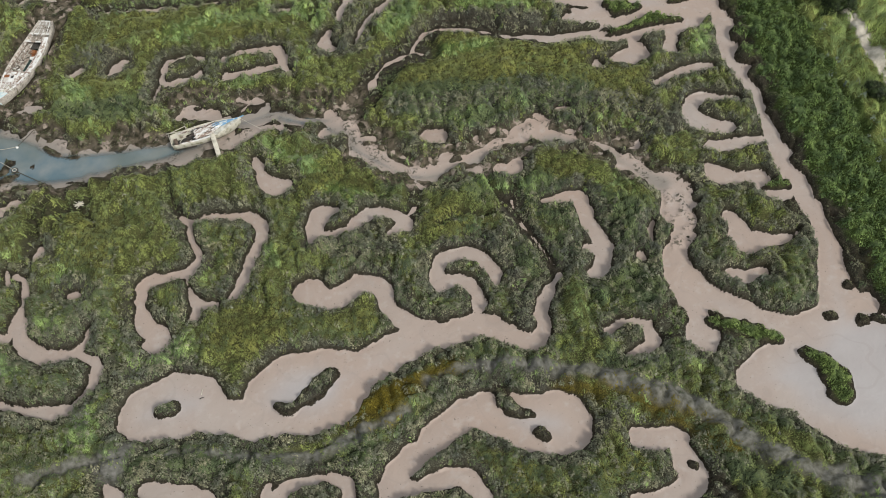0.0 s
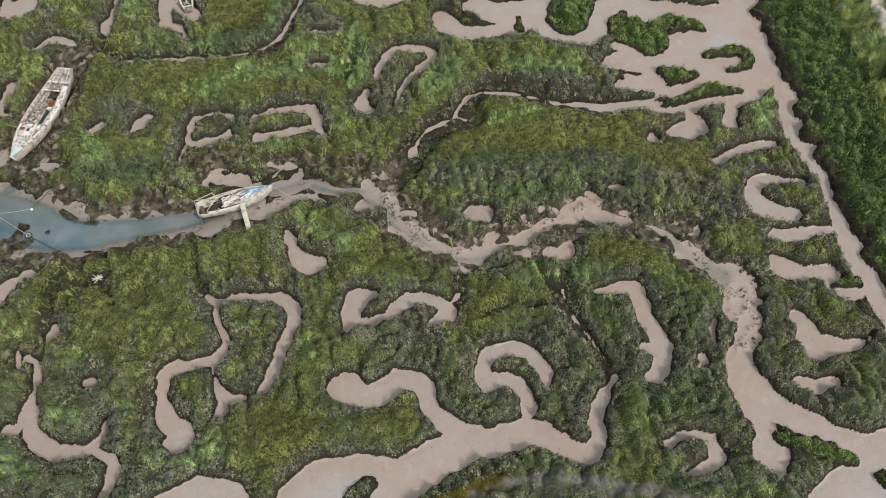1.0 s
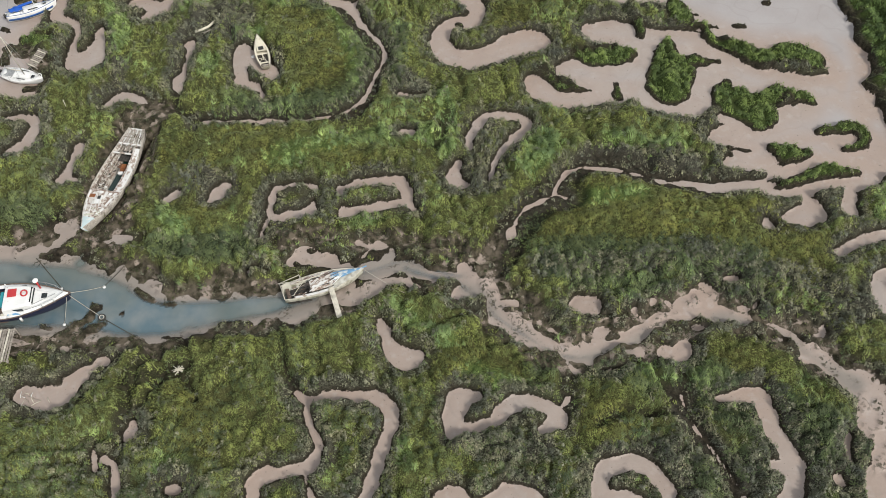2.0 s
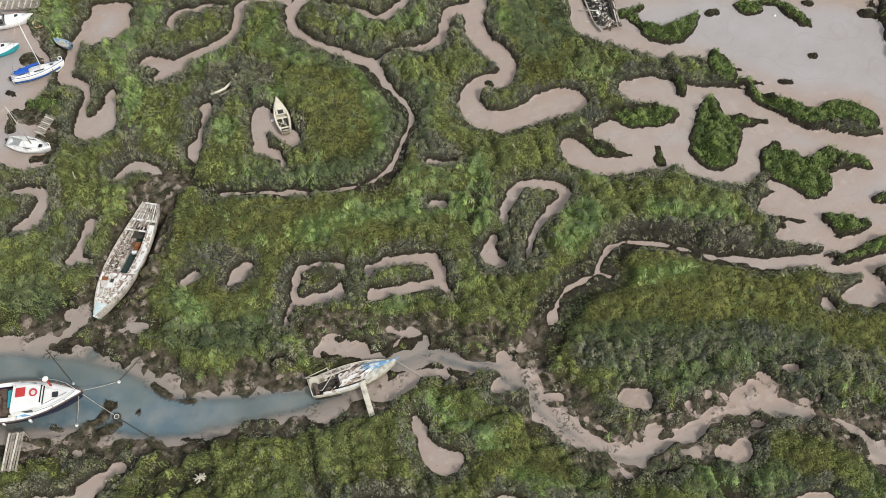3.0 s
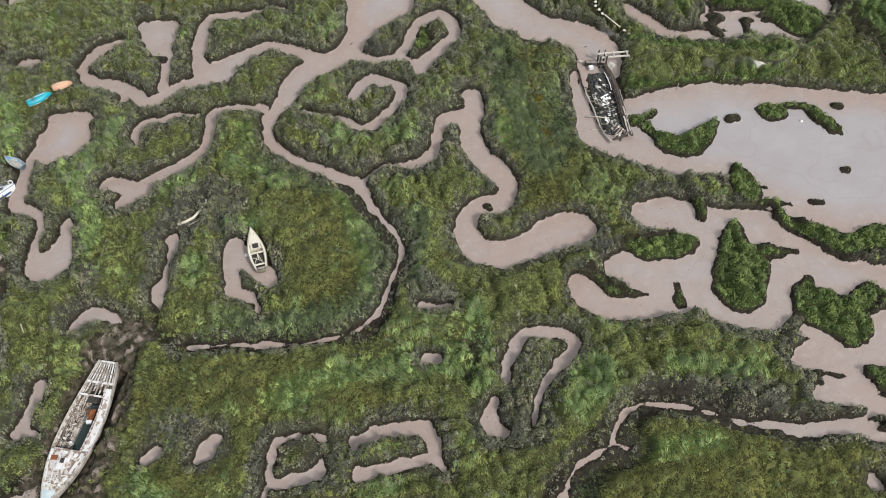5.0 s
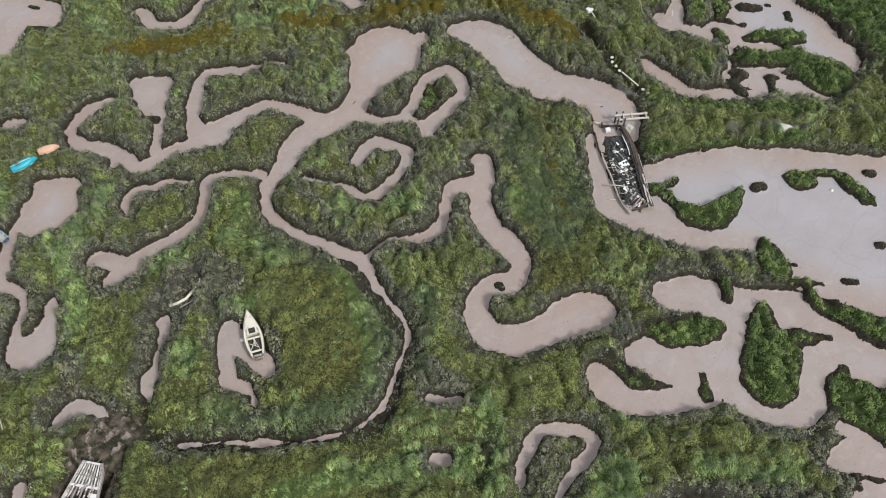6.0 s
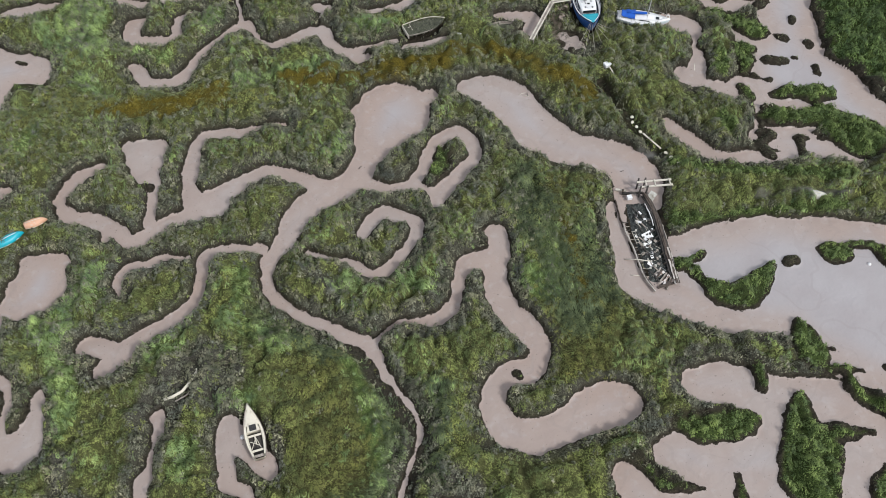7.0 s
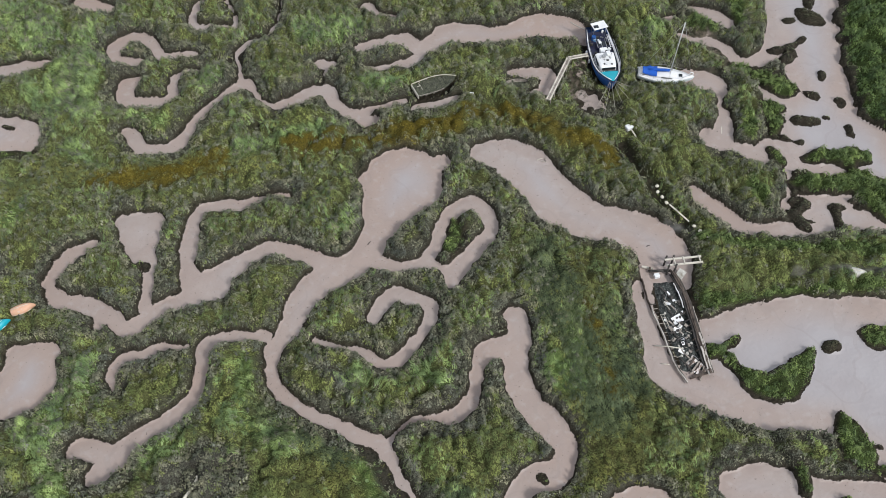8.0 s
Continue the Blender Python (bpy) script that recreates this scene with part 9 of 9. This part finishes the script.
heap = thing("driftwood_heap", pose(-25.6, 37.0, 0.25), "small heap of pale driftwood at the creek head", "driftwood")
heap_rng = random.Random(9)
for k in range(12):
    a, b = heap_rng.uniform(0, 6.3), heap_rng.uniform(0.3, 0.55)
    bar("stick", [(-b * math.cos(a), -b * math.sin(a), 0.05 + 0.02 * k), (b * math.cos(a), b * math.sin(a), 0.12 + 0.03 * k)], 0.05, bare_timber, heap, tip=0.025)


def debris(x, y, z, length, turn, mat, label):
    ob = part("driftwood", tube(bmesh.new(), [(-length / 2, 0, 0.03), (0, 0.05 * length, 0.05), (length / 2, 0, 0.03)], 0.045, 6, 0.02), mat, None, "", True)
    ob.matrix_world = pose(x, y, z, 0, 0, turn)
    return tagged(ob, label, "driftwood", "driftwood on the mud")


for x, y, a, ll in ((17.9, 109.0, 10, 0.7), (18.4, 108.8, 80, 0.5), (18.2, 108.6, -30, 0.6), (-1.3, 102.7, 40, 0.5), (24.9, 96.0, 5, 0.35), (-15.6, 13.2, 70, 0.6), (-15.7, 12.6, 10, 0.4), (-12.4, 55.3, 160, 0.6)):
    debris(x, y, -0.42, ll, a, black_timber if ll < 0.55 else bare_timber, "stick lying on the smooth mud")
heap = random.Random(8)
for k in range(16):
    debris(-38.0 + heap.uniform(-1.5, 1.4), 37.2 + heap.uniform(-0.8, 0.7), -0.42, heap.uniform(0.35, 0.95), heap.choice((70, 85, 95, 110, 20, 150)), (bare_timber, flaked_white, grey_timber)[k % 3], "broken pale plank scattered in a muddy pool")
for x, y, a in ((32.7, 87.3, 120), (24.4, 125.3, 90), (24.75, 125.4, 85), (25.1, 125.4, 95), (25.45, 125.5, 90), (25.8, 125.5, 100)):
    st = part("stake", tube(bmesh.new(), [(0, 0, -0.8), (0.05, 0, 0.5)], 0.05, 6, 0.035), grey_timber, None, "", True)
    st.matrix_world = pose(x, y, -0.1, 8, 0, a)
    tagged(st, "short grey stake standing in the mud", "stake", "stakes in the mud")
lump("plastic_scrap", (0.7, 0.28, 0.12), pose(14.1, 113.0, -0.42, 0, 0, 10), white_paint, "crumpled white plastic on pool mud", "litter", 4)
line("shore_line", sag((27.0, 127.2, 0.7), (28.1, 125.4, 1.0), 0.1), 0.05, rope_mat, "pale shore line from the bank to the trawler", "rope")


# ---- bushes on the sea wall ----
def bush(m, radius, height, leaves, seed):
    w = thing("bush", m, "dense dark green bush on the sea wall", "bush", "bushes on the sea wall")
    rng = np.random.RandomState(seed)
    for k in range(5):
        a = 2 * math.pi * k / 5
        bar("stem", [(0, 0, -0.2), (0.25 * radius * math.cos(a), 0.25 * radius * math.sin(a), height * 0.4), (0.6 * radius * math.cos(a), 0.6 * radius * math.sin(a), height * 0.75)], 0.07, bark, w, tip=0.03)
    lobes = rng.normal(0, 1, (14, 3)) * (0.42 * radius, 0.42 * radius, 0.2 * height) + (0, 0, 0.55 * height)
    who = rng.randint(0, 14, leaves)
    d = rng.normal(0, 1, (leaves, 3))
    d /= np.linalg.norm(d, axis=1)[:, None]
    base = lobes[who] + d * (0.42 * radius * rng.uniform(0.6, 1.05, leaves))[:, None]
    base[:, 2] = np.maximum(base[:, 2], 0.05)
    tip = base + rng.normal(0, 0.14, (leaves, 3))
    side = rng.normal(0, 0.06, (leaves, 3))
    crown = triangles("crown", base, side, tip, rng.uniform(0, 1, leaves), bush_mat, "dark green leafy crown", d + (0, 0, 0.4))
    del crown["kind"], crown["category"]
    crown.parent = w
    return w


bush(pose(59.5, 41.0, 1.9), 2.4, 2.4, 9000, 71)
bush(pose(57.3, 27.0, 1.8), 1.3, 1.5, 4000, 72)
